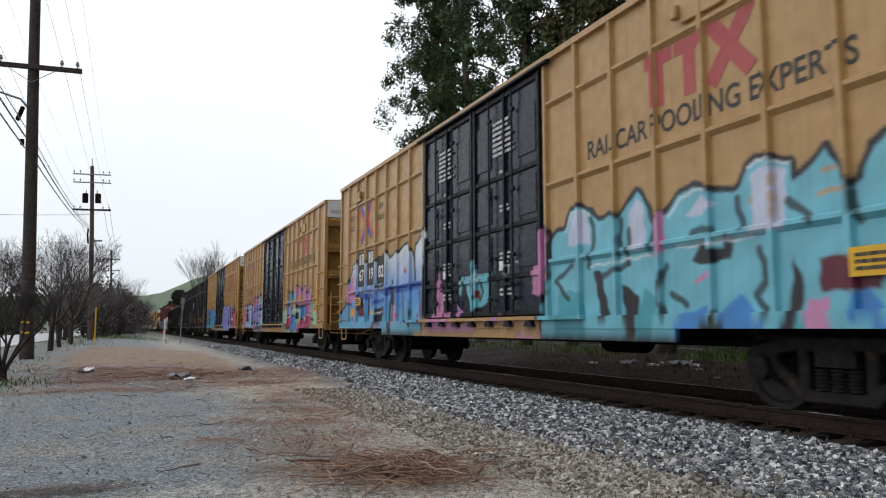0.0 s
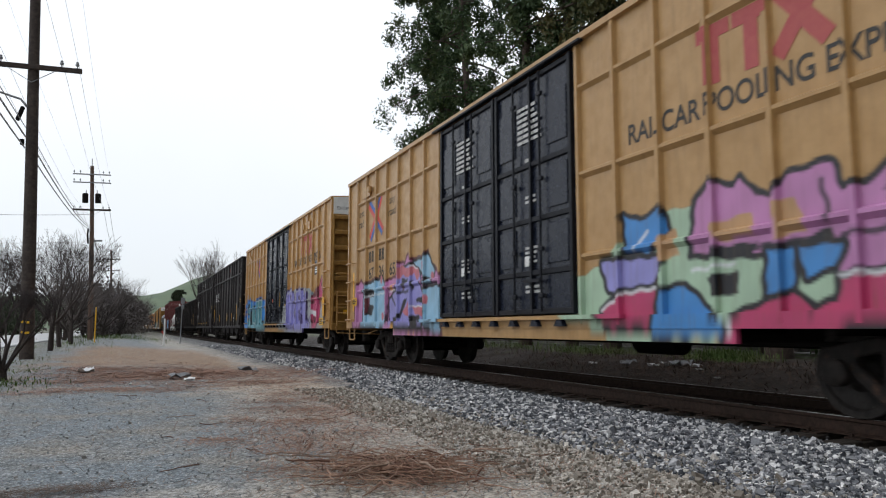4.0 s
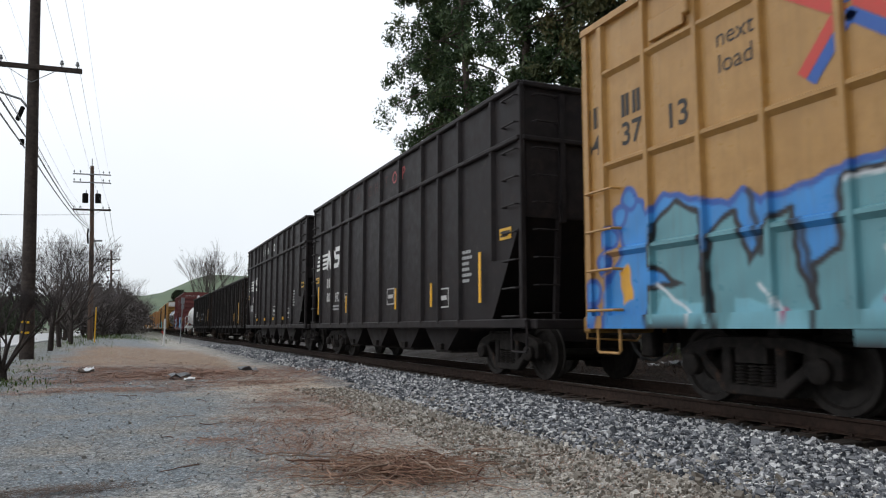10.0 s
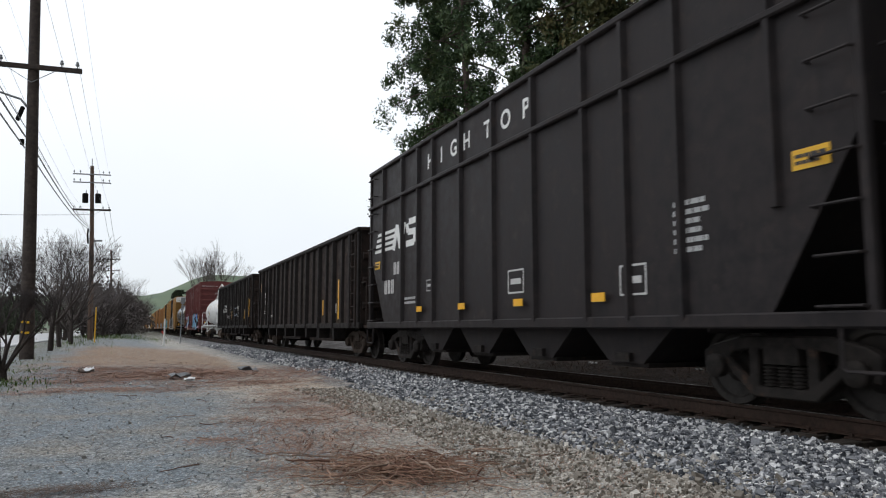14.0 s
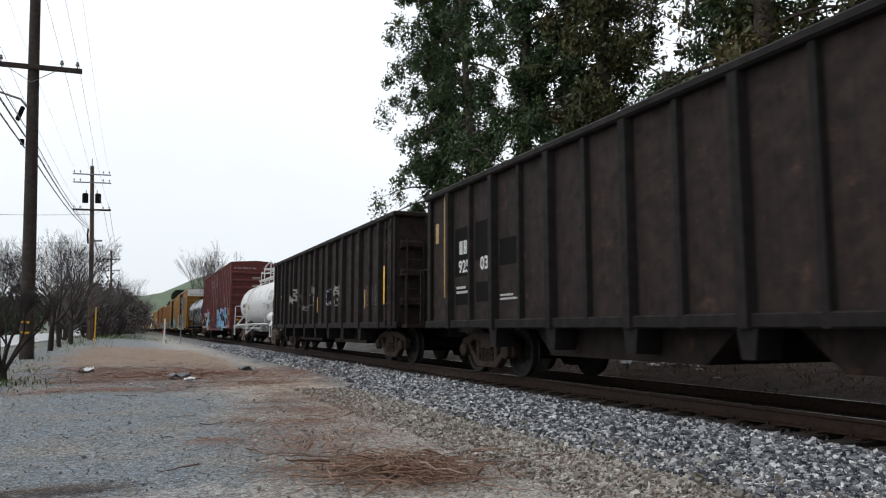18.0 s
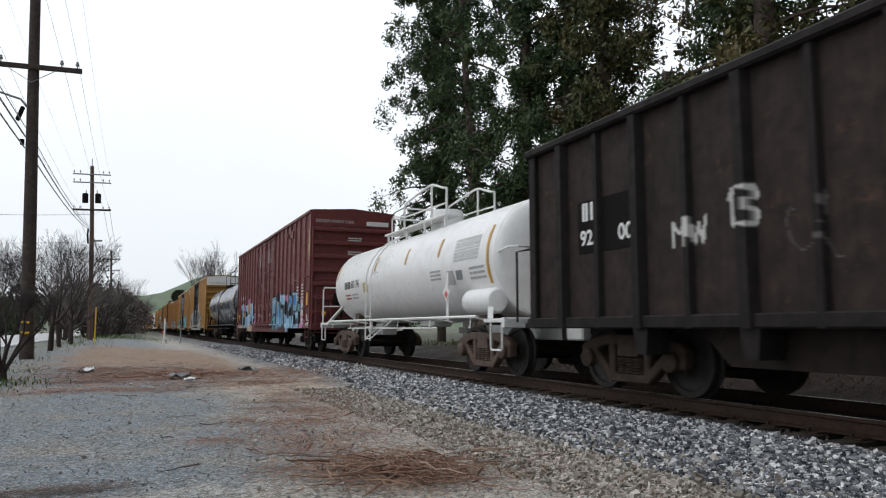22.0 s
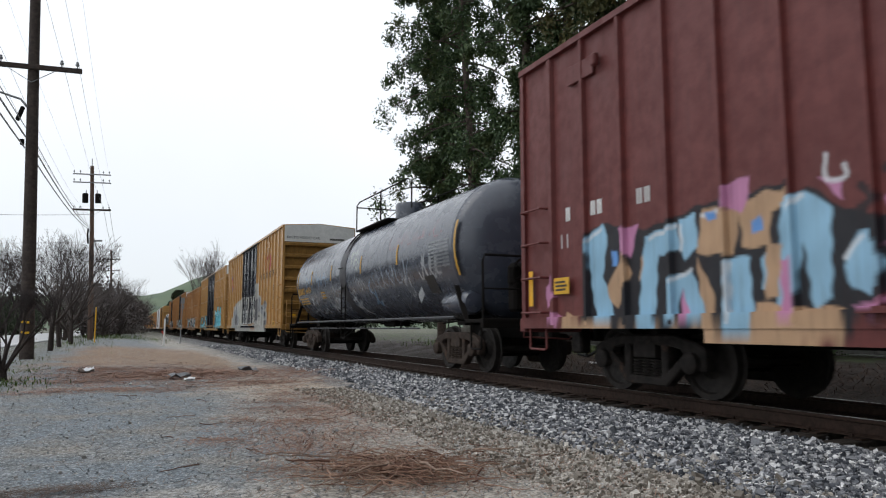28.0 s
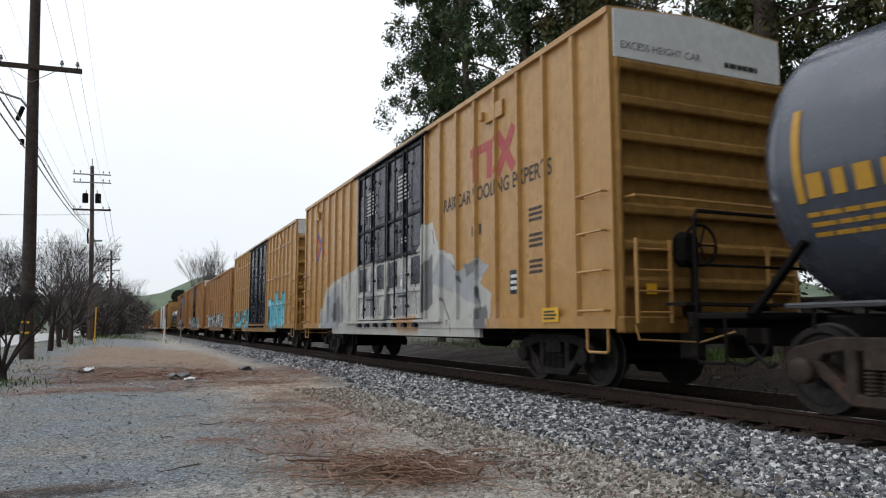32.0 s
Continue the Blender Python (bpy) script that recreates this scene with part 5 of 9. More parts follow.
    sp.mural(2.28, 0.71, 1.73, [
        ('pink', "12,33 15,34 20,21 21,8 12,6 2,8 12,14 / 23,12 30,12 31,6 22,6 / 0,5 35,5 33,1 1,1 / 4,43 8,43 7,31 3,29", 0, None),
        ('cyan', "46,32 51,33 54,29 57,31 63,31 67,34 72,34 71,16 63,14 57,13 55,12 51,15 49,23", 0, 'ink'),
        ('ink', "54,26 57,18 / 62,27 65,21 62,17 / 57,30 60,27", 0.04, None),
        ('rust', "58,22 62,21 62,17 58,18 / 39,33 43,33 42,29", 0, None),
    ])
    sp.mural(2.42, 0.7, 1.73, [
        ('pink', "112,18 114,41 121,43 125,41 123,18 117,17", 0, 'ink'),
        ('aqua', "44,22 49,34 53,22 57,34 / 61,35 61,21 68,34", 0.055, None),
        ('pink', "15,27 18,28 22,9 32,6 15,5 / 1,5 60,5 60,2 0,1 / 99,4 124,4 124,1 99,0", 0, None),
        ('rosepink', "80,8 87,11 89,5 80,6 / 40,16 48,12 42,8", 0, None),
        ('white', "60,29 64,29 / 60,27 64,27 / 89,31 93,31 92,27 88,28 / 99,32 101,32", 0.012, None),
    ])
    car = boxcar("yellow high-cube boxcar, dark blue doors, cyan graffiti along its lower side", n, FADEDYELLOW, sp, True, (4.9, 2), BLUEBLACK, cap="white", end_colour=SHADEDYELLOW)
    pool_lettering(car, L)
    rear_lettering(car, L, ("67", "19", "82"), True)
    end_cap_text(car, L)
    yellow_sign(car, -1.625, -L + 1.45, 1.46, 0.55, 0.26)
    yellow_sign(car, -1.625, L - 2.0, 1.62, 0.5, 0.22)
    return couple(car, f, r)


def car_b():
    f, r = 4.915, 8.29
    n = SPEED * (r - f)
    L = n / 2
    sp = Spray()
    sp.mural(-2.07, 0.65, 1.88, [
        ('mint', "1,9 2,21 27,29 31,32 54,41 95,40 138,32 141,27 160,25 161,7 119,6 113,2 27,1 12,8", 0, None),
        ('rosepink', "66,27 69,42 74,46 83,43 85,45 90,40 95,38 100,43 112,44 114,37 120,37 131,43 134,40 138,33 137,27 130,18 113,19 111,29 93,25", 0, 'ink'),
        ('blue', "37,31 36,42 44,39 54,42 57,35 47,29 / 47,16 63,18 78,6 77,4 50,3 / 93,25 101,25 100,15 92,14 / 102,25 114,25 111,20 104,18", 0, 'ink'),
        ('lilac', "23,28 54,27 49,18 27,18", 0, 'ink'),
        ('crimson', "23,12 34,17 50,18 48,6 27,6 / 78,2 82,9 92,12 100,14 106,10 112,12 113,17 126,18 136,16 137,10 129,7 113,6 113,2 82,1", 0, 'ink'),
        ('tan', "73,34 88,36 90,30 77,29 / 95,38 102,37 105,29 97,28 / 51,33 60,35 61,27 52,26", 0, None),
        ('ink', "74,28 90,28 88,25 76,25 / 131,40 135,43 130,36 124,35 / 72,20 83,21 83,15 74,14", 0, None),
        ('ink', "69,26 111,27 / 114,27 136,27 / 136,16 143,12 / 67,42 66,27 / 109,40 111,31", 0.025, None),
        ('white', "23,12 35,17 50,18 / 113,18 125,18 135,16 / 78,4 83,9 / 126,34 131,40 / 66,22 82,23 / 47,36 42,31", 0.02, None),
    ])
    sp.mural(8.76, 0.69, 1.91, [
        ('rosepink', "0,5 1,25 8,34 14,37 22,34 46,36 62,36 66,31 73,34 86,35 90,43 95,43 102,42 105,46 109,47 113,43 118,43 133,44 137,46 140,41 147,36 152,33 158,31 158,1 57,0 51,5", 0, 'maroon'),
        ('paleblue', "19,6 22,33 46,35 62,36 66,28 69,9 57,1 53,5 / 116,42 133,43 137,45 147,35 143,29 134,30 132,26 131,35 125,38 / 133,26 151,27 158,25 157,3 132,7", 0, 'ink'),
        ('lilac', "76,8 75,22 88,28 90,39 110,41 116,40 126,35 127,27 133,18 132,6 89,6", 0, 'ink'),
        ('coral', "89,39 95,42 108,39 116,40 123,38 126,34 122,31 117,36 110,33 99,36 92,34 / 114,17 131,17 131,11 118,13 / 98,14 107,20 108,11", 0, None),
        ('maroon', "24,26 35,25 35,14 25,14 / 99,33 102,34 101,27 98,27", 0, None),
        ('ink', "24,32 46,30 43,25 25,26 / 35,21 44,19 40,13 28,14 / 97,34 107,33 102,28 97,30 / 101,22 106,22 95,11 82,8 81,11 92,13 / 112,12 125,12 125,8 113,8 / 113,31 116,32 117,27 114,26 / 129,37 133,34 142,31 134,30 130,30 / 120,21 133,23 131,19 122,19 / 56,1 63,9 69,1", 0, None),
        ('ink', "91,26 109,26 / 85,19 79,24 / 74,29 72,9 / 141,7 150,9 / 133,26 132,8", 0.03, None),
        ('gold', "77,2 81,6 89,4 89,1 / 108,1 114,4 120,1 / 75,29 84,32 82,27", 0, None),
        ('coral', "130,40 130,39 / 144,33 144,33 / 135,21 135,20 / 59,36 59,35 / 67,29 67,29 / 62,13 62,12", 0.07, None),
        ('white', "28,26 70,27 / 108,40 116,40 122,38 / 75,27 85,28 / 109,17 131,17", 0.015, None),
    ])
    car = boxcar("yellow high-cube boxcar, dark doors, pink and purple graffiti low down", n, FADEDYELLOW, sp, True, (4.9, 2), BLUEBLACK, door_spray=False, cap="white", end_colour=SHADEDYELLOW, ribs=4)
    pool_lettering(car, L)
    rear_lettering(car, L, ("67", "36", "65"))
    end_cap_text(car, L)
    yellow_sign(car, -1.625, -L + 1.1, 1.55)
    plate(car, "reflector", REFLECT, (-1.62, -L + 0.95, 2.0), 0.1, 1.1)
    plate(car, "reflector", REFLECT, (-1.62, L - 0.7, 1.9), 0.1, 1.1)
    yellow_sign(car, -1.625, L - 0.8, 1.62, 0.45, 0.22)
    return couple(car, f, r)


def car_c():
    f, r = 8.655, 12.0
    n = SPEED * (r - f)
    L = n / 2
    sp = Spray()
    sp.mural(-0.58, 0.68, 1.94, [
        ('grey', "0,5 16,14 26,27 44,34 77,43 102,43 136,41 152,38 162,32 182,28 192,20 197,13 199,6 178,3 150,1 50,0 3,3", 0, None),
        ('steel', "136,41 152,38 162,32 160,31 149,36 136,39", 0, None),
        ('lilac', "42,7 43,36 49,42 62,44 74,38 76,31 81,26 74,20 80,14 82,6 63,3", 0, 'plum'),
        ('lilac', "83,3 82,26 88,40 97,43 106,39 110,31 106,28 112,20 113,3", 0, 'plum'),
        ('lilac', "113,3 112,39 115,41 119,30 124,40 129,42 133,36 132,15 136,9 147,16 148,4 138,2", 0, 'plum'),
        ('plum', "53,37 60,39 65,35 59,31 / 59,23 66,23 70,13 61,10 / 93,35 99,36 102,32 96,30 / 95,21 101,23 104,13 97,11 / 124,33 128,35 129,24 125,19 / 134,15 142,11 148,17 149,13 139,6", 0, None),
        ('plum', "111,39 108,26 115,9 113,3 / 74,38 81,26 / 80,39 76,30", 0.04, None),
        ('white', "45,34 51,41 62,43 / 84,28 89,39 97,42 / 122,37 126,40 129,41 / 138,9 146,15 / 44,24 44,10", 0.016, None),
        ('steel', "139,36 143,36 / 141,36 141,32 / 144,36 144,31 / 148,36 145,34 148,31 / 150,35 152,33 150,31 149,33 150,35", 0.022, None),
        ('hotpink', "152,25 154,31 162,37 170,39 177,37 180,32 181,25 178,15 173,7 166,4 158,5 154,14", 0, 'maroon'),
        ('maroon', "152,26 157,33 164,38 170,39 178,37 181,31 179,25 176,26 175,32 167,34 161,30 159,26", 0, None),
        ('hotpink', "177,31 176,39 180,43 185,48 186,47 183,40 191,43 192,42 186,36 193,36 194,35 186,31", 0, 'maroon'),
        ('white', "153,21 171,19 170,14 154,17", 0, None),
        ('maroon', "155,16 169,14 164,9 158,9", 0, None),
    ])
    sp.mural(9.29, 0.7, 1.87, [
        ('bright', "10,4 12,19 21,30 18,38 23,46 29,43 31,38 40,44 50,41 65,37 70,40 76,36 90,38 99,40 117,42 128,41 141,40 144,37 153,36 158,37 159,33 156,31 153,29 159,19 167,13 168,11 162,2 67,1 60,3", 0, 'navy'),
        ('bright', "13,34 13,34 / 9,26 9,26 / 3,17 3,16 / 1,8 2,8 / 23,46 23,46 / 18,41 18,41", 0.085, 'navy'),
        ('gold', "17,23 22,25 24,14 19,12", 0, None),
        ('greyteal', "31,6 33,16 47,17 33,25 36,36 44,41 54,36 53,21 57,13 59,4 / 60,3 57,21 59,31 66,35 71,20 79,31 84,33 85,20 90,8 91,1 67,1 / 91,1 91,19 98,22 99,38 115,39 116,29 123,40 140,38 137,30 141,25 142,16 148,10 159,18 168,11 161,3 148,1", 0, 'ink'),
        ('aqua', "33,6 37,14 57,11 58,5 / 64,3 66,13 89,8 90,1 / 103,8 113,21 126,14 135,21 143,13 140,8", 0, None),
        ('ink', "54,36 55,15 60,4 / 72,40 75,24 / 87,30 90,12 / 116,39 117,27 111,28 / 119,27 117,14 124,10 / 128,20 134,12 / 142,16 146,8 / 155,18 158,11", 0.035, None),
        ('white', "100,38 115,39 / 124,39 139,38 / 35,18 49,9 / 74,16 81,9 / 108,22 115,11 / 133,21 142,13 / 139,38 137,30 124,30", 0.018, None),
        ('rose', "108,11 108,11 / 113,12 113,12 / 150,13 151,13 / 82,9 82,9", 0.03, None),
    ])
    car = boxcar("yellow high-cube boxcar, dark blue doors, lilac and blue graffiti", n, YELLOW, sp, True, (4.9, 2), BLUEBLACK, cap="white", end_colour=SHADEDYELLOW, rear_edge=0.42)
    pool_lettering(car, L)
    rear_lettering(car, L, ("64", "37", "13"), logo=4.12, num=0.15, mark_z=3.80, num_z=3.40)
    end_cap_text(car, L)
    yellow_sign(car, -1.625, -L + 1.0, 1.10, 0.5, 0.24)
    plate(car, "reflector", REFLECT, (-1.62, -L + 0.78, 1.58), 0.2, 0.62)
    plate(car, "data_plate", BLUEBLACK, (-1.556, -L + 2.02, 2.98), 0.66, 0.5)
    text_bars(car, WHITEP, (-1.562, -L + 2.05, 2.95), 0.42, 0.34, 4, seed=3)
    for y, z in ((0.9, 2.1), (-0.7, 2.1), (-1.9, 2.0)):
        plate(car, "door_decal", ORANGEDECAL if y > 0 else REFLECT, (-1.58, y, z), 0.16, 0.16 if y > 0 else 0.6)
    plate(car, "door_decal", WHITEP, (-1.58, 0.55, 2.12), 0.18, 0.22)
    return couple(car, f, r)


def hopper(label, f, r, tall_bars=True):
    """Black high-sided coal hopper with an added top course."""
    n = SPEED * (r - f)
    L = n / 2
    car = empty("coal_hopper", label, "hopper car", "freight train cars")
    hx, z0, zl, top = 1.53, 0.98, 4.06, 5.00
    m = NSBLACK
    cut = 1.15
    side = [(-L + cut, z0), (L - cut, z0), (L - 0.04, z0 + 1.75), (L - 0.04, top), (-L + 0.04, top), (-L + 0.04, z0 + 1.75)]
    for sg in (-1, 1):
        part("side_wall", Shape().prism(side, sg * hx, sg * (hx - 0.03), "x"), m, car)
    for e in (-1, 1):
        part("end_wall", Shape().box((0, e * (L - 0.05), (z0 + 1.75 + top) / 2), (2 * hx - 0.06, 0.03, top - z0 - 1.75)), m, car)
        part("slope_sheet", Shape().prism([(e * (L - 0.05), z0 + 1.8), (e * (L - cut - 0.9), z0 - 0.15), (e * (L - cut - 0.9), z0 - 0.1), (e * (L - 0.05), z0 + 1.85)], -hx + 0.03, hx - 0.03, "x"), m, car)
    for sg in (-1, 1):
        part("top_chord", Shape().box((sg * (hx + 0.02), 0, top), (0.12, n, 0.10), 0.02), m, car)
        part("side_ledge", Shape().box((sg * (hx + 0.04), 0, zl), (0.10, n, 0.09), 0.02), m, car)
        part("side_sill", Shape().box((sg * (hx + 0.0), 0, z0 - 0.02), (0.12, n + 0.3, 0.16), 0.02), m, car)
        for y in [q * L / 7.354 for q in (6.20, 4.78, 3.72, 2.81, 1.38, -0.05, -1.49, -2.95, -3.90, -4.93, -6.34)]:
            zb = z0 if abs(y) < L - cut else z0 + 1.1
            part("post", Shape().prism([(sg * hx, y - 0.07), (sg * (hx + 0.075), y - 0.035), (sg * (hx + 0.075), y + 0.035), (sg * hx, y + 0.07)], zb, top - 0.05, "z"), m, car)
        for e in (-1, 1):
            part("corner_post", Shape().box((sg * (hx - 0.01), e * (L - 0.03), (z0 + top) / 2), (0.10, 0.10, top - z0), 0.015), m, car)
    for e in (-1, 1):
        part("end_chord", Shape().box((0, e * (L - 0.02), top), (2 * hx, 0.12, 0.10), 0.02), m, car)
        part("end_ledge", Shape().box((0, e * (L - 0.0), zl), (2 * hx, 0.10, 0.09), 0.02), m, car)
        for x in (-0.75, 0.0, 0.75):
            part("end_post", Shape().box((x, e * (L - 0.0), (zl + z0 + 1.7) / 2 + 0.4), (0.09, 0.09, top - z0 - 1.8)), m, car)
        for x in (-0.8, 0.8):
            part("end_brace", Shape().bar((x, e * (L - 0.05), z0 + 1.8), (x, e * (L - 0.2), z0), 0.08, 0.08), m, car)
        part("end_platform", Shape().box((0, e * (L + 0.1), z0 - 0.03), (3.0, 0.5, 0.16), 0.02), m, car)
        ladder(car, -hx, e * (L - 0.30), z0 + 0.1, top - 0.2, 0.5, m, 9, "y", out=0.10)
        ladder(car, -hx + 0.42, e * (L + 0.02), z0 + 0.15, top - 0.2, 0.45, m, 9, "x", out=0.10)
        part("coupler", coupler_shape(e * (L + 0.05), e), STEEL, car, "rusty knuckle coupler")
        part("brake_hose", hose_shape(e * L, e), RUBBER, car)
        sill_step(car, -hx - 0.03, e * (L - 0.1) - 0.25, e * (L - 0.1) + 0.25, z0, 0.5, m)
        if tall_bars:
            part("reflector", Shape().box((-hx - 0.085, e * (L - 1.03 - (0.4 if e < 0 else 0)), 1.80), (0.01, 0.10, 0.92)), REFLECT, car, "yellow reflector strip")
    # outlet hoppers under the floor
    for i in range(4):
        y = -3.3 + i * 2.2
        part("outlet_hopper", Shape().prism([(y - 1.05, z0), (y + 1.05, z0), (y + 0.35, 0.42), (y - 0.35, 0.42)], -1.25, 1.25, "x"), m, car)
        part("outlet_gate", Shape().box((0, y, 0.40), (2.4, 0.8, 0.06)).box((-1.28, y, 0.5), (0.08, 0.3, 0.12)), STEEL, car)
        if not tall_bars:
            part("reflector", Shape().box((-hx - 0.08, y + 0.1, 1.3), (0.01, 0.30, 0.12)), REFLECT, car)
    for y in (2.93, -1.37, -3.6) if tall_bars else ():
        part("reflector", Shape().box((-hx - 0.082, y, 1.58), (0.01, 0.10, 0.5)), REFLECT, car, "yellow reflector strip")
    part("centre_sill", Shape().box((0, 0, 0.80), (0.42, n, 0.3)), m, car)
    x = -hx - 0.006
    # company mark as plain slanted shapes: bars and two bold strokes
    big = Matrix.Diagonal((1.45, 1.12, 1, 1))
    base = L - 1.85
    for i in range(4):
        ob = part("emblem_bar", Shape().prism([(-0.95 + 0.05 * i, -0.035), (0.04 + 0.05 * i, -0.035), (0.08 + 0.05 * i, 0.035), (-0.93 + 0.05 * i, 0.035)], 0, 0.003, "z"), WHITEP, car)
        ob.matrix_local = Matrix.Translation((x, base + 0.1, 2.86 + i * 0.14)) @ SIDE @ big
    for p, e, w in (((0.0, -0.25), (0.20, 0.28), 0.15), ((0.18, 0.26), (0.34, -0.24), 0.13), ((0.34, -0.25), (0.54, 0.28), 0.15), ((0.62, -0.2), (0.98, -0.2), 0.13),
                    ((0.70, 0.04), (1.04, 0.02), 0.13), ((0.74, 0.25), (1.16, 0.25), 0.13), ((0.66, 0.22), (0.70, 0.04), 0.12), ((1.02, 0.03), (0.98, -0.2), 0.12)):
        ob = part("emblem_block", Shape().bar((*p, 0), (*e, 0), w, 0.003), WHITEP, car)
        ob.matrix_local = Matrix.Translation((x - 0.0005 * p[0], base + 0.05, 3.07)) @ SIDE @ big
    mark_blocks(car, x, L - 2.03, 2.33, 0.30, 2, FADEDW)
    for e in (-1, 1):
        plate(car, "yellow_placard", CONSPIC, (-hx - 0.01, e * (L - 0.58), 2.5), 0.42, 0.2)
        text_bars(car, INK, (-hx - 0.016, e * (L - 0.58), 2.5), 0.36, 0.13, 2, seed=2, name="placard_text")
    for y, z, k in ((-L + 3.28, 1.5, 0.85), (-0.80, 1.66, 0.85), (L - 4.15, 1.80, 0.52)):
        fr = Shape().box((0, 0.2, 0), (0.6, 0.03, 0.003)).box((0, -0.2, 0), (0.6, 0.03, 0.003)).box((0.3, 0, 0), (0.03, 0.42, 0.003)).box((-0.3, 0, 0), (0.03, 0.42, 0.003)).box((0, 0, 0), (0.4, 0.1, 0.003))
        ob = part("stencil_box", fr, FADEDW, car)
        ob.matrix_local = Matrix.Translation((x, y, z)) @ SIDE @ Matrix.Diagonal((k, k * 1.1, 1, 1))
    text_bars(car, SOFTINK, (x, -L + 2.2, 2.06), 0.6, 0.66, 6, seed=5)
    text_bars(car, SOFTINK, (x, L - 3.0, 1.52), 0.8, 0.2, 2, seed=6)
    for e in (-1, 1):
        add_truck(car, e * (L - 1.45), "dark")
    return car, L, x


def car_d():
    f, r = 12.34, 14.99
    car, L, x = hopper("black high-sided coal hopper with faded top lettering and white emblem", f, r)
    for i, ch in enumerate("HIGH"):
        at = (x, 2.08 - i * 0.56, 4.58)
        over_posts(car, lettering(car, ch, 0.42, FADEDRED2, at), FADEDRED2, at)
    for i, ch in enumerate("TOP"):
        lettering(car, ch, 0.42, FADEDRED if i else FADEDRED2, (x, -0.4 - i * 0.64, 4.58))
    lettering(car, "802", 0.40, FADEDW, (x, 5.22, 1.86), stretch=0.95, bold=0.01)
    lettering(car, "972", 0.40, FADEDW, (x, 4.19, 1.83), stretch=0.95, bold=0.01)
    return couple(car, f, r)


def car_e():
    f, r = 15.21, 17.78
    car, L, x = hopper("black high-sided coal hopper with white HIGH TOP lettering", f, r, False)
    for i, ch in enumerate("HIGH"):
        at = (x, 2.95 - i * 0.62, 4.5)
        over_posts(car, lettering(car, ch, 0.46, WHITEP, at, bold=0.01), WHITEP, at)
    for i, ch in enumerate("TOP"):
        at = (x, 0.2 - i * 0.70, 4.5)
        over_posts(car, lettering(car, ch, 0.46, WHITEP, at, bold=0.01), WHITEP, at)
    mark_blocks(car, x, L - 1.5, 1.9, 0.34, 3, FADEDW)
    return couple(car, f, r)


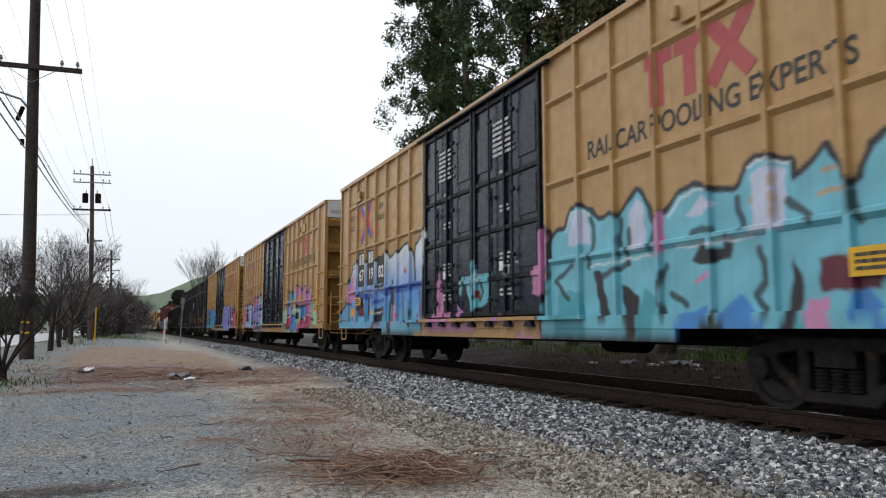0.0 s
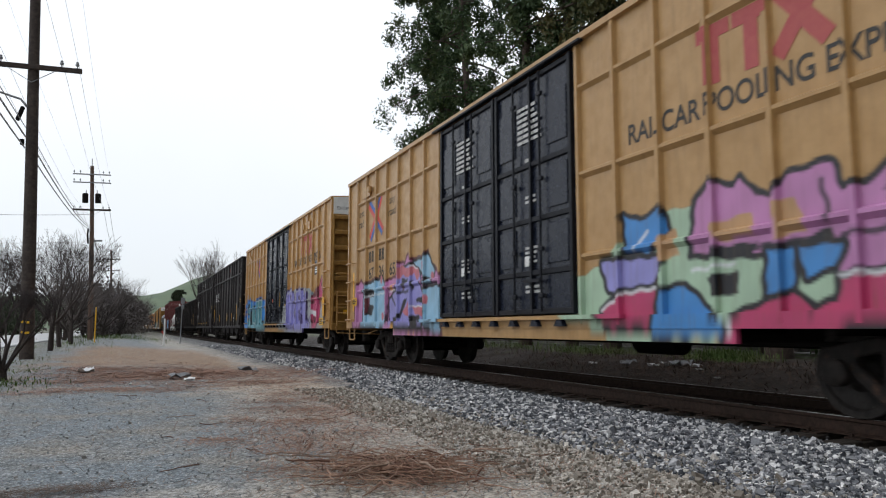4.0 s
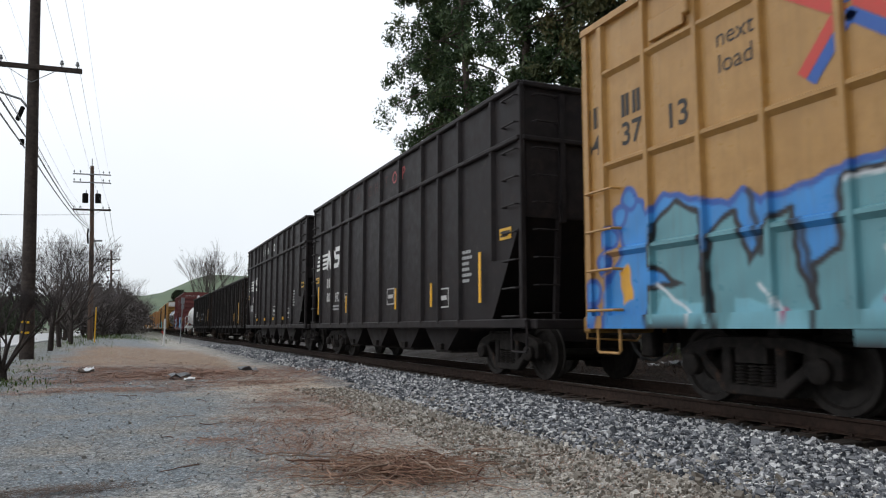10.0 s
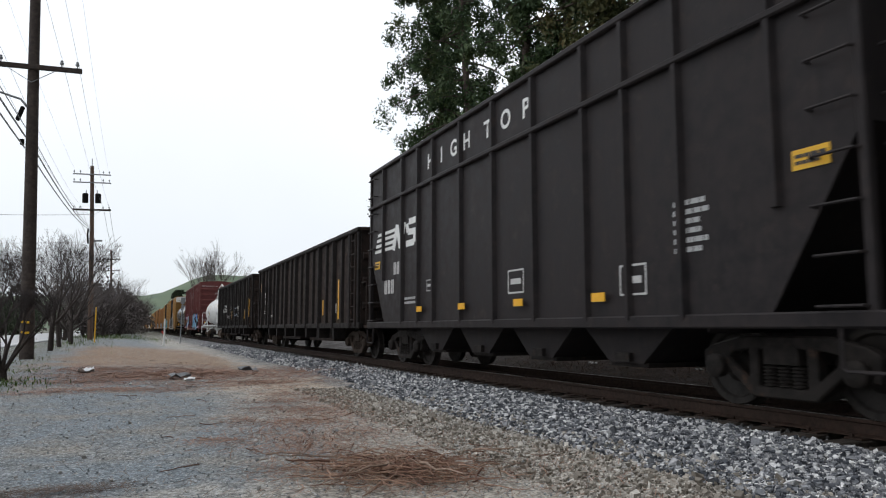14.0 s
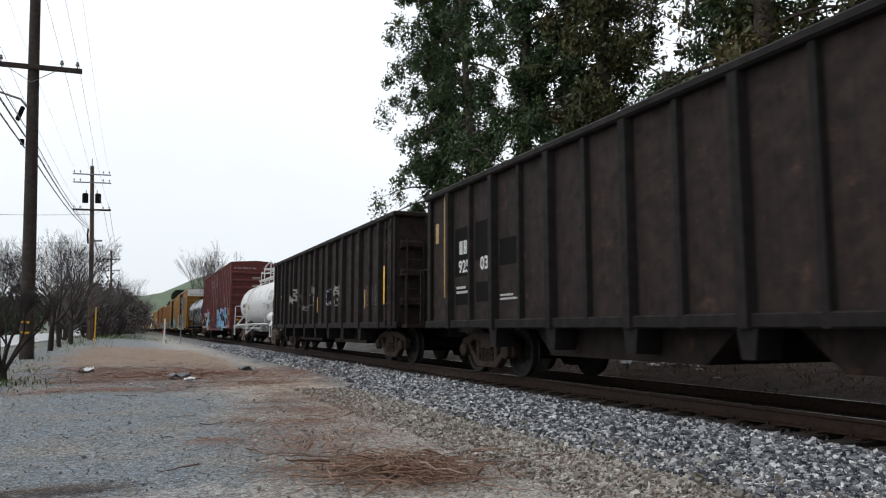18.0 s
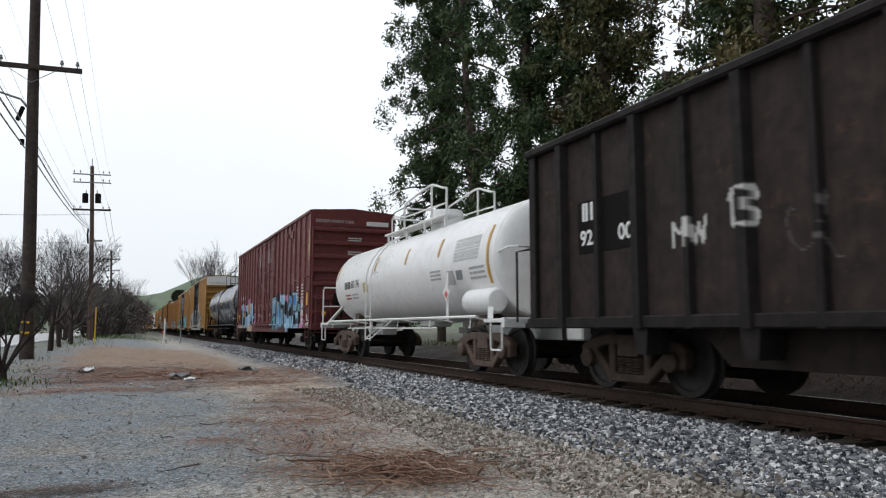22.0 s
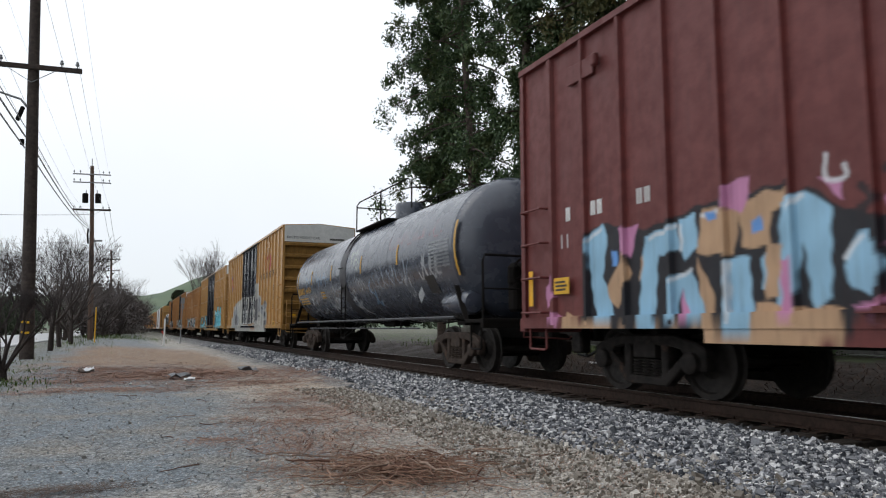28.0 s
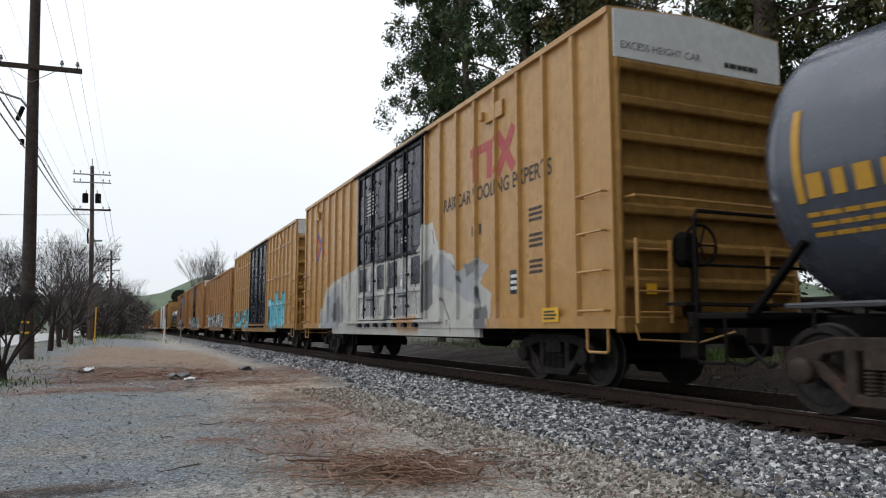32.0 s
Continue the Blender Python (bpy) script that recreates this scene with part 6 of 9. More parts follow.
def gondola(label, f, r, spray, k=19, first=0.15, pitch=0.865, heavy=1):
    n = SPEED * (r - f)
    L = n / 2
    car = empty("coal_gondola", label, "gondola car", "freight train cars")
    hx, z0, top = 1.52, 0.98, 3.66
    m = RUSTBROWN
    for sg in (-1, 1):
        if sg < 0:
            part("side_wall", sheet_mesh("side_wall", -hx, -L, L, z0, top, m, spray), m, car)
        else:
            part("side_wall", Shape().box((hx - 0.015, 0, (z0 + top) / 2), (0.03, n, top - z0)), m, car)
        part("top_chord", Shape().box((sg * (hx + 0.05), 0, top), (0.17, n + 0.1, 0.13), 0.03), GONDARK, car)
        part("side_sill", Shape().box((sg * (hx + 0.02), 0, z0 - 0.02), (0.12, n + 0.2, 0.16), 0.02), GONDARK, car)
        for i in range(k):
            y = first + pitch * (i - (k - 1) // 2)
            big = i % 2 == heavy
            w, d = (0.11, 0.12) if big else (0.07, 0.08)
            o = [(sg * hx, y - w), (sg * (hx + d), y - w * 0.6), (sg * (hx + d), y + w * 0.6), (sg * hx, y + w)]
            part("post", ribbed("post", o, z0 - 0.1, top - 0.06, "z", GONDARK, spray if sg < 0 else None), GONDARK, car)
            if big and abs(y) < L - 2.6:
                part("post_foot", Shape().prism([(y - 0.14, z0 - 0.08), (y + 0.14, z0 - 0.08), (y + 0.08, z0 - 0.42), (y - 0.10, z0 - 0.42)], sg * (hx - 0.3), sg * (hx + 0.06), "x"), GONDARK, car)
    part("floor", Shape().box((0, 0, z0), (2 * hx - 0.06, n - 0.1, 0.06)), UNDER, car)
    for y in (-2.6, 2.6):
        part("tub_bottom", Shape().prism([(y - 2.3, z0), (y + 2.3, z0), (y + 1.7, 0.45), (y - 1.7, 0.45)], -1.15, 1.15, "x"), m, car)
    for e in (-1, 1):
        end = part("end_wall", Shape().box((0, e * (L - 0.03), (z0 + top) / 2), (2 * hx - 0.06, 0.05, top - z0)), m, car)
        for zz in (1.5, 2.2, 2.9):
            part("end_rib", Shape().prism([(e * L, zz - 0.12), (e * (L + 0.1), zz - 0.06), (e * (L + 0.1), zz + 0.06), (e * L, zz + 0.12)], -hx + 0.05, hx - 0.05, "x"), m, end)
        for x in (-0.8, 0.0, 0.8):
            part("end_post", Shape().box((x, e * (L + 0.05), (z0 + top) / 2), (0.1, 0.1, top - z0 - 0.1)), m, end)
        part("end_chord", Shape().box((0, e * L, top), (2 * hx + 0.1, 0.17, 0.13), 0.03), m, car)
        for yy in (L - 0.1, -L + 0.1):
            part("corner_post", Shape().box((e * (hx + 0.03), yy, (z0 + top) / 2), (0.1, 0.16, top - z0 - 0.1), 0.015), GONDARK, car)
        if e < 0:
            rails_ladder(car, -hx - 0.09, e * (L - 0.42), z0 - 0.05, top - 0.1, 0.42, m, 7, "y", "side_ladder")
        rails_ladder(car, -hx + 0.4, e * (L + 0.14), z0 - 0.05, top - 0.6, 0.42, m, 6, "x", "end_ladder")
        part("end_platform", Shape().box((0, e * (L + 0.22), z0 - 0.05), (2.9, 0.42, 0.08), 0.01), m, car)
        part("handrail", Shape().tube([(-hx, e * (L + 0.1), 2.15), (-hx, e * (L + 0.55), 2.15), (-hx, e * (L + 0.55), z0)], 0.02, 6), m, car)
        part("coupler", coupler_shape(e * (L + 0.2), e), STEEL, car, "rusty knuckle coupler")
        part("brake_hose", hose_shape(e * (L + 0.1), e), RUBBER, car)
        add_truck(car, e * (L - 1.75), "brown")
    part("centre_sill", Shape().box((0, 0, 0.80), (0.42, n, 0.3)), UNDER, car)
    brake_wheel(car, 0.35, -L - 0.4, 2.4, UNDER)
    return car, L, -hx - 0.004


def car_f():
    f, r = 17.95, 21.03
    sp = Spray()
    car, L, x = gondola("rusty brown high-sided coal gondola with yellow reflector strips", f, r, sp, 17, -0.14, 0.945, 0)
    for y, z, w, h in ((6.92, 2.36, 0.64, 0.95), (6.02, 2.5, 0.62, 0.72), (5.05, 2.2, 0.62, 0.46), (6.02, 1.55, 0.55, 0.36), (6.92, 1.5, 0.6, 0.34)):
        plate(car, "dark_patch", UNDER, (x, y, z), w, h)
    x -= 0.005
    mark_blocks(car, x, 6.86, 2.44, 0.26, 2, WHITEP)
    lettering(car, "925", 0.33, WHITEP, (x, 6.82, 2.06), bold=0.008)
    lettering(car, "03", 0.33, WHITEP, (x, 5.95, 2.06), bold=0.008)
    text_bars(car, FADEDW, (x, 6.9, 1.62), 0.56, 0.18, 2, seed=8)
    plate(car, "ochre_strip", OCHRE_M, (x, 7.66, 2.55), 0.24, 2.1)
    plate(car, "cream_panel", FADEDYELLOW, (x, 8.14, 2.86), 0.16, 0.42)
    text_bars(car, FADEDW, (x, 5.05, 1.42), 0.6, 0.13, 2, seed=8)
    for y, h, z in ((-L + 1.9, 1.2, 1.75), (-L + 3.8, 0.5, 1.55)):
        plate(car, "reflector", REFLECT, (-1.645, y, z), 0.12, h)
    plate(car, "white_patch", WHITEP, (x, -L + 2.75, 1.5), 0.38, 0.3)
    text_bars(car, INK, (x - 0.004, -L + 2.75, 1.5), 0.3, 0.2, 2, seed=4)
    return couple(car, f, r)


def car_g():
    f, r = 21.40, 24.28
    sp = Spray()
    n = SPEED * (r - f)
    L = n / 2
    chalk, pale = (0.60, 0.59, 0.56), (0.46, 0.52, 0.60)
    sp.tag("13", 0.16, 0.66, 1.78, 2.24, chalk, 0.03).tag("13", 3.42, 3.92, 1.97, 2.36, chalk, 0.03).tag("MW", 4.15, 4.77, 1.84, 2.13, chalk, 0.025)
    for k in range(3):
        sp.loops(72 + k, -1.6, -1.04, 1.62 + 0.17 * k, 1.78 + 0.17 * k, pale, 0.02, 5)
    sp.loops(76, -2.66, -1.96, 1.84, 2.22, chalk, 0.02, 5).loops(77, -2.5, -2.1, 1.56, 1.80, chalk, 0.018, 3)
    sp.loops(78, 0.7, 1.1, 2.0, 2.35, (0.32, 0.31, 0.30), 0.015, 2).loops(79, 2.6, 3.3, 1.5, 2.2, (0.11, 0.10, 0.095), 0.012, 2).loops(80, 0.3, 1.6, 1.62, 1.72, (0.3, 0.29, 0.28), 0.012, 7)
    sp.loops(81, 1.6, 2.0, 1.5, 1.7, (0.34, 0.33, 0.32), 0.02, 3)
    car, L, x = gondola("dark rusty high-sided coal gondola with chalked tags", f, r, sp)
    plate(car, "dark_patch", UNDER, (x, L - 2.0, 2.3), 1.45, 0.75)
    x -= 0.005
    mark_blocks(car, x, L - 1.55, 2.52, 0.26, 2, WHITEP)
    lettering(car, "925", 0.30, WHITEP, (x, L - 1.55, 2.14), bold=0.006)
    lettering(car, "003", 0.30, WHITEP, (x, L - 2.42, 2.14), bold=0.006)
    for y in (-0.42, -5.75):
        plate(car, "reflector", OCHRE_M, (-1.655, y, 1.66), 0.1, 0.5)
    plate(car, "reflector", REFLECT, (-1.655, -7.35, 1.95), 0.12, 0.95)
    fr = Shape().box((0, 0.25, 0), (0.5, 0.025, 0.003)).box((0, -0.25, 0), (0.5, 0.025, 0.003)).box((0.25, 0, 0), (0.025, 0.5, 0.003)).box((-0.25, 0, 0), (0.025, 0.5, 0.003))
    for y in (-5.75, -6.5):
        ob = part("stencil_box", fr, DIMINK, car)
        ob.matrix_local = Matrix.Translation((x, y, 1.75)) @ SIDE
        text_bars(car, DIMINK, (x, y, 1.75), 0.36, 0.3, 4, seed=8)
    return couple(car, f, r)


def tank_car(label, tank_len, R, zc, paint, rail_mat, truck, spray, frame_extra=0.75, dome=True, acid=True):
    car = empty("tank_car", label, "tank car", "freight train cars")
    h = tank_len / 2
    s = Shape()
    prof = []
    hd = 0.34 if acid else 0.62
    for i in range(9):
        a = i / 8 * math.pi / 2
        prof.append((-h + hd - hd * math.cos(a), max(R * math.sin(a), 0.02)))
    cuts = 420 if spray.pieces else 24
    for i in range(1, cuts):
        prof.append((-h + hd + (tank_len - 2 * hd) * i / cuts, R))
    for i in range(9):
        a = (1 - i / 8) * math.pi / 2
        prof.append((h - hd + hd * math.cos(a), max(R * math.sin(a), 0.02)))
    s.lathe(prof, "y", 128 if spray.pieces else 72, (0, 0, zc))
    me = s.mesh("tank", paint, 40)
    part("tank", painted(me, spray), paint, car, "welded steel tank shell with rounded heads")
    for y in (-h + hd, -h * 0.42, h * 0.12, h * 0.55, h - hd):
        part("weld_seam", Shape().lathe([(y - 0.015, R - 0.005), (y - 0.01, R + 0.004), (y + 0.01, R + 0.004), (y + 0.015, R - 0.005)], "y", 64, (0, 0, zc)), paint, car)
    F = h + frame_extra
    for e in (-1, 1):
        part("saddle", Shape().prism([(-0.85, 0.95), (0.85, 0.95), (0.8, zc - 0.72 * R), (-0.8, zc - 0.72 * R)], e * (h - 1.55) - 0.2, e * (h - 1.55) + 0.2, "y"), TRUCKTAN if acid else UNDER, car)
        for sg in (-1, 1):
            part("tank_strut", Shape().bar((sg * 1.38, e * (h - 0.15), 1.05), (sg * 0.88 * R, e * (h - 0.75), zc - 0.55 * R), 0.10, 0.05), rail_mat, car)
        part("stub_sill", Shape().box((0, e * (h - 0.6), 0.85), (0.5, 3.4, 0.36), 0.03), rail_mat, car)
        part("end_platform", Shape().box((0, e * (F - 0.42), 1.02), (2.9, 0.85, 0.07), 0.01), rail_mat, car)
        part("end_sill", Shape().box((0, e * (F - 0.05), 0.98), (2.95, 0.10, 0.18), 0.01), rail_mat, car)
        rl = Shape()
        if acid and e < 0:
            rl.tube([(-R * 0.93, -h + 0.45, 2.30), (-1.22, -F + 0.25, 2.34), (-1.12, -F + 0.1, 2.34), (1.12, -F + 0.1, 2.34), (1.22, -F + 0.25, 2.34), (R * 0.93, -h + 0.45, 2.30)], 0.024, 7)
            rl.tube([(0.62, -F + 0.1, 1.02), (0.62, -F + 0.1, 2.34)], 0.022, 6)
        else:
            rl.tube([(-1.42, e * (F - 0.1), 1.02), (-1.42, e * (F - 0.1), 2.15), (-1.38, e * (F - 0.1), 2.25), (1.38, e * (F - 0.1), 2.25), (1.42, e * (F - 0.1), 2.15), (1.42, e * (F - 0.1), 1.02)], 0.025, 7)
            rl.tube([(-1.42, e * (F - 0.1), 1.62), (1.42, e * (F - 0.1), 1.62)], 0.018, 6)
        part("end_railing", rl, rail_mat, car)
        sill_step(car, -1.45, e * (F - 0.12), e * (F - 0.55), 1.0, 0.5, rail_mat)
        part("coupler", coupler_shape(e * F, e), STEEL, car, "rusty knuckle coupler")
        part("brake_hose", hose_shape(e * F, e), RUBBER, car)
        add_truck(car, e * (h - (1.08 if acid else 1.35)), truck)
    part("bottom_cover", Shape().box((0, 0, zc - R - 0.02), (0.5, 1.0, 0.2), 0.03), rail_mat, car)
    for sg in (-1, 1):
        part("side_handrail", Shape().tube([(sg * 1.44, -h + 0.6, 1.10), (sg * 1.44, h - 0.6, 1.10)], 0.03, 6), rail_mat if acid else RAILGREY, car, "low safety rail along the tank")
        for i in range(6):
            y = -h + 0.9 + (tank_len - 1.8) * i / 5
            part("rail_bracket", Shape().tube([(sg * 0.9, y, 1.02), (sg * 1.42, y, 1.09), (sg * 1.44, y, 0.88)], 0.02, 6), rail_mat, car)
    part("train_line", Shape().tube([(-1.40, -h + 2.6, 0.88), (-1.40, h - 2.6, 0.88)], 0.02, 6), rail_mat if acid else RAILGREY, car)
    top = zc + R
    py = -0.76 if acid else -1.05
    part("dome", Shape().lathe([(top - 0.1, 0.42), (top + 0.40, 0.42), (top + 0.45, 0.38), (top + 0.47, 0.1)], "z", 28, (0, py, 0)), paint, car, smooth=40)
    for e in (-1, 1):
        walk_l = 4.4 if acid else 3.0
        part("top_platform", Shape().box((e * (0.5 if acid else 0.66), py + 0.75, top + (0.12 if acid else -0.14)), (0.40 if acid else 0.62, walk_l, 0.05), 0.01), rail_mat, car)
        if acid:
            for q in (-1.3, 0.0, 1.3, 2.8):
                part("platform_leg", Shape().box((e * 0.62, py + q, top - 0.04), (0.06, 0.06, 0.34), 0.008), rail_mat, car)
    tr = Shape()
    if acid:
        for x in (-0.64, 0.64):
            tr.tube([(x, py + 1.45, top), (x, py + 1.45, top + 0.72), (x, py + 1.3, top + 0.82), (x, py - 0.3, top + 1.0), (x, py - 0.6, top + 0.98), (x, py - 1.2, top + 0.80), (x, py - 1.42, top + 0.76), (x, py - 1.42, top)], 0.03, 8)
            tr.tube([(x, py - 0.5, top), (x, py - 0.5, top + 1.0)], 0.03, 7)
            tr.tube([(x, py + 2.45, top - 0.1), (x, py + 2.45, top + 0.55), (x, py + 2.3, top + 0.6), (x, py + 1.45, top + 0.45), (x, py - 1.40, top + 0.40)], 0.022, 6)
        tr.tube([(-0.64, py + 1.45, top + 0.7), (0.64, py + 1.45, top + 0.7)], 0.024, 6)
        tr.tube([(-0.64, py + 2.45, top + 0.55), (0.64, py + 2.45, top + 0.55)], 0.024, 6)
    else:
        for x in (-0.9, 0.9):
            tr.tube([(x, py + 2.4, top - 0.1), (x, py + 2.4, top + 0.7), (x, py + 2.1, top + 0.78), (x, py - 2.2, top + 0.72), (x, py - 2.5, top + 0.6), (x, py - 2.5, top - 0.1)], 0.02, 6)
            tr.tube([(x, py, top - 0.1), (x, py, top + 0.75)], 0.02, 6)
        tr.tube([(-0.9, py + 2.4, top + 0.65), (0.9, py + 2.4, top + 0.65)], 0.02, 6)
    part("top_railing", tr, rail_mat, car)
    lad = Shape()
    ly = py + (2.05 if acid else 1.82)
    for q in (-0.22, 0.22):
        pts = [(-1.46, ly + q, 0.55), (-1.46, ly + q, zc)]
        for i in range(1, 7):
            a = i / 6 * math.pi * 0.42
            pts.append((-(R + 0.08) * math.cos(a) - (1.46 - R - 0.08) * (1 - i / 6), ly + q, zc + (R + 0.08) * math.sin(a)))
        lad.tube(pts, 0.02, 6)
    for i in range(8):
        z = 0.6 + i * 0.3
        x = -1.46 if z < zc else -math.sqrt(max((R + 0.08) ** 2 - (z - zc) ** 2, 0.2))
        lad.tube([(x, ly - 0.22, z), (x, ly + 0.22, z)], 0.016, 6)
    for q in (-0.22, 0.22):
        lad.tube([(-1.46, ly + q, 0.6), (-1.0, ly + q - 0.5, 1.1)], 0.02, 6)
    part("ladder", lad, rail_mat, car)
    part("air_tank", Shape().lathe([(-0.62, 0.05), (-0.58, 0.2), (-0.5, 0.25), (0.5, 0.25), (0.58, 0.2), (0.62, 0.05)], "y", 20, (-1.1, -h + 0.95, 1.40)), paint, car, smooth=40)
    part("valve_box", Shape().box((-0.45, -F + 0.3, 1.55), (0.55, 0.3, 0.7), 0.05).box((0.3, -F + 0.3, 1.4), (0.3, 0.3, 0.5), 0.05), RUSTYWHITE if acid else UNDER, car)
    brake_wheel(car, -0.5, -F + 0.12, 1.95, RUSTYWHITE if acid else UNDER)
    return car, h, R


def shell_lettering(car, R, zc, body, size, mat, y, z):
    """Lettering that lies on the curved flank of a tank."""
    me = text_mesh(body, size, mat)
    for v in me.vertices:
        zz = z + v.co.y
        xx = math.sqrt(max(R * R - (zz - zc) ** 2, 0.01)) + 0.006
        v.co = (-xx, y - v.co.x, zz)
    part("lettering", me, mat, car)


def shell_bars(car, R, zc, mat, y, z, w, h, lines, seed=1, name="stencil_text"):
    r = random.Random(seed)
    s = Shape()
    for i in range(lines):
        zz = z + h / 2 - (i + 0.5) * h / lines
        a = math.asin(max(-0.99, min(0.99, (zz - zc) / R)))
        q = y + w / 2
        while q > y - w / 2 + 0.03:
            k = min(r.uniform(0.08, 0.26) * w if lines > 1 or w > 0.5 else w, q - y + w / 2)
            bm_ = Matrix.Rotation(a, 3, "Y")
            s.box((-(R + 0.006) * math.cos(a), q - k / 2, zc + (R + 0.006) * math.sin(a)), (0.004, k * (0.86 if lines > 1 else 1.0), h / lines * (0.5 if lines > 1 else 1.0)), 0, bm_)
            q -= k
    return tagged(part(name, s, mat, car), kind="stuff") if lines > 1 else part(name, s, mat, car)


def shell_mark(car, R, zc, y, z0, z1, mat):
    """A narrow upright reflector strip bent round the flank."""
    s = Shape()
    n = 6
    for i in range(n):
        a = math.asin(max(-0.98, min(0.98, (z0 + (z1 - z0) * (i + 0.5) / n - zc) / R)))
        s.box((-(R + 0.008) * math.cos(a), y, zc + (R + 0.008) * math.sin(a)), (0.006, 0.09, (z1 - z0) / n * 1.12 / max(math.cos(a), 0.3)), 0, Matrix.Rotation(a, 3, "Y"))
    return part("reflector", s, mat, car)


DIMINK = surface("dull_stencil_paint", (0.17, 0.165, 0.16), (0.10, 0.095, 0.09), 30, 0.7, 0.02)
PALEINK = surface("faded_small_print", (0.50, 0.50, 0.50), (0.60, 0.60, 0.60), 30, 0.6, 0.02)
SOFTINK = surface("worn_black_paint", (0.30, 0.30, 0.30), (0.42, 0.42, 0.42), 30, 0.6, 0.02)

LABELYELLOW = surface("faded_yellow_label", (0.66, 0.54, 0.20), (0.58, 0.48, 0.20), 20, 0.5, 0.02)


def car_h():
    R, zc = 1.2, 2.24
    car, h, R = tank_car("white acid tank car with rust-stained head and top railing", 12.0, R, zc, TANKWHITE, WHITEP, "tan", Spray(), 0.55)
    for k in range(4):
        shell_bars(car, R, zc, DIMINK, h - 1.48 - 0.17 * k, 2.2, 0.12, 0.22, 1, 2, "mark_block")
    shell_lettering(car, R, zc, "80196", 0.34, INK, h - 2.55, 2.2)
    shell_bars(car, R, zc, FADEDRED, h - 1.68, 1.85, 0.55, 0.2, 2, 3)
    shell_bars(car, R, zc, SOFTINK, h - 2.4, 1.85, 0.6, 0.2, 2, 5)
    shell_bars(car, R, zc, LABELYELLOW, h - 3.55, 2.06, 0.45, 0.3, 1, 3, "yellow_label")
    shell_bars(car, R + 0.006, zc, SOFTINK, h - 3.55, 2.06, 0.38, 0.24, 3, 3)
    for y in (h - 0.5, 1.6, -0.83, -2.95):
        shell_mark(car, R, zc, y, 2.45, 2.85, OCHRE_M)
    shell_mark(car, R, zc, -h + 0.6, 1.75, 2.85, OCHRE_M)
    shell_bars(car, R, zc, FADEDW, -h + 1.6, 2.5, 1.2, 0.5, 7, 5)
    shell_bars(car, R, zc, PALEINK, -h + 1.6, 2.5, 1.15, 0.50, 9, 7)
    shell_bars(car, R, zc, SOFTINK, -h + 2.4, 1.95, 0.35, 0.3, 1, 4, "dark_panel")
    shell_bars(car, R, zc, GALV, -h + 1.95, 1.98, 0.3, 0.2, 1, 4, "grey_panel")
    shell_bars(car, R, zc, SOFTINK, -h + 1.1, 1.98, 0.7, 0.3, 3, 4)
    shell_bars(car, R, zc, SOFTINK, -h + 3.2, 2.05, 0.6, 0.25, 3, 6)
    lettering(car, "80196", 0.15, SOFTINK, (0.35, -h - 0.0, 2.95), FRONT)
    text_bars(car, SOFTINK, (-0.1, -h + 0.01, 2.95), 0.35, 0.12, 1, FRONT, 3)
    for k, (x, z, w, q) in enumerate(((-0.42, 1.86, 0.16, 0.62), (0.1, 1.70, 0.3, 0.5), (0.42, 1.9, 0.12, 0.5))):
        part("rust_stain", Shape().prism([(x - w / 2, z - q / 2), (x + w / 2, z - q / 2), (x + w * 0.35, z + q * 0.3), (x, z + q / 2), (x - w * 0.35, z + q * 0.25)], -h + 0.035, -h + 0.045 - 0.02, "y"), RUSTSTAIN, car, "rust run on the tank head")
    plate(car, "hazard_placard", WHITEP, (-1.36, -h + 2.2, 1.62), 0.27, 0.27, tilt=45)
    plate(car, "placard_mark", LOGORED, (-1.366, -h + 2.2, 1.58), 0.12, 0.12, tilt=45)
    part("placard_holder", Shape().box((-1.33, -h + 2.2, 1.55), (0.02, 0.1, 1.0)), WHITEP, car)
    return place(car, 139.9)


OCHRE_M = surface("reflector_ochre", (0.55, 0.30, 0.03), (0.45, 0.24, 0.03), 12, 0.4, 0.02)


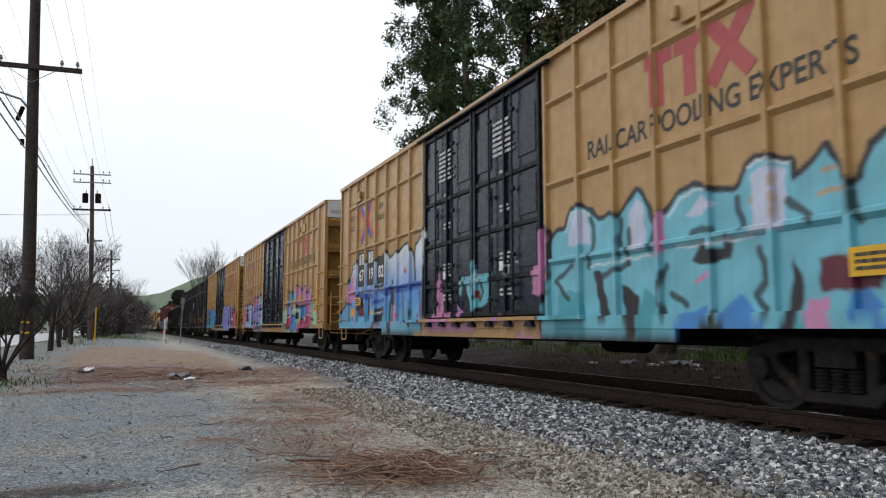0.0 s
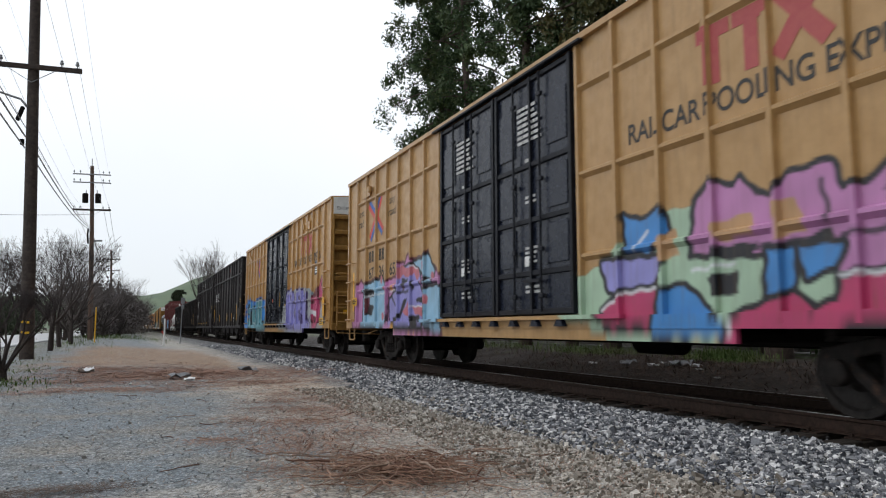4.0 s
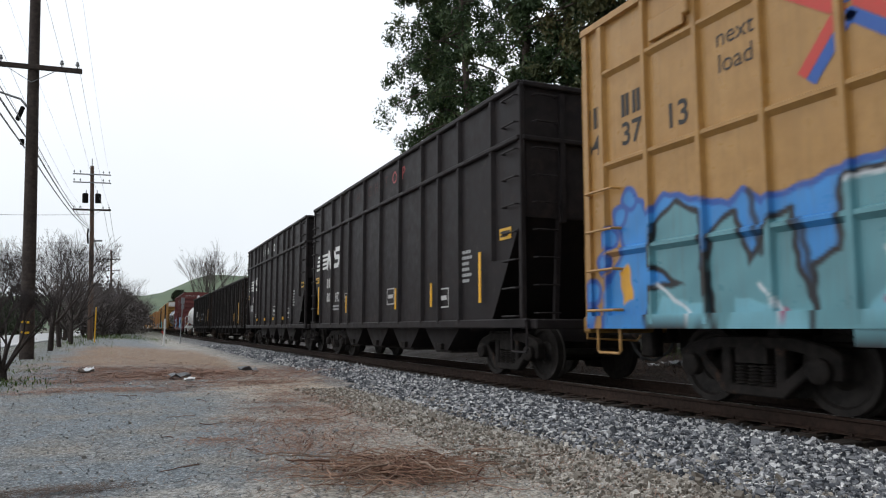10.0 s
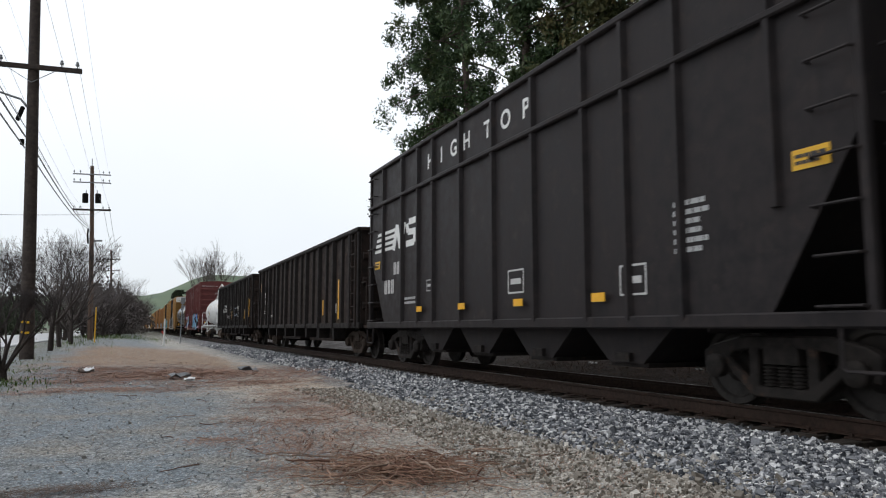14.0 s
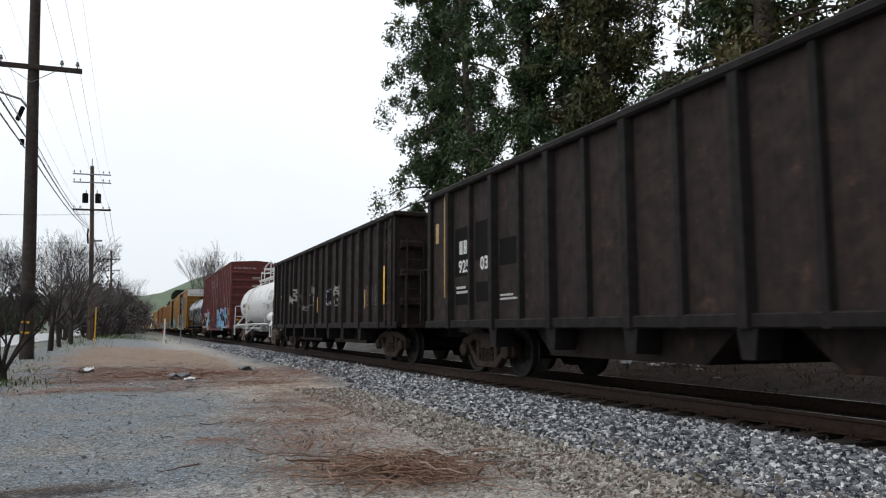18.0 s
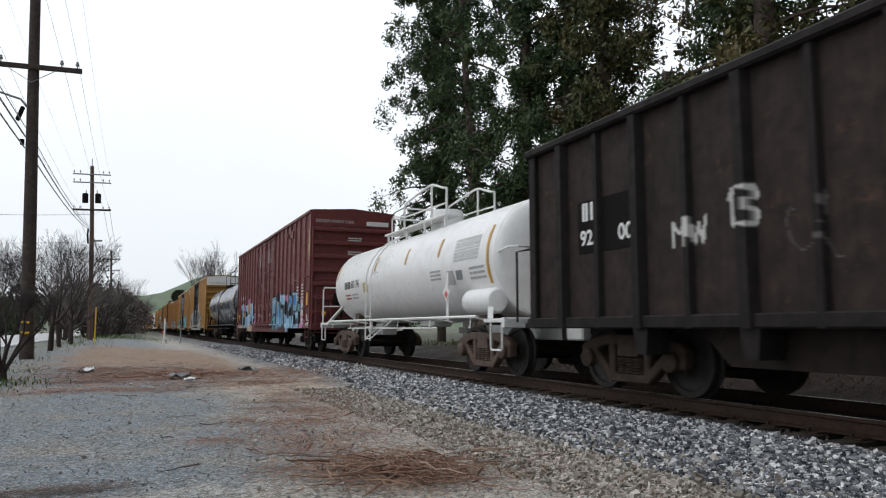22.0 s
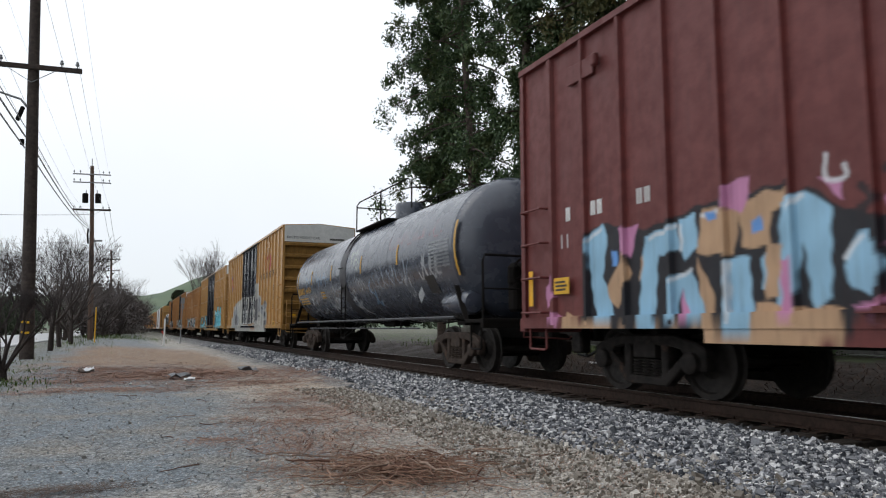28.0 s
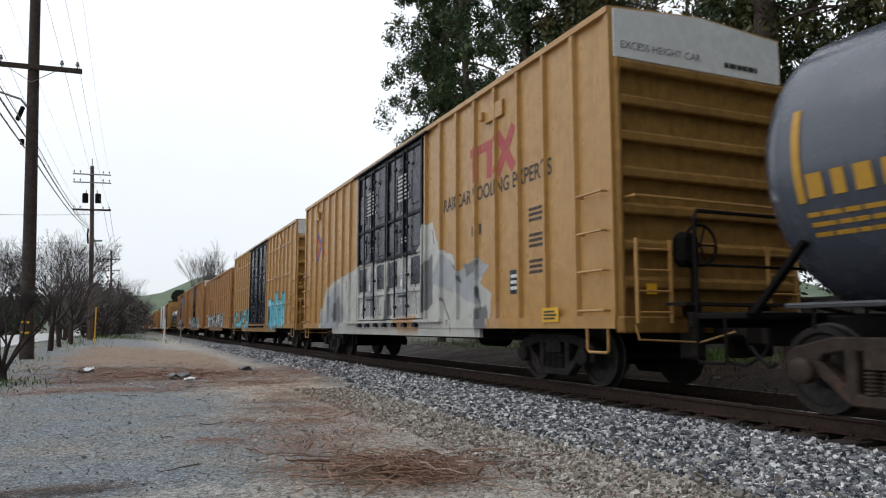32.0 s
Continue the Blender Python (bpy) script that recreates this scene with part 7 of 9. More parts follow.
def car_i():
    f, r = 27.06, 30.43
    n = SPEED * (r - f)
    L = n / 2
    sp = Spray()
    sp.mural(-1.77, 0.64, 1.9, [
        ('ink', "1,4 4,41 24,42 47,44 75,42 86,34 101,42 110,43 132,41 144,39 151,33 153,24 147,5 116,1 93,1 76,4", 0, None),
        ('pink', "138,37 148,35 154,25 157,13 169,14 168,8 155,4 150,5 148,20 142,30 / 47,41 53,47 57,40 / 80,38 86,41 89,33 84,31", 0, None),
        ('paleblue', "6,6 11,39 21,40 19,23 24,6 / 27,6 30,40 36,41 46,16 44,6 / 48,8 52,28 60,30 65,8 / 46,41 74,41 77,31 65,30 47,34 / 68,20 77,25 99,2 87,1 / 90,24 101,40 108,35 102,23 / 110,41 130,40 134,35 127,22 120,24 119,36 / 86,15 106,19 109,10 101,2 / 111,18 122,20 120,5 111,4 / 125,21 141,22 145,15 144,5 121,4 126,10 137,10 136,16 127,15", 0, None),
        ('sky', "101,38 106,35 100,25 92,26 / 126,39 130,33 122,24 121,36 / 30,27 36,35 42,16 / 123,8 142,10 142,6 / 89,4 96,11 99,2", 0, None),
        ('aqua', "135,35 141,37 146,33 143,30 138,31 / 138,28 147,29 148,22 141,23 / 11,17 19,20 21,8", 0, 'ink'),
        ('white', "12,34 21,36 / 50,39 73,39 / 112,39 128,39 / 127,19 140,20 / 72,20 89,3 / 36,40 43,27", 0.016, None),
    ])
    sp.mural(8.75, 0.67, 1.8, [
        ('ink', "26,4 28,38 38,41 59,36 75,38 83,40 99,40 106,41 115,41 117,2 52,0", 0, None),
        ('sand', "37,16 50,30 53,23 46,12 / 83,30 85,39 99,37 96,25 82,26 / 98,38 107,40 115,39 114,26 99,26 / 82,25 88,16 89,4 84,4 / 13,3 15,11 25,9 45,5 88,5 117,4 116,0 52,2 / 58,27 60,29 60,21 57,20", 0, None),
        ('pink', "47,38 57,38 53,28 49,30 / 93,44 102,45 102,41 99,35 94,38 / 76,17 80,17 80,7 75,7 / 1,21 7,25 9,17 2,13 / 96,22 99,22 99,16 97,16 / 4,12 12,10 10,5 3,6", 0, None),
        ('paleblue', "29,37 38,41 41,36 38,23 44,9 35,6 32,16 / 60,34 74,36 76,28 66,27 64,9 56,9 / 71,20 80,22 86,7 80,6 76,17 73,8 69,8 / 75,37 82,38 83,28 77,25 / 93,24 101,24 102,5 92,4 / 105,23 110,27 115,26 114,15 105,15 / 53,4 64,7 66,2 54,2", 0, None),
        ('white', "62,33 74,35 / 30,36 37,39 / 76,35 76,28 / 94,23 94,7 / 72,19 80,22 / 85,37 91,37", 0.02, None),
        ('sky', "43,31 46,31 46,26 43,26 / 86,38 90,37 90,35 87,35 / 102,33 105,34 106,30 102,30", 0, None),
    ])
    sp.mural(4.73, 0.68, 1.8, [
        ('ink', "5,3 8,34 19,39 28,32 38,29 40,15 32,9 27,1", 0, None),
        ('paleblue', "8,9 11,36 18,38 25,33 24,12 19,9 17,26 14,9 / 27,19 31,26 34,27 36,21 38,19 33,12 29,14", 0, None),
        ('sand', "0,1 2,12 15,10 27,10 27,1 / 6,26 11,26 9,13 5,12", 0, None),
        ('pink', "37,23 45,25 55,25 54,21 49,18 46,12 40,10 36,11 44,18 / 38,33 41,35 44,33 43,29 39,29 / 29,10 36,11 36,9 / 22,40 28,39 28,34 / 10,22 14,22 14,8 10,8", 0, None),
        ('white', "24,45 24,39 29,39 29,42 / 13,34 17,37 / 28,21 32,25", 0.02, None),
        ('ink', "33,36 36,33 32,31 / 39,39 41,39", 0.04, None),
        ('chalkpink', "71,24 75,19 79,22 85,22 81,17 / 88,24 91,18 95,20 99,19 103,16 / 80,27 85,26 83,23", 0.03, None),
    ])
    sp.scribble(93, -L + 0.12, -L + 0.5, 3.3, 4.5, (0.50, 0.42, 0.16), 0.03, 8)
    sp.scribble(94, -L + 2.4, -L + 4.2, 2.6, 3.0, (0.36, 0.26, 0.26), 0.016, 5)
    sp.scribble(95, -L + 0.15, -L + 0.6, 1.0, 1.6, (0.7, 0.7, 0.7), 0.07, 2)
    car = boxcar("oxide-red high-cube boxcar with blue graffiti and faded stencils", n, RED, sp, False, (4.7, 2), RED, cap=True, posts=7)
    lettering(car, "EXCESS HEIGHT CAR", 0.15, FADEDW, (-0.72, -L - 0.034, 4.74), FRONT)
    plate(car, "number_panel", WHITEP, (0.9, -L - 0.036, 4.72), 0.85, 0.16, FRONT)
    for i, z in enumerate((4.1, 3.6, 3.05, 1.9)):
        text_bars(car, FADEDW, (0.1, -L - 0.102, z), 0.7 if i < 3 else 1.1, 0.16, 2, FRONT, 3 + i)
    x = -1.555
    text_bars(car, FADEDW, (x, -L + 1.35, 2.2), 0.4, 0.7, 6, seed=3)
    text_bars(car, FADEDW, (x, -L + 2.1, 2.2), 0.5, 0.6, 5, seed=4)
    for k in range(3):
        plate(car, "stencil_panel", FADEDW, (x, -L + 1.35, 1.75 - k * 0.3), 0.42, 0.22)
    plate(car, "reflector", REFLECT, (-1.61, -L + 0.35, 1.95), 0.2, 0.5)
    plate(car, "reflector", REFLECT, (-1.61, L - 0.3, 1.5), 0.12, 0.55)
    mark_blocks(car, x, L - 1.3, 2.55, 0.2, 1, WHITEP)
    mark_blocks(car, x, L - 2.0, 2.55, 0.2, 2, WHITEP)
    mark_blocks(car, x, L - 3.0, 2.55, 0.2, 2, FADEDW)
    lettering(car, "11", 0.3, FADEDW, (x, L - 1.2, 2.15))
    yellow_sign(car, -1.625, L - 1.2, 1.5, 0.4, 0.24)
    return couple(car, f, r)


def car_j():
    R, zc = 1.5, 2.56
    h = 8.0
    sp = Spray()
    w1 = (0.40, 0.42, 0.44)
    sp.mural(7.95, 1.29, 1.87, [
        ('chalkmint', "391,83 399,93 402,74 / 404,87 422,91 417,70 / 413,76 429,79 441,70 433,64 426,69 / 428,84 430,90", 0.022, None),
        ('chalk', "420,51 425,42 432,51 435,42 443,49 445,40 455,47 457,38 469,35 / 431,38 445,35", 0.02, None),
        ('chalkblue', "486,43 478,39 475,31 487,27 488,19 475,13 / 497,31 488,19 490,11 499,16", 0.035, None),
        ('chalk', "400,37 405,33 401,26 393,24 390,30 400,37 / 280,45 283,39 293,47 299,37 312,44 336,42", 0.02, None),
        ('chalk', "380,21 394,23 391,10 413,19 / 379,14 396,6 413,1 / 396,19 400,6", 0.035, None),
        ('chalk', "252,32 249,8 277,25 263,6 / 290,28 267,5 294,10 289,18 307,25 290,28", 0.04, None),
        ('chalkblue', "106,71 113,51 / 106,71 133,62 121,51 113,51 / 144,69 151,50 / 139,67 160,68 / 185,76 190,58 205,68 198,50 218,71 221,52 240,72 251,53 / 232,64 275,60", 0.022, None),
        ('chalk', "125,32 148,33 119,22 140,21 / 163,32 150,20 183,33 169,19 / 100,10 140,13 155,5 198,13 203,4 / 1,47 1,29 25,48", 0.026, None),
    ], unit=0.02)
    sp.loops(101, -6.6, -5.4, 1.95, 2.5, w1, 0.04, 4).loops(102, -4.6, -1.9, 1.85, 2.5, (0.24, 0.28, 0.34), 0.03, 6)
    sp.loops(107, -6.6, -3.2, 2.8, 3.2, (0.16, 0.055, 0.07), 0.025, 6).loops(108, -4.9, -4.3, 1.6, 2.1, w1, 0.03, 2)
    car, h, R = tank_car("faded black tank car with pale chalk tags on its flank", 16.0, R, zc, TANKGREY, UNDER, "brown", sp, 0.75, acid=False)
    for y in (-4.13, -1.1, 2.2, 4.9):
        shell_mark(car, R, zc, y, 2.42, 2.9, OCHRE_M)
    shell_mark(car, R, zc, -h + 0.45, 1.95, 3.05, OCHRE_M)
    shell_mark(car, R, zc, h - 0.85, 2.1, 3.0, OCHRE_M)
    for k in range(4):
        shell_bars(car, R, zc, OCHRE_M, 6.98 - 0.25 * k, 2.24, 0.13 if k % 2 else 0.17, 0.24, 1, 3, "mark_block")
    shell_lettering(car, R, zc, "64384", 0.30, OCHRE_M, 5.5, 2.24)
    shell_bars(car, R, zc, OCHRE_M, h - 1.5, 1.88, 1.3, 0.28, 3, 3)
    shell_bars(car, R, zc, GALV, -h + 1.3, 2.45, 1.1, 0.6, 8, 4)
    shell_bars(car, R, zc, OCHRE_M, 3.5, 2.0, 0.5, 0.26, 3, 4)
    shell_bars(car, R, zc, INK, -6.0, 1.85, 0.5, 0.42, 1, 4, "dark_panel")
    text_bars(car, OCHRE_M, (0.3, -h + 0.05, 3.5), 0.9, 0.14, 1, FRONT, 3)
    text_bars(car, OCHRE_M, (0.5, -h + 0.02, 3.1), 0.6, 0.14, 2, FRONT, 3)
    part("shell_band", Shape().lathe([(0.46, R - 0.01), (0.46, R + 0.012), (1.06, R + 0.012), (1.06, R - 0.01)], "y", 96, (0, 0, zc)), TANKDARK, car, "darker painted strap behind the ladder", smooth=40)
    part("hazard_placard", Shape().box((0, 0, 0), (0.27, 0.27, 0.006)), GALV, car).matrix_local = Matrix.Translation((-1.47, -h + 2.3, 1.62)) @ SIDE @ pose(0, 0, 0, 0, 0, 45)
    return place(car, 176.8)


def car_k():
    f, r = 34.10, 37.42
    n = SPEED * (r - f)
    L = n / 2
    sp = Spray()
    sp.mural(7.04, 0.66, 2.48, [
        ('bone', "0,3 17,34 44,42 69,44 120,49 168,47 227,47 236,62 248,62 256,47 274,42 280,33 293,35 302,38 311,34 305,26 316,21 313,3 316,0 63,1", 0, None),
        ('grey', "10,5 27,29 61,41 78,14 63,3 / 244,30 259,44 280,36 274,23 / 280,33 302,38 314,33 302,27 306,16 287,19 274,28 / 121,14 133,36 151,43 156,13 / 190,13 195,36 209,39 212,12", 0, None),
        ('ash', "37,15 61,32 66,8 / 232,12 236,40 248,45 248,18 / 287,36 304,37 302,32 290,30 / 170,10 180,34 185,9 / 299,14 311,16 314,3 302,1", 0, None),
        ('ink', "80,40 91,10 / 106,42 110,14 / 259,23 274,5 / 302,24 305,14 / 155,44 160,13 / 223,44 226,12 / 248,57 250,51 / 274,37 284,28", 0.02, None),
        ('tan', "195,11 228,12 232,3 196,3 / 316,11 324,18 327,3 317,1", 0, None),
    ])
    car = boxcar("yellow high-cube boxcar with vertical ribs and white graffiti", n, YELLOW, sp, False, (4.9, 2), BLUEBLACK, cap="white", posts=7, top=5.24, end_colour=SHADEDYELLOW)
    pool_lettering(car, L)
    x = -1.554
    cross_logo(car, x, L - 2.2, 3.7, 0.95)
    end_cap_text(car, L)
    for i in range(3):
        text_bars(car, INK, (x, -L + 2.0, 2.7 - i * 0.42), 0.55, 0.26, 3, seed=5 + i)
    mark_blocks(car, x, -L + 4.2, 2.7, 0.2, 3, INK)
    plate(car, "data_plate", BLUEBLACK, (x, -L + 2.75, 1.65), 0.34, 0.4)
    text_bars(car, WHITEP, (x - 0.005, -L + 2.75, 1.65), 0.28, 0.3, 3, seed=3)
    yellow_sign(car, -1.625, -L + 1.55, 1.08, 0.46, 0.22)
    return couple(car, f, r)


def car_l():
    f, r = 37.72, 41.0
    n = SPEED * (r - f)
    L = n / 2
    sp = Spray().piece(121, -L + 2.3, -L + 5.6, 0.95, 2.3, [(0.20, 0.58, 0.66), (0.14, 0.48, 0.58)], line=(0.03, 0.12, 0.16), n=4, fat=0.17)
    sp.piece(122, 2.6, L - 0.6, 0.95, 1.8, [(0.20, 0.58, 0.66), (0.10, 0.35, 0.42)], line=(0.03, 0.12, 0.16), n=4, fat=0.15)
    car = boxcar("yellow high-cube boxcar with dark doors and turquoise graffiti", n, YELLOW, sp, True, (4.9, 2), BLUEBLACK, cap="white", door_spray=False, detail=2)
    return couple(car, f, r)


def far_cars():
    """The rest of the train, which stays far off."""
    t = 41.3
    plan = [("brown", 3.0), ("orange", 3.3), ("brown", 3.2), ("tank", 3.0), ("yellow", 3.3), ("white", 3.0), ("orange", 3.2), ("yellow", 3.3), ("brown", 3.2),
            ("orange", 3.3), ("yellow", 3.2), ("brown", 3.0), ("red", 3.2), ("orange", 3.3), ("yellow", 3.2), ("brown", 3.2), ("orange", 3.2), ("red", 3.2)]
    looks = {"brown": (ORANGE, "weathered orange-brown boxcar with dark door"), "orange": (ORANGE, "orange-painted boxcar with a dark door"),
             "yellow": (YELLOW, "yellow high-cube boxcar with dark door"), "white": (TANKWHITE, "pale grey boxcar with plain sides"), "red": (RED, "oxide-red boxcar with weathered sides")}
    for i, (kind, d) in enumerate(plan):
        mid = SPEED * (t + d / 2) + REF
        if kind == "tank":
            car, h, R = tank_car("dark tank car with worn black shell", SPEED * d - 1.5, 1.45, 2.5, TANKGREY, UNDER, "dark", Spray(), 0.75, acid=False)
        else:
            m, label = looks[kind]
            sp = Spray()
            if i < 4:
                sp.piece(130 + i, -5, 6, 0.95, 1.9, [GREYW, TEAL, (0.4, 0.3, 0.3)], n=9, fat=0.14)
            car = boxcar(label, SPEED * d, m, sp, i % 2 == 0, (3.0, 1), BLUEBLACK if i % 3 else m, cap="white" if i % 4 == 1 else True, detail=1, posts=5, top=5.05 if i % 3 else 4.7)
        place(car, mid)
        t += d + 0.35


car_a(), car_b(), car_c(), car_d(), car_e(), car_f(), car_g(), car_h(), car_i(), car_j(), car_k(), car_l()
far_cars()

# ---- stones, needles and twigs ----
nrng = np.random.default_rng(7)


def scatter_stones(name, label, n, xs, ys, size, mat, cat, parent=None, seed=1, sink=0.3, rough=True, bias=None):
    """Loose irregular stones as one mesh."""
    g = np.random.default_rng(seed)
    if rough:
        base = np.array([(x, y, z) for x in (-1, 1) for y in (-1, 1) for z in (-1, 1)], float) * 0.72
        fc = np.array([(0, 1, 3), (0, 3, 2), (4, 6, 7), (4, 7, 5), (0, 4, 5), (0, 5, 1), (2, 3, 7), (2, 7, 6), (0, 2, 6), (0, 6, 4), (1, 5, 7), (1, 7, 3)])
    else:
        base = np.array([(1, 0, 0), (-1, 0, 0), (0, 1, 0), (0, -1, 0), (0, 0, 1), (0, 0, -1)], float)
        fc = np.array([(0, 2, 4), (2, 1, 4), (1, 3, 4), (3, 0, 4), (2, 0, 5), (1, 2, 5), (3, 1, 5), (0, 3, 5)])
    x = g.uniform(xs[0], xs[1], n)
    u = g.uniform(0, 1, n)
    y = ys[0] + (ys[1] - ys[0]) * (u ** bias if bias else u)
    s = size * np.exp(g.normal(0, 0.32, n)) / 2
    k = len(base)
    v = (base[None] + g.uniform(-0.34, 0.34, (n, k, 3))) * g.uniform(0.6, 1.15, (n, k, 1)) * (s[:, None, None]) * g.uniform(0.65, 1.2, (n, 1, 3)) * np.array([1, 1, 0.8])
    a = g.uniform(0, 6.28, n)
    b = g.uniform(-1.5, 1.5, n)
    ca, sa, cb, sb = np.cos(a)[:, None], np.sin(a)[:, None], np.cos(b)[:, None], np.sin(b)[:, None]
    vx, vy, vz = v[..., 0], v[..., 1], v[..., 2]
    vy, vz = vy * cb - vz * sb, vy * sb + vz * cb
    vx, vy = vx * ca - vy * sa, vx * sa + vy * ca
    z = ground_z(x, y) + s * (1 - sink) * g.uniform(0.2, 1.0, n)
    v = np.stack([vx + x[:, None], vy + y[:, None], vz + z[:, None]], -1).reshape(-1, 3)
    f = (fc[None] + (np.arange(n) * k)[:, None, None]).reshape(-1, 3)
    ob = new(name, quick_mesh(name, v, f, mat))
    return tagged(ob, label, cat, kind="stuff")


scatter_stones("ballast_stones", "grey crushed rock ballast beside the rails", 39000, (3.7, 6.36), (2.4, 13), 0.035, BALLAST, "ballast", seed=2)
scatter_stones("ballast_stones", "grey crushed rock ballast along the distant track", 20000, (4.0, 6.40), (13, 48), 0.06, BALLAST, "ballast", seed=3, rough=False, bias=1.3)
scatter_stones("crib_stones", "dusty ballast between the rails, darkened for the train's shade", 4500, (6.75, 8.05), (3, 26), 0.05, DARKSTONE, "ballast", seed=4, rough=False)
scatter_stones("crib_stones", "oily stones round the tie ends, darkened for shade", 1500, (6.2, 6.60), (2.6, 20), 0.04, DARKSTONE, "ballast", seed=9)
scatter_stones("shoulder_gravel", "tan and grey gravel at the foot of the ballast", 9500, (2.7, 4.15), (2.6, 13), 0.028, GRAVEL, "gravel", seed=5)
scatter_stones("shoulder_cobbles", "larger tan and red stones along the ballast foot", 150, (3.1, 4.3), (2.8, 11), 0.05, GRAVEL, "gravel", seed=6)
scatter_stones("lot_chips", "loose blue-grey gravel chips on the lot", 9000, (-3.0, 3.2), (3.6, 20), 0.016, CHIPS, "gravel", seed=7, rough=False, bias=1.4)
scatter_stones("lot_pebbles", "scattered pale pebbles on the lot", 420, (-2.5, 3.5), (4, 19), 0.028, PALESTONE, "gravel", seed=8)


def slivers(name, label, n, centre, spread, length, width, mat, cat, lift=0.05, seed=1, flat=0.3, kind="stuff"):
    """Fine straws, needles or blades: thin bent quads."""
    g = np.random.default_rng(seed)
    x = centre[0] + g.normal(0, spread[0], n)
    y = centre[1] + g.normal(0, spread[1], n)
    h = np.exp(-((x - centre[0]) / spread[0]) ** 2 - ((y - centre[1]) / spread[1]) ** 2)
    z = ground_z(x, y) + 0.006 + lift * h * g.uniform(0, 1, n)
    a = g.uniform(0, 6.28, n)
    p = g.normal(0, flat, n)
    ln = length * g.uniform(0.5, 1.4, n) / 2
    d = np.stack([np.cos(a) * np.cos(p), np.sin(a) * np.cos(p), np.sin(p)], 1) * ln[:, None]
    w = np.stack([-np.sin(a), np.cos(a), g.uniform(-0.4, 0.4, n)], 1) * (width / 2)
    c = np.stack([x, y, z + np.abs(d[:, 2])], 1)
    v = np.stack([c - d - w, c - d + w, c + d + w * 0.5, c + d - w * 0.5], 1).reshape(-1, 3)
    f = np.arange(4 * n).reshape(n, 4)
    return tagged(new(name, quick_mesh(name, v, f, mat)), label, cat, kind=kind)


BARKLIT = leafy("old_needles", (0.05, 0.032, 0.024), (0.12, 0.078, 0.056), (0.08, 0.052, 0.04))
slivers("needle_heap", "heap of red-brown fallen needles and twigs", 1700, (1.92, 5.28), (0.29, 0.26), 0.12, 0.006, NEEDLEM, "needle litter", 0.10, 11, 0.28)
slivers("needle_heap", "thin spread of red-brown fallen needles", 1500, (1.65, 7.3), (0.38, 1.0), 0.09, 0.007, NEEDLEM, "needle litter", 0.02, 12)
slivers("needle_heap", "heap of rusty red needles on the dirt", 2600, (1.15, 17.6), (0.7, 0.6), 0.16, 0.012, NEEDLEM, "needle litter", 0.08, 13, 0.12)
slivers("needle_heap", "band of red-brown needle litter", 7000, (2.8, 17.9), (2.1, 1.5), 0.15, 0.012, NEEDLEM, "needle litter", 0.04, 14, 0.08)
slivers("needle_heap", "red-brown litter on the lot", 2200, (-0.4, 17.2), (0.9, 0.9), 0.15, 0.012, NEEDLEM, "needle litter", 0.03, 15, 0.08)
slivers("needle_heap", "stray dead needles along the ballast foot", 1300, (2.9, 5.2), (0.6, 1.3), 0.07, 0.005, NEEDLEM, "needle litter", 0.02, 16)
slivers("needle_heap", "pale dry straw in the needle heap", 900, (1.95, 5.35), (0.5, 0.45), 0.16, 0.006, TWIGDRY, "needle litter", 0.12, 18, 0.3)
slivers("needle_heap", "dark drift of old needles on the gravel", 700, (-0.38, 5.7), (0.28, 0.13), 0.08, 0.006, BARKLIT, "needle litter", 0.02, 19, 0.1)
slivers("needle_heap", "thin trail of needles beside the ballast", 2200, (2.6, 11.0), (0.5, 2.2), 0.12, 0.009, NEEDLEM, "needle litter", 0.02, 20, 0.08)
prng = random.Random(77)
for i in range(16):
    k = i / 15
    slivers("needle_patch", "small patch of red-brown needles on the gravel", 260, (1.15 + 1.3 * k + prng.gauss(0, 0.35), 6.0 + 6.0 * k + prng.gauss(0, 0.4)), (prng.uniform(0.12, 0.4), prng.uniform(0.1, 0.26)), 0.09, 0.007, NEEDLEM, "needle litter", 0.02, 200 + i, 0.12)
for i in range(14):
    slivers("needle_patch", "patch of rusty needles on the dirt", 420, (prng.uniform(-1.0, 5.0), prng.uniform(13.6, 19.0)), (prng.uniform(0.25, 0.7), prng.uniform(0.15, 0.45)), 0.15, 0.012, NEEDLEM, "needle litter", 0.03, 230 + i, 0.1)
slivers("dry_straw", "fine dry straw strewn over the lot", 2600, (1.2, 8.0), (1.5, 2.6), 0.07, 0.005, TWIGDRY, "litter", 0.01, 17)


def curved_twig(g, at, length, r, droop=0.0):
    pts = []
    a = g.uniform(0, 6.28)
    p = Vector((at[0], at[1], float(ground_z(at[0], at[1])) + 0.02 + at[2]))
    for i in range(7):
        pts.append(tuple(p))
        a += g.uniform(-0.45, 0.45)
        p = p + Vector((math.cos(a), math.sin(a), g.uniform(-0.25, 0.25))) * (length / 6)
        p.z = max(p.z, float(ground_z(p.x, p.y)) + r)
    return Shape().tube(pts, r, 6, r * 0.45)


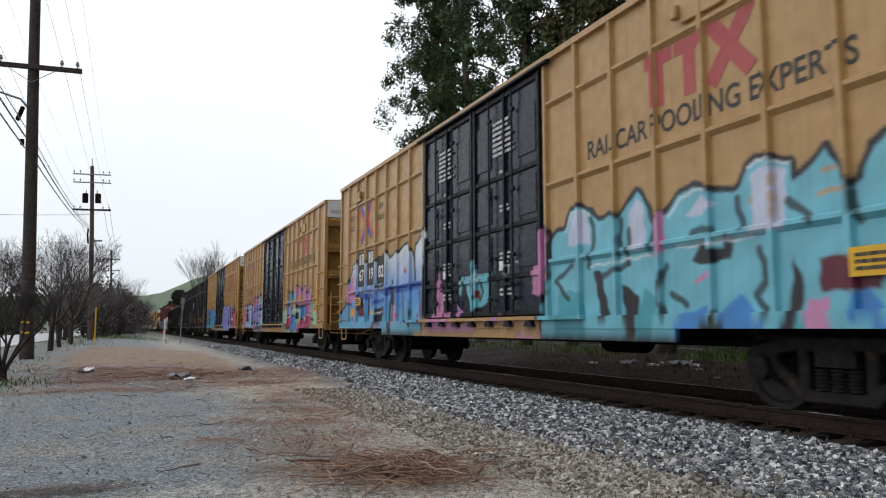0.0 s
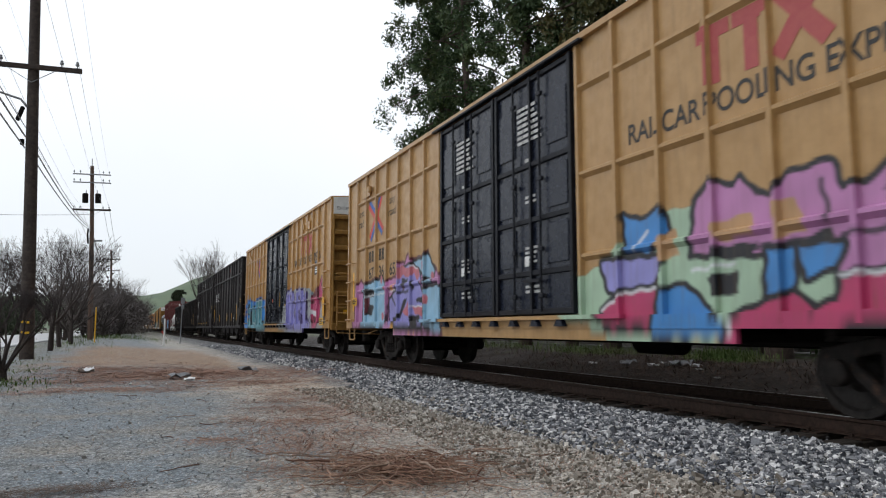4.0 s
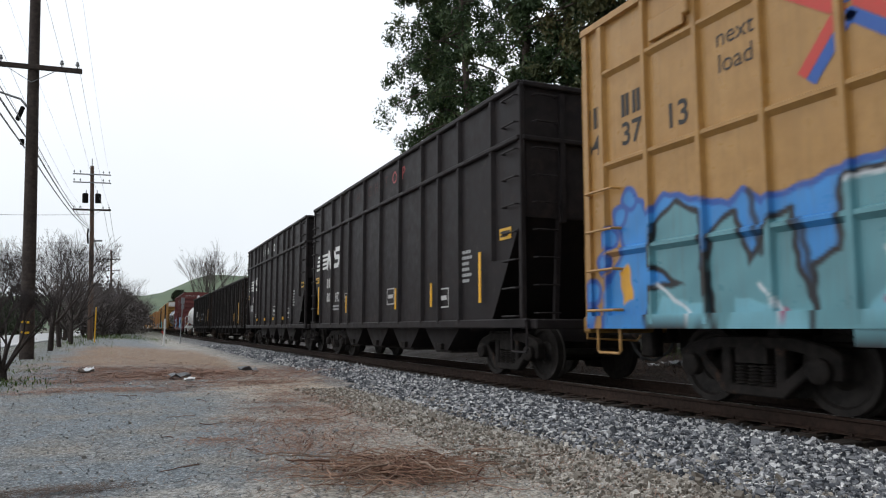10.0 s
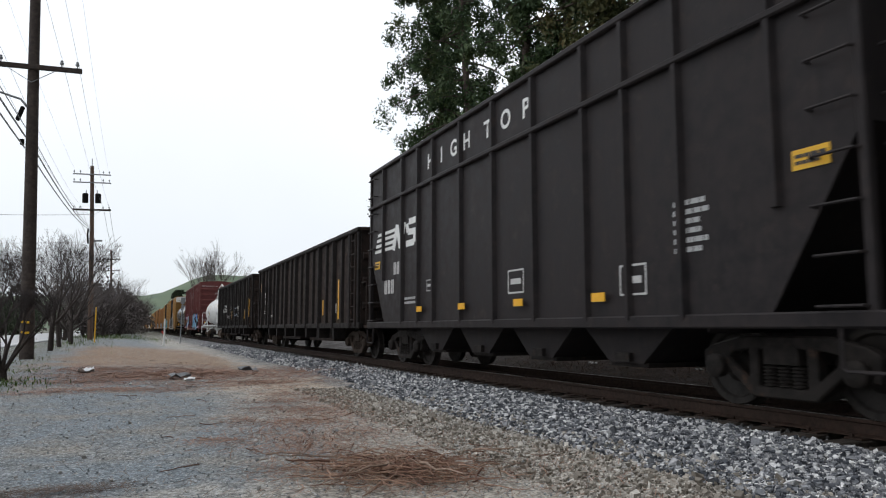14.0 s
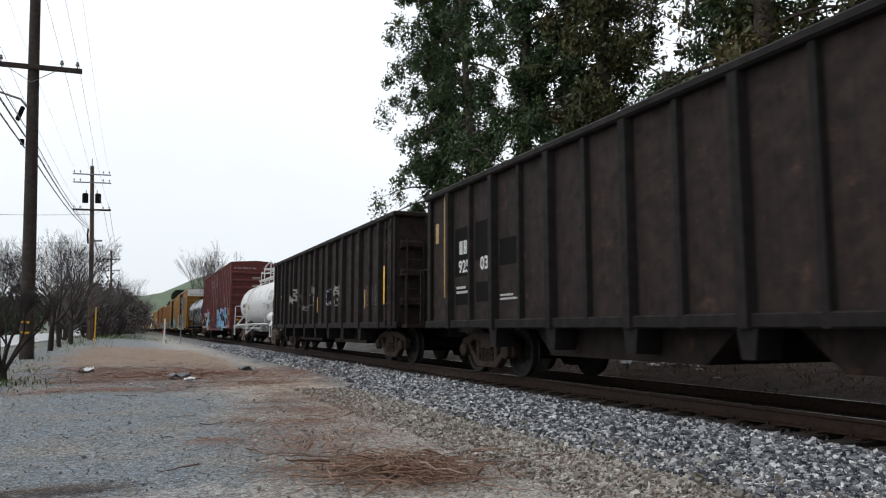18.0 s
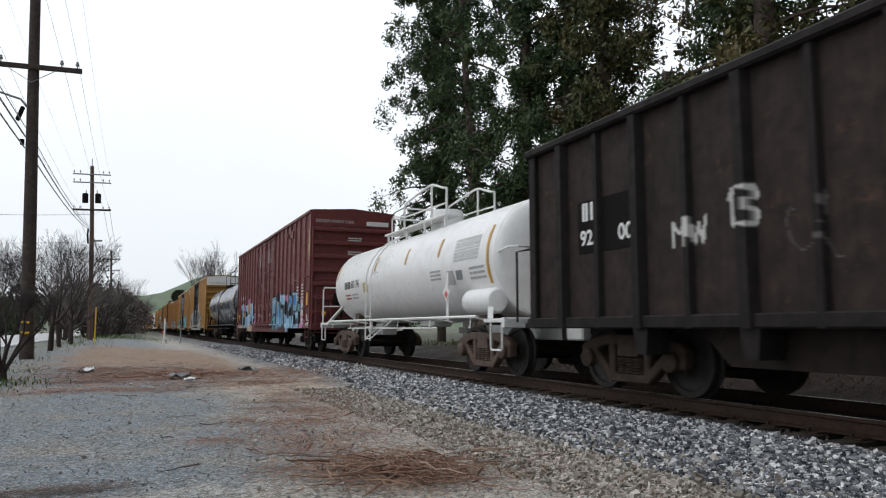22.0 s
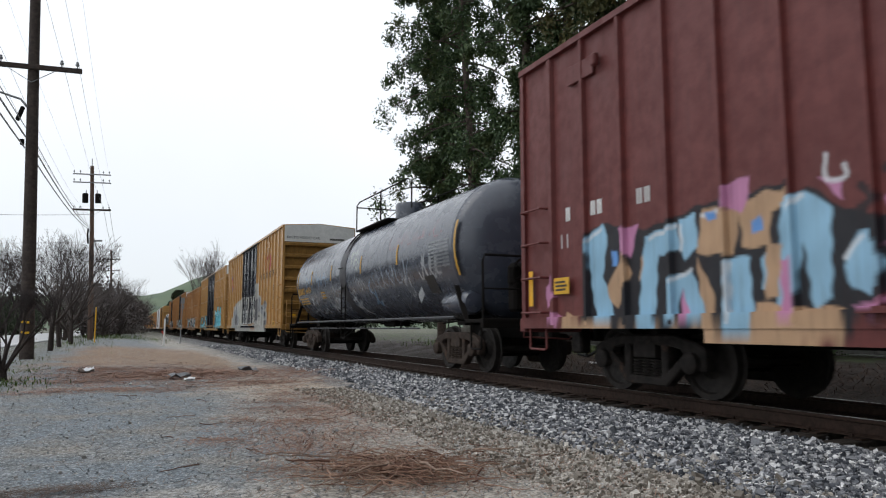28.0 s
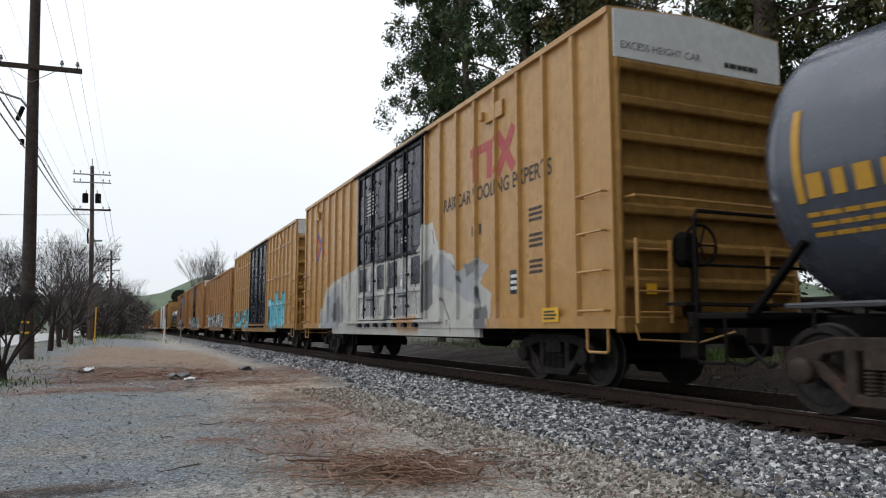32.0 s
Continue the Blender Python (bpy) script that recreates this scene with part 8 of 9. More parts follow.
trng = random.Random(21)
REDTWIG = surface("red_brown_twig", (0.17, 0.085, 0.055), (0.10, 0.05, 0.035), 30, 0.8, 0.3)
STICKM = surface("bleached_twig", (0.36, 0.26, 0.20), (0.22, 0.15, 0.11), 30, 0.8, 0.3)
for i in range(70):
    big = i < 12
    at = (1.95 + trng.gauss(0, 0.45), 5.3 + trng.gauss(0, 0.35), trng.uniform(0.02, 0.10))
    ob = new("twig", curved_twig(trng, at, trng.uniform(0.3, 0.6) if big else trng.uniform(0.12, 0.34), trng.uniform(0.007, 0.013) if big else 0.004).mesh("twig", STICKM if i % 3 else REDTWIG, 60))
    tagged(ob, "dry curved twig lying on the needle heap" if at[2] > 0.04 else "dry broken twig lying on the gravel", "twig", "dry twigs")
for i in range(16):
    at = (trng.uniform(-0.2, 3.2), trng.uniform(5.5, 13), 0.0)
    ob = new("twig", curved_twig(trng, at, trng.uniform(0.12, 0.4), 0.006).mesh("twig", STICKM if i % 3 == 0 else REDTWIG, 60))
    tagged(ob, "dry broken twig lying on the gravel", "twig", "dry twigs")

tw = Shape()
for i in range(330):
    at = (1.92 + trng.gauss(0, 0.31), 5.26 + trng.gauss(0, 0.26), trng.uniform(0.0, 0.09))
    piece = curved_twig(trng, at, trng.uniform(0.14, 0.5), trng.uniform(0.0025, 0.0055))
    tw.add(piece.v, piece.f)
tagged(new("twig_heap", tw.mesh("twig_heap", TWIGPILE)), "heap of thin red-brown and bleached twigs", "twig heap", kind="stuff")
LITTERM = surface("white_litter", (0.78, 0.78, 0.78), (0.62, 0.63, 0.64), 18, 0.6, 0.3)


def crumpled(name, label, at, size, mat, seed):
    """A crumpled scrap."""
    g = random.Random(seed)
    s = Shape()
    n = 5
    for i in range(n):
        for j in range(n):
            s.v.append((at[0] + (i / (n - 1) - 0.5) * size * g.uniform(0.8, 1.2), at[1] + (j / (n - 1) - 0.5) * size * g.uniform(0.8, 1.2),
                        float(ground_z(at[0], at[1])) + 0.01 + g.uniform(0, 0.35) * size))
    for i in range(n - 1):
        for j in range(n - 1):
            k = i * n + j
            s.f.append((k, k + 1, k + n + 1, k + n))
    ob = new(name, s.mesh(name, mat))
    md = ob.modifiers.new("thickness", "SOLIDIFY")
    md.thickness = 0.006
    return tagged(ob, label, "litter", "scraps of litter")


GREYSCRAP = surface("grey_scrap", (0.24, 0.25, 0.26), (0.16, 0.16, 0.17), 18, 0.7, 0.3)
crumpled("paper_scrap", "crumpled white plastic scrap on the needles", (-0.85, 18.0), 0.34, LITTERM, 1)
crumpled("paper_scrap", "white paper scrap on the gravel", (1.15, 15.6), 0.2, LITTERM, 2)
crumpled("paper_scrap", "grey flattened scrap on needle litter", (1.0, 16.2), 0.4, GREYSCRAP, 3)
crumpled("paper_scrap", "grey scrap lying on the dirt", (2.75, 18.6), 0.45, GREYSCRAP, 4)
for i, (x, y, m, d) in enumerate(((11.0, 15.7, LITTERM, 0.18), (11.3, 14.6, GREYSCRAP, 0.34), (11.2, 13.6, LITTERM, 0.22), (11.3, 13.2, LITTERM, 0.26), (11.4, 12.9, GREYSCRAP, 0.4), (11.4, 12.4, LITTERM, 0.2), (11.1, 12.0, LITTERM, 0.12), (10.6, 11.0, LITTERM, 0.1))):
    crumpled("litter_scrap", "white and grey litter on dark soil beyond the track", (x, y), d, m, 30 + i)

for i, (c, sp, n, h) in enumerate((((-2.2, 15.9), (0.4, 0.7), 420, 0.07), ((-2.7, 21.5), (0.5, 1.4), 200, 0.06), ((-2.1, 19.0), (0.3, 0.5), 120, 0.05), ((-2.6, 42), (0.9, 7), 500, 0.14), ((-1.0, 66), (2.0, 6), 1300, 0.28), ((13.0, 13.2), (0.35, 0.55), 1100, 0.24), ((13.0, 18.5), (0.6, 1.0), 700, 0.2), ((13.4, 26.0), (0.9, 4), 900, 0.25))):
    slivers("grass", "patch of short green grass", n, c, sp, h, 0.02, GRASSM, "grass", 0.0, 40 + i, 1.2)
slivers("soil_litter", "brown bark and needle litter beyond the track", 6000, (11.2, 13.5), (0.9, 4.5), 0.14, 0.014, BARKLIT, "needle litter", 0.02, 60, 0.4)

# ---- road on the far side of the small trees ----
ROADM = surface("road_pale_asphalt", (0.50, 0.50, 0.50), (0.42, 0.42, 0.425), 14, 0.8, 0.15)
ROADLINE = surface("road_line_white", (0.75, 0.75, 0.74), (0.6, 0.6, 0.6), 14, 0.7, 0.05)
road = tagged(new("road", Shape().prism([(-12.2, 0.02), (-4.9, 0.02), (-4.9, 0.315), (-8.4, 0.36), (-12.2, 0.315)], -80, 420, "y").mesh("road", ROADM)), "pale dry asphalt road beside the lot", "road", kind="structure")
kerb = tagged(new("kerb", Shape().box((-4.8, 170, 0.24), (0.16, 500, 0.2), 0.02).mesh("kerb", GALV)), "grey concrete kerb along the road", "kerb", kind="structure")
part("edge_line", Shape().box((-5.3, 170, 0.323), (0.1, 500, 0.004)), ROADLINE, road)

# ---- utility poles and wires ----
POLES = [(-2.55, 22.7, 12.6), (-2.57, 57.5, 12.6), (-2.6, 118, 12.4), (-2.6, 196, 12.4)]


def pole_thing(i, x, y, h):
    g = float(ground_z(x, y))
    p = empty("utility_pole", "weathered wooden utility pole with crossarms and insulators" if i else "tall dark wooden utility pole with a crossarm and street light", "utility pole", "utility poles")
    p.location = (x, y, g)
    p.rotation_euler = (0, radians(-2.1), 0)
    r0, r1 = 0.19, 0.125
    s = Shape().tube([(0, 0, -0.3), (0.02, 0, h * 0.3), (0.03, 0, h * 0.65), (0.05 if i == 0 else 0, 0, h)], r0, 14, r1)
    part("pole", s, POLEM if i == 0 else POLERED, p, smooth=50)
    arms = {0: (8.15, 11.2), 1: (11.95, 11.35, 9.35), 2: (11.0, 9.3), 3: (11.0, 9.3)}[i]
    for k, z in enumerate(arms):
        thin = i == 1 and k < 2
        a = part("crossarm", Shape().box((0.02, -0.16, z), (2.5, 0.09 if thin else 0.11, 0.08 if thin else 0.13), 0.012), POLEM if not thin else GALV, p)
        for dx in (-1.15, -0.75, 0.75, 1.15):
            part("insulator", Shape().lathe([(0, 0.018), (0.08, 0.018), (0.085, 0.05), (0.13, 0.055), (0.15, 0.035), (0.19, 0.04), (0.21, 0.015)], "z", 10, (dx, -0.16, z + 0.06)), GALV, a)
        if not thin:
            for e in (-1, 1):
                part("arm_brace", Shape().bar((e * 0.62, -0.2, z - 0.06), (0.0, -0.18, z - 0.45), 0.03, 0.01), GALV, a)
    if i == 0:
        for z, c in ((1.0, CONSPIC), (0.72, CONSPIC)):
            part("pole_tag", Shape().box((0.02, -0.185, z), (0.11, 0.012, 0.06)), c, p, "small yellow pole tag")
            part("pole_tag", Shape().box((-0.1, -0.17, z + 0.02), (0.05, 0.012, 0.06)), c, p)
        lamp = part("light_arm", Shape().tube([(-0.1, -0.1, 7.0), (-0.25, -0.15, 7.2), (-0.9, -0.3, 7.36), (-1.5, -0.45, 7.4)], 0.03, 8), GALV, p)
        part("lamp_head", Shape().box((-1.8, -0.52, 7.4), (0.62, 0.26, 0.14), 0.05), GALV, lamp)
        part("riser_box", Shape().box((-0.26, -0.12, 6.8), (0.10, 0.12, 0.42), 0.02, Matrix.Rotation(0.35, 3, "Y")), UNDER, p)
        part("cable_clamp", Shape().box((-0.2, -0.1, 6.0), (0.10, 0.10, 0.16), 0.01), UNDER, p)
    if i == 1:
        for e in (-1, 1):
            t = part("transformer", Shape().lathe([(9.85, 0.05), (9.87, 0.2), (10.5, 0.2), (10.55, 0.15), (10.56, 0.04)], "z", 18, (e * 0.42, -0.1, 0)), UNDER, p, "dark cylindrical transformer")
            part("bushing", Shape().lathe([(10.55, 0.03), (10.75, 0.03), (10.8, 0.015)], "z", 8, (e * 0.36, -0.1, 0)), GALV, t)
        part("pole_top_pin", Shape().tube([(0, 0, h - 0.05), (0, 0, h + 0.55)], 0.03, 6), GALV, p)
        part("cable_bundle", Shape().tube([(-0.2, -0.1, 6.9), (-0.24, -0.12, 7.6), (-0.2, -0.1, 8.0)], 0.06, 8), UNDER, p)
        part("lamp_head", Shape().box((0.45, -0.2, 7.1), (0.55, 0.25, 0.12), 0.04), GALV, p)
    return p


for i, (x, y, h) in enumerate(POLES):
    pole_thing(i, x, y, h)


def wire(a, b, sag, r=0.011):
    a, b = Vector(a), Vector(b)
    pts = []
    for i in range(15):
        t = i / 14
        q = a.lerp(b, t)
        q.z -= sag * 4 * t * (1 - t)
        pts.append(q)
    ob = new("overhead_wire", Shape().tube(pts, r, 5).mesh("overhead_wire", WIREM))
    return tagged(ob, "thin dark overhead wire strung between poles", "wire", "overhead wires")


for dx in (-1.1, -0.7, 0.75, 1.15):
    wire((-2.8 + dx, -14, 9.0), (-2.83 + dx, 22.5, 8.64), 0.3, 0.004)
    wire((-2.83 + dx, 22.5, 8.64), (-2.91 + dx, 57.3, 9.85), 0.4, 0.005)
    wire((-2.91 + dx, 57.3, 9.85), (-2.6 + dx, 117.8, 9.7), 0.7, 0.014)
    wire((-2.6 + dx, 117.8, 9.7), (-2.6 + dx, 195.8, 9.7), 0.9, 0.02)
for dx in (-1.1, 1.1):
    wire((-2.95 + dx, 22.5, 11.65), (-3.0 + dx, 57.3, 12.4), 0.3, 0.004)
    wire((-2.9 + dx, -14, 11.7), (-2.95 + dx, 22.5, 11.65), 0.3, 0.004)
for dz, r in ((0, 0.022), (-0.32, 0.02), (0.25, 0.012)):
    wire((-2.85, 22.6, 6.40 + dz), (-2.9, 57.4, 8.25 + dz * 0.4), 0.35, r)
    wire((-3.0, -14, 6.5 + dz), (-2.9, 22.6, 6.40 + dz), 0.4, r)
    wire((-2.9, 57.4, 8.25 + dz * 0.4), (-2.65, 118, 7.4 + dz * 0.4), 0.5, r)
wire((-2.7, 57.4, 9.3), (-24, 48, 8.0), 0.5, 0.015)
wire((-2.7, 57.4, 7.3), (-24, 50, 6.6), 0.5, 0.015)


# ---- posts and signs by the track ----
def post_thing(name, label, x, y, h, r, mat, cat, tilt=(0, 0)):
    e = empty(name, label, cat)
    e.location = (x, y, float(ground_z(x, y)) - 0.03)
    e.rotation_euler = (radians(tilt[0]), radians(tilt[1]), 0)
    part("post", Shape().lathe([(0, r), (h - 0.02, r), (h, r * 0.6)], "z", 10), mat, e)
    return e


wp = post_thing("marker_post", "thin white marker post in the dirt", 1.97, 47.9, 1.62, 0.05, WHITEP, "marker post")
part("base_collar", Shape().lathe([(0, 0.08), (0.08, 0.07), (0.09, 0.05)], "z", 10), WHITEP, wp)
fp = post_thing("leaning_marker", "leaning white and red marker post", 3.2, 72, 1.0, 0.06, WHITEP, "marker post", (0, -28))
part("red_band", Shape().lathe([(0.62, 0.063), (0.98, 0.063)], "z", 10), LOGORED, fp)
sp_ = post_thing("sign_post", "grey metal post with small sign plates, seen from behind", 3.3, 54.5, 3.25, 0.035, GALV, "sign post", (0, 1.5))
part("sign_plate", Shape().box((0, -0.05, 3.05), (0.26, 0.01, 0.46), 0.003), GALV, sp_)
part("sign_plate", Shape().box((0.02, -0.05, 2.62), (0.2, 0.01, 0.28), 0.003), GALV, sp_)
yp = post_thing("pipeline_marker", "yellow plastic utility marker post", -1.82, 45.9, 1.98, 0.035, CONSPIC, "marker post")
part("cap", Shape().lathe([(1.98, 0.055), (2.02, 0.03)], "z", 10), CONSPIC, yp)
bp_ = post_thing("bollard", "short grey concrete bollard by the road", -12.9, 62, 0.9, 0.11, GALV, "bollard")
part("cap", Shape().lathe([(0.9, 0.11), (0.96, 0.04)], "z", 10), GALV, bp_)
sb = post_thing("switch_marker", "small dark trackside marker far along the line", 2.2, 150, 1.1, 0.1, UNDER, "marker post")
part("target", Shape().box((0, -0.1, 1.2), (0.45, 0.03, 0.4), 0.01), WHITEP, sb)


# ---- trees ----
def leaf_cloud(g, centres, radii, per, leaf, drop=0.0):
    """Small leaf quads round clump centres: arrays of verts and faces."""
    n = len(centres) * per
    c = np.repeat(centres, per, axis=0)
    r = np.repeat(radii, per, axis=0)
    d = g.normal(0, 1, (n, 3))
    d /= np.linalg.norm(d, axis=1)[:, None]
    p = c + d * (g.uniform(0, 1, (n, 1)) ** 0.75) * r
    p[:, 2] -= drop * g.uniform(0, 1, n) * r[:, 2]
    ax = g.normal(0, 1, (n, 3)) + np.array([0, 0, -0.6])
    ax /= np.linalg.norm(ax, axis=1)[:, None]
    sd = np.cross(ax, g.normal(0, 1, (n, 3)))
    sd /= np.linalg.norm(sd, axis=1)[:, None]
    ln = leaf * g.uniform(0.6, 1.6, (n, 1))
    w = ln * g.uniform(0.15, 0.27, (n, 1))
    v = np.stack([p - ax * ln * 0.5, p + sd * w, p + ax * ln * 0.5, p - sd * w], 1).reshape(-1, 3)
    return v, np.arange(4 * n).reshape(n, 4)


def conifer(label, x, y, h, r, seed, low=4.0, limbs=90, mat=None, lean=(0.0, 0.0), per=90, trunk=0.32, sparse=0.0, leaf=0.185):
    g = np.random.default_rng(seed)
    t = empty("conifer", label, "tree", "tall trees beyond the track")
    gz = float(ground_z(x, y))
    t.location = (x, y, gz)
    s = Shape()
    s.tube([(0, 0, -0.3), (lean[0] * 0.3, lean[1] * 0.3, h * 0.3), (lean[0] * 0.7, lean[1] * 0.7, h * 0.65), (lean[0], lean[1], h)], trunk, 12, 0.06)
    part("trunk", s, BARKB, t, "red-brown furrowed bark", smooth=60)
    lb = Shape()
    cs, rs = [], []
    for i in range(limbs):
        z = low + (h - low) * (i + g.uniform(0, 1)) / limbs
        k = (z - low) / (h - low)
        reach = r * (0.55 + 0.45 * math.sin(min(k * 3.0 + 0.5, 2.6))) * g.uniform(0.45, 1.15) * (1 - 0.55 * k ** 2.2)
        a = g.uniform(0, 6.283)
        bx, by = lean[0] * z / h, lean[1] * z / h
        rise = g.uniform(-0.15, 0.45)
        pts = []
        for j in range(5):
            q = j / 4
            pts.append((bx + math.cos(a + 0.3 * q) * reach * q, by + math.sin(a + 0.3 * q) * reach * q, z + reach * (rise * q - 0.45 * q * q)))
        lb.tube(pts, 0.035 + 0.05 * (1 - k), 5, 0.012)
        if g.uniform() < sparse:
            continue
        for q in (0.08, 0.25, 0.45, 0.64, 0.82, 1.0):
            if g.uniform() < (0.38 if q < 0.9 else 0.22):
                continue
            j = q * 4
            lo = min(int(j), 3)
            p = np.array(pts[lo]) * (1 - (j - lo)) + np.array(pts[lo + 1]) * (j - lo)
            cs.append(p + g.normal(0, 0.22, 3) - np.array([0, 0, 0.25]))
            sz = g.uniform(0.36, 0.76)
            rs.append((sz, sz, sz * g.uniform(0.6, 1.7)))
    tagged(part("limb_work", lb, BARKB, t), kind="stuff")
    v, f = leaf_cloud(g, np.array(cs), np.array(rs), int(per * 1.65), leaf, 0.6)
    part("crown", quick_mesh("crown", v, f, mat or LEAFD), None, t, "dense dark green foliage in hanging clumps")
    return t


conifer("tall dark conifer with ragged hanging foliage clumps", 16.0, 37.2, 31, 3.7, 1, 4, 140, None, (0.4, 0.6), 120, 0.26)
conifer("tall conifer with a bare leaning trunk and thin crown", 16.4, 33.0, 30, 3.0, 2, 5, 70, None, (-0.6, 2.2), 100, 0.3, 0.25)
conifer("tall dark conifer with ragged hanging foliage clumps", 16.2, 28.2, 31, 3.5, 3, 3.5, 105, None, (0.3, -0.3), 115)
conifer("tall dark conifer with ragged hanging foliage clumps", 17.2, 26.0, 30, 3.0, 14, 3.5, 90, None, (0.2, 0.2), 100, 0.3)
conifer("tall conifer tinged bronze among dark neighbours", 16.6, 22.4, 30, 3.5, 4, 3.5, 110, LEAFB, (0.0, 0.4), 95, 0.36)
conifer("tall dark conifer with ragged hanging foliage clumps", 18.2, 16.6, 29, 3.2, 5, 4, 80, None, (0.5, 0.2), 85, 0.32, 0.2)
conifer("lower conifer with light green spreading limbs", 15.2, 17.8, 8.8, 3.0, 6, 2.6, 70, None, (0.0, -0.4), 95, 0.3)
conifer("tall redwood with a thick straight trunk and open limbs", 15.2, 13.6, 30, 3.6, 7, 4.5, 75, LEAFB, (0.2, 0.0), 75, 0.36, 0.3)
conifer("tall dark redwood with thick reddish trunk", 16.5, 10.6, 29, 3.6, 8, 4.0, 95, LEAFB, (0.2, 0.2), 90, 0.36)
conifer("tall dark conifer shading the track side", 17.0, 6.8, 28, 3.8, 9, 3.0, 95, None, (0.0, 0.2), 90, 0.36)
conifer("tall dark conifer in the second row", 23.5, 21, 30, 4.2, 10, 4.0, 90, None, (0.0, 0.2), 80, 0.45, 0.1, 0.22)
conifer("tall dark conifer in the second row", 22.0, 14, 30, 4.5, 12, 2.0, 95, None, (0.0, 0.2), 80, 0.45, 0.1, 0.22)
# unseen trees added beside and behind the camera to darken the car ends
behind = conifer("unseen conifer added behind the lot to block sky light", 17.0, -4.0, 27, 4.2, 13, 1.0, 60, None, (0.2, 0.3), 22, 0.36, 0.0, 0.42)
for x, y in ((17.5, 1.2), (21.5, -2), (18, -10), (17, -15), (14.5, -19), (10.5, -20), (6, -21), (1.5, -20), (-3, -21), (-8, -20), (13, -27), (8, -27), (3, -28), (-2, -28)):
    copy_thing(behind, pose(x, y, float(ground_z(x, y)), 0, 0, 67 * x + 20))
conifer("small dark conifer by the distant line", 15.0, 268, 14, 5.0, 11, 1.0, 60, EVERM, (0, 0), 60, 0.5, 0, 0.6)


def bare_tree(name, label, x, y, h, seed, spread=0.8, mat=None, twig=None, stems=4, depth=6, trunk=0.11, fork=0.25, group="bare roadside trees"):
    """A leafless tree: forking limbs and fine twigs."""
    g = random.Random(seed)
    t = empty(name, label, "tree", group)
    t.location = (x, y, float(ground_z(x, y)) - 0.02)
    wood, fine = Shape(), Shape()

    def grow(p, d, length, r, k):
        pts = [p]
        q = p
        m = 3 if k < 4 else 2
        for i in range(m):
            d = (d + Vector((g.uniform(-1, 1), g.uniform(-1, 1), g.uniform(-0.4, 0.8))) * 0.2).normalized()
            q = q + d * (length / m)
            pts.append(q)
        (wood if k < 3 else fine).tube(pts, r, 7 if k < 2 else (5 if k < 3 else 3), r * 0.6)
        if k >= depth:
            return
        for i in range(g.randint(2, 3) if k < 2 else g.randint(3, 4)):
            side = Vector((g.uniform(-1, 1), g.uniform(-1, 1), g.uniform(-0.2, 0.5)))
            nd = (d * (1.0 if k else 0.8) + side * spread * g.uniform(0.5, 1.1)).normalized()
            start = pts[-1] if i < 2 else pts[g.randint(1, m)]
            grow(start, nd, length * g.uniform(0.58, 0.8), max(r * 0.52, 0.004), k + 1)

    th = h * fork
    lean = Vector((g.uniform(-0.15, 0.15), g.uniform(-0.15, 0.15), 1)).normalized()
    wood.tube([(0, 0, -0.1), tuple(lean * th * 0.5), tuple(lean * th)], trunk, 9, trunk * 0.85)
    for i in range(stems):
        a = 6.283 * (i + g.uniform(-0.3, 0.3)) / stems
        grow(lean * th * g.uniform(0.8, 1.0), Vector((math.cos(a) * spread, math.sin(a) * spread, g.uniform(0.8, 1.4))).normalized(), h * 0.30, trunk * 0.5, 1)
    part("trunk", wood, mat or BARKD, t, "dark rough bark", smooth=60)
    tagged(part("twig_work", fine, twig or TWIGM, t, "leafless fine twigs"), kind="stuff")
    return t


bare_tree("bare_tree", "small leafless tree with dark twisted stems at the lot edge", -2.25, 16.6, 2.2, 41, 0.55, stems=7, trunk=0.085, fork=0.08)
bare_tree("bare_tree", "small leafless tree leaning over the verge", -2.6, 29.6, 4.2, 42, 0.8, trunk=0.10)
bare_tree("bare_tree", "small leafless tree with spreading dark limbs", -2.75, 35.3, 4.8, 43, 0.8, trunk=0.10)
bare_tree("bare_tree", "small leafless tree with spreading dark limbs", -2.65, 40.6, 5.0, 44, 0.8, trunk=0.10)
bare_tree("bare_tree", "leafless tree on the road verge", -3.5, 24.6, 2.9, 45, 0.7, trunk=0.09)
shrubs = [bare_tree("bare_shrub", "dense leafless shrub with grey-brown twigs", -3.2, 48, 5.0, 51, 1.0, stems=6, trunk=0.12, fork=0.12, depth=5, twig=SHRUBM, group="leafless shrubs along the road"),
          bare_tree("bare_shrub", "dense leafless shrub with grey-brown twigs", -2.9, 66, 6.0, 52, 1.0, stems=6, trunk=0.12, fork=0.12, depth=5, twig=SHRUBM, group="leafless shrubs along the road")]
srng = random.Random(9)
for i in range(22):
    y = 54 + i * 6.0
    x = -3.4 + srng.uniform(-1.6, 0.7) + 3.6 * min(max((y - 60) / 70, 0), 1)
    copy_thing(shrubs[i % 2], pose(x, y, float(ground_z(x, y)), 0, 0, srng.uniform(0, 360)) @ Matrix.Scale(1.28, 4))
for i in range(16):
    y = 20 + i * 9.0
    x = -15 - srng.uniform(0, 4)
    copy_thing(shrubs[i % 2], pose(x, y, float(ground_z(x, y)), 0, 0, srng.uniform(0, 360)))


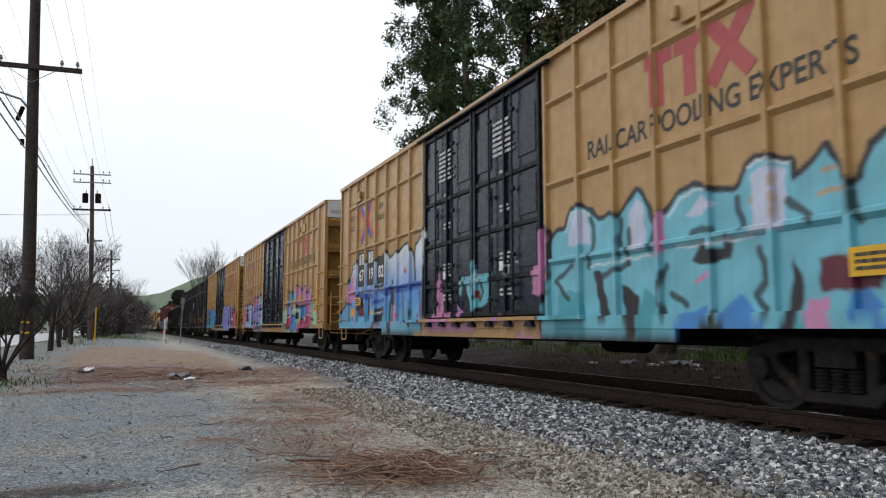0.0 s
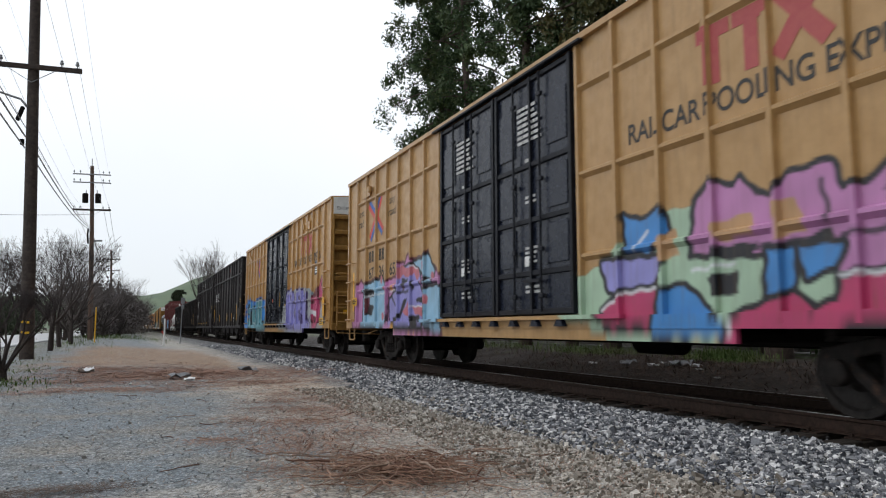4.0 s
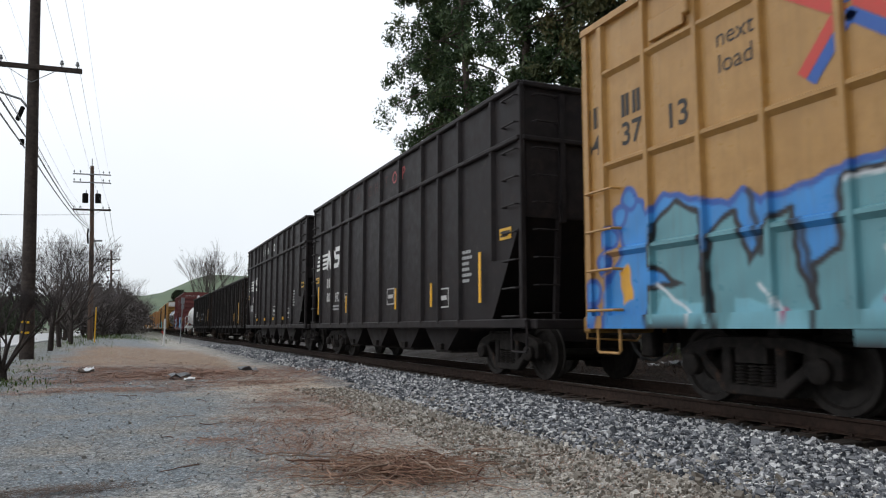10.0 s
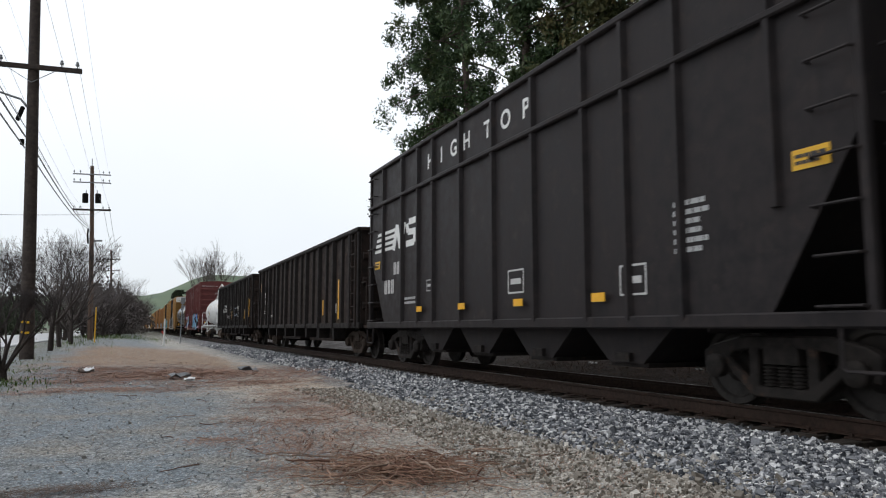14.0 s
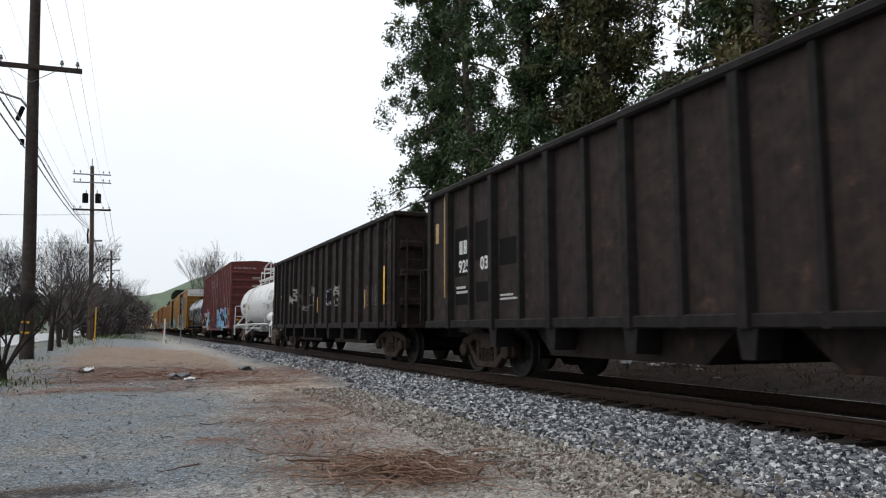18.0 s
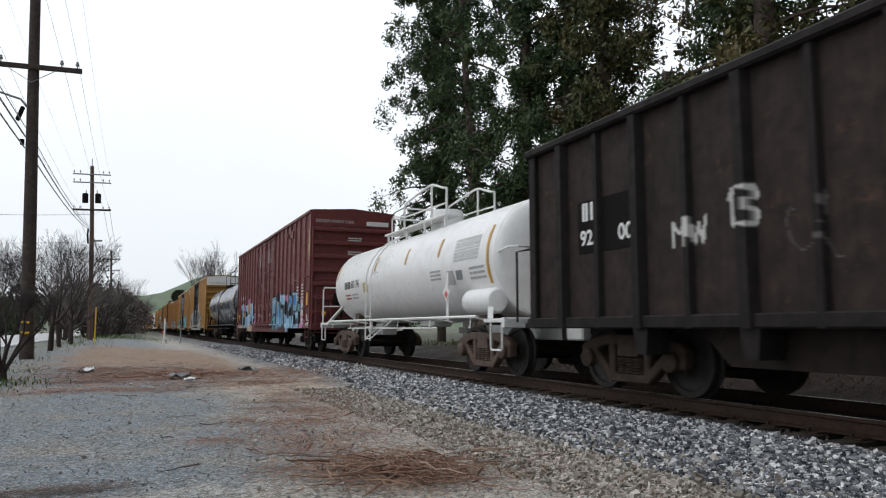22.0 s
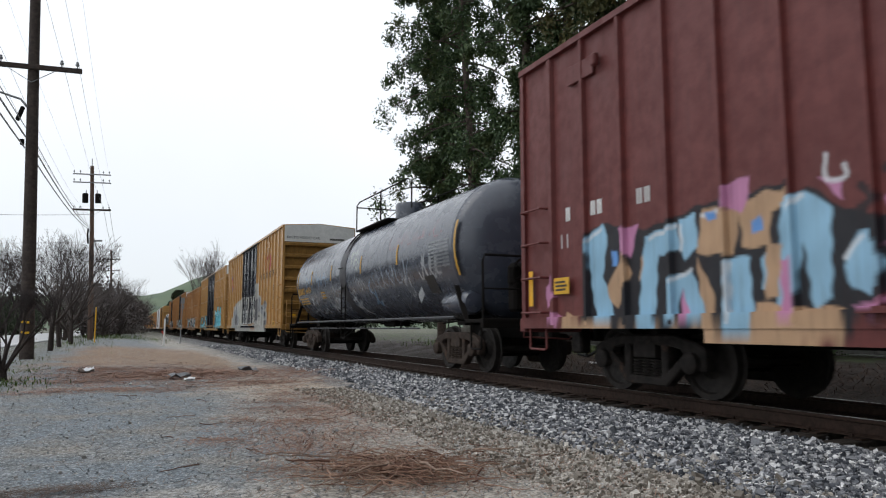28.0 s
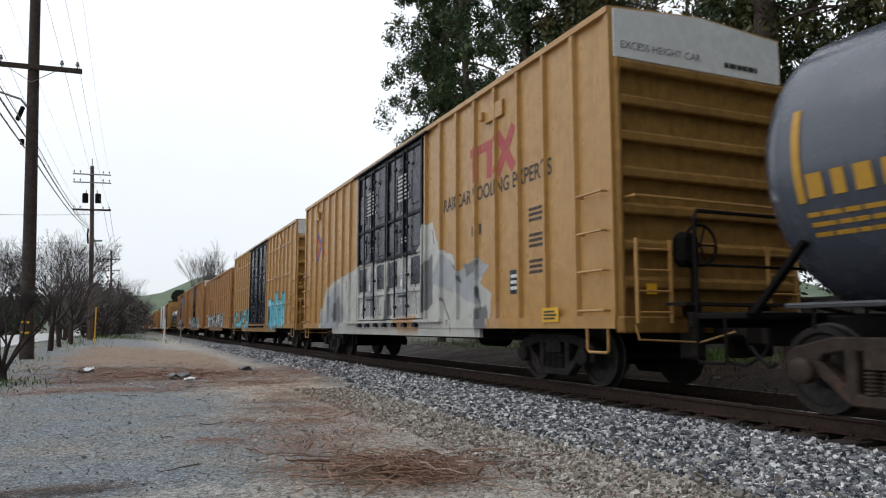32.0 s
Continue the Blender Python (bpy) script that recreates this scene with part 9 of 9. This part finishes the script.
def evergreen(label, x, y, h, r, seed, n=34, leaf=0.3, per=110, mat=None, name="evergreen_shrub", group="evergreen shrubs across the road", note="dense dark green leaves"):
    g = np.random.default_rng(seed)
    t = empty(name, label, "shrub", group)
    t.location = (x, y, float(ground_z(x, y)))
    s = Shape()
    for i in range(5):
        a = g.uniform(0, 6.28)
        s.tube([(0, 0, -0.1), (math.cos(a) * r * 0.3, math.sin(a) * r * 0.3, h * 0.4), (math.cos(a) * r * 0.6, math.sin(a) * r * 0.6, h * 0.8)], 0.09, 6, 0.02)
    part("stems", s, BARKD, t)
    c = np.stack([g.normal(0, r * 0.5, n), g.normal(0, r * 0.5, n), h * g.uniform(0.12, 0.95, n)], 1)
    rad = np.repeat(g.uniform(0.35, 0.8, (n, 1)), 3, 1) * r * 0.5
    v, f = leaf_cloud(g, c, rad, per, leaf)
    part("crown", quick_mesh("crown", v, f, mat or EVERM), None, t, note)
    return t


ever = [evergreen("dense dark evergreen shrub across the road", -15.5, 60, 5.2, 3.2, 71), evergreen("dense dark evergreen shrub across the road", -16.5, 68, 6.2, 3.6, 72)]
for i in range(14):
    y = 52 + i * 7.5
    copy_thing(ever[i % 2], pose(-15.5 - srng.uniform(0, 2.5), y, 0.05, 0, 0, srng.uniform(0, 360)))
thick = [evergreen("dense grey-brown leafless thicket along the verge", -1.0, 84, 4.0, 2.4, 75, 30, 0.26, 55, SHRUBM, "thicket", "thickets along the verge", "matted leafless twigs"),
         evergreen("dense grey-brown leafless thicket along the verge", -2.0, 92, 4.8, 2.6, 76, 30, 0.26, 55, SHRUBM, "thicket", "thickets along the verge", "matted leafless twigs")]
for i in range(17):
    y = 74 + i * 7.0
    copy_thing(thick[i % 2], pose(-2.8 + 3.2 * min((y - 70) / 70, 1.0) - srng.uniform(0, 1.5), y, 0.1, 0, 0, srng.uniform(0, 360)) @ Matrix.Scale(1.35, 4))
bare_tree("large_bare_tree", "large leafless tree with upswept pale limbs beyond the line", 14.0, 157, 17.0, 81, 0.32, mat=TWIGM, twig=SHRUBM, stems=7, depth=6, trunk=0.35, fork=0.12, group="large bare trees")
bare_tree("large_bare_tree", "large leafless tree with upswept pale limbs beyond the line", 17.6, 160, 17.5, 82, 0.32, mat=TWIGM, twig=SHRUBM, stems=6, depth=6, trunk=0.3, fork=0.12, group="large bare trees")

# ---- wall behind the trees ----
WALLM = surface("block_wall", (0.20, 0.19, 0.175), (0.14, 0.135, 0.125), 6, 0.85, 0.25, streak=0.4)
wall = empty("garden_wall", "weathered grey concrete block wall behind the trees", "wall", kind="structure")
course = Shape().box((0, 0, 0), (0.2, 1.18, 0.38), 0.012).mesh("block", WALLM)
for r_ in range(4):
    for k in range(32):
        part("block", course, None, wall).location = (18.6, 2 + k * 1.2 + (0.6 if r_ % 2 else 0), 0.58 + r_ * 0.39)
part("wall_cap", Shape().box((18.6, 21.5, 1.98), (0.28, 39.5, 0.08), 0.01), WALLM, wall)

# ---- distant hills ----
def hill_material():
    m = bpy.data.materials.new("hill_grass")
    n, l, b = nodes_of(m)
    v = coords(n, l)
    a = noise_of(n, l, v, 0.012, 5, 0.6)
    c = noise_of(n, l, v, 0.05, 5, 0.7)
    col = blend(n, l, span(n, l, a, 0.35, 0.65), (0.078, 0.118, 0.066), (0.115, 0.148, 0.088))
    col = blend(n, l, span(n, l, c, 0.53, 0.63, 0, 0.85), col, (0.07, 0.10, 0.075))
    l.new(col, b.inputs["Base Color"])
    b.inputs["Roughness"].default_value = 0.9
    return m


HILLM = hill_material()
hx_ = np.linspace(-700, 1300, 90)
hy_ = np.linspace(620, 1800, 40)
HX, HY = np.meshgrid(hx_, hy_)
ridge = 51 + 33 * smooth01(20, 118, HX) + 24 * smooth01(120, 420, HX) - 16 * smooth01(-60, -400, HX)
HZ = ridge * np.exp(-((HY - 1180) / 260) ** 2) * (1 + 0.05 * np.sin(HX * 0.02) * np.sin(HY * 0.013)) - 2
hi = (np.arange(39)[:, None] * 90 + np.arange(89)[None, :]).ravel()
tagged(new("hill", quick_mesh("hill", np.stack([HX.ravel(), HY.ravel(), HZ.ravel()], 1), np.stack([hi, hi + 1, hi + 91, hi + 90], 1), HILLM, True)), "green grassy hills with scattered dark scrub", "hill", kind="structure")
g_ = np.random.default_rng(91)
wc = np.stack([g_.uniform(-60, 260, 170), g_.uniform(520, 900, 170), g_.uniform(2, 13, 170)], 1)
wv, wf = leaf_cloud(g_, wc, np.repeat(g_.uniform(4, 10, (170, 1)), 3, 1) * np.array([1, 1, 0.8]), 60, 2.6)
tagged(new("valley_woods", quick_mesh("valley_woods", wv, wf, EVERM)), "distant dark green woods below the hills", "woods", kind="stuff")


def motions():
    """The whole train rolls toward the front, and the wheels of the cars that pass turn with it."""
    for car, middle in TRAIN:
        walk(car, [(t, pose(TRACK_X, middle - SPEED * rolled(t), RAIL_Z)) for t in [2.0 * i for i in range(17)]])
    for wheel, y in TURNING:
        walk(wheel, [(i * 0.1, pose(0, y, WHEEL_R, math.degrees(SPEED * rolled(i * 0.1) / WHEEL_R))) for i in range(321)])


motions()
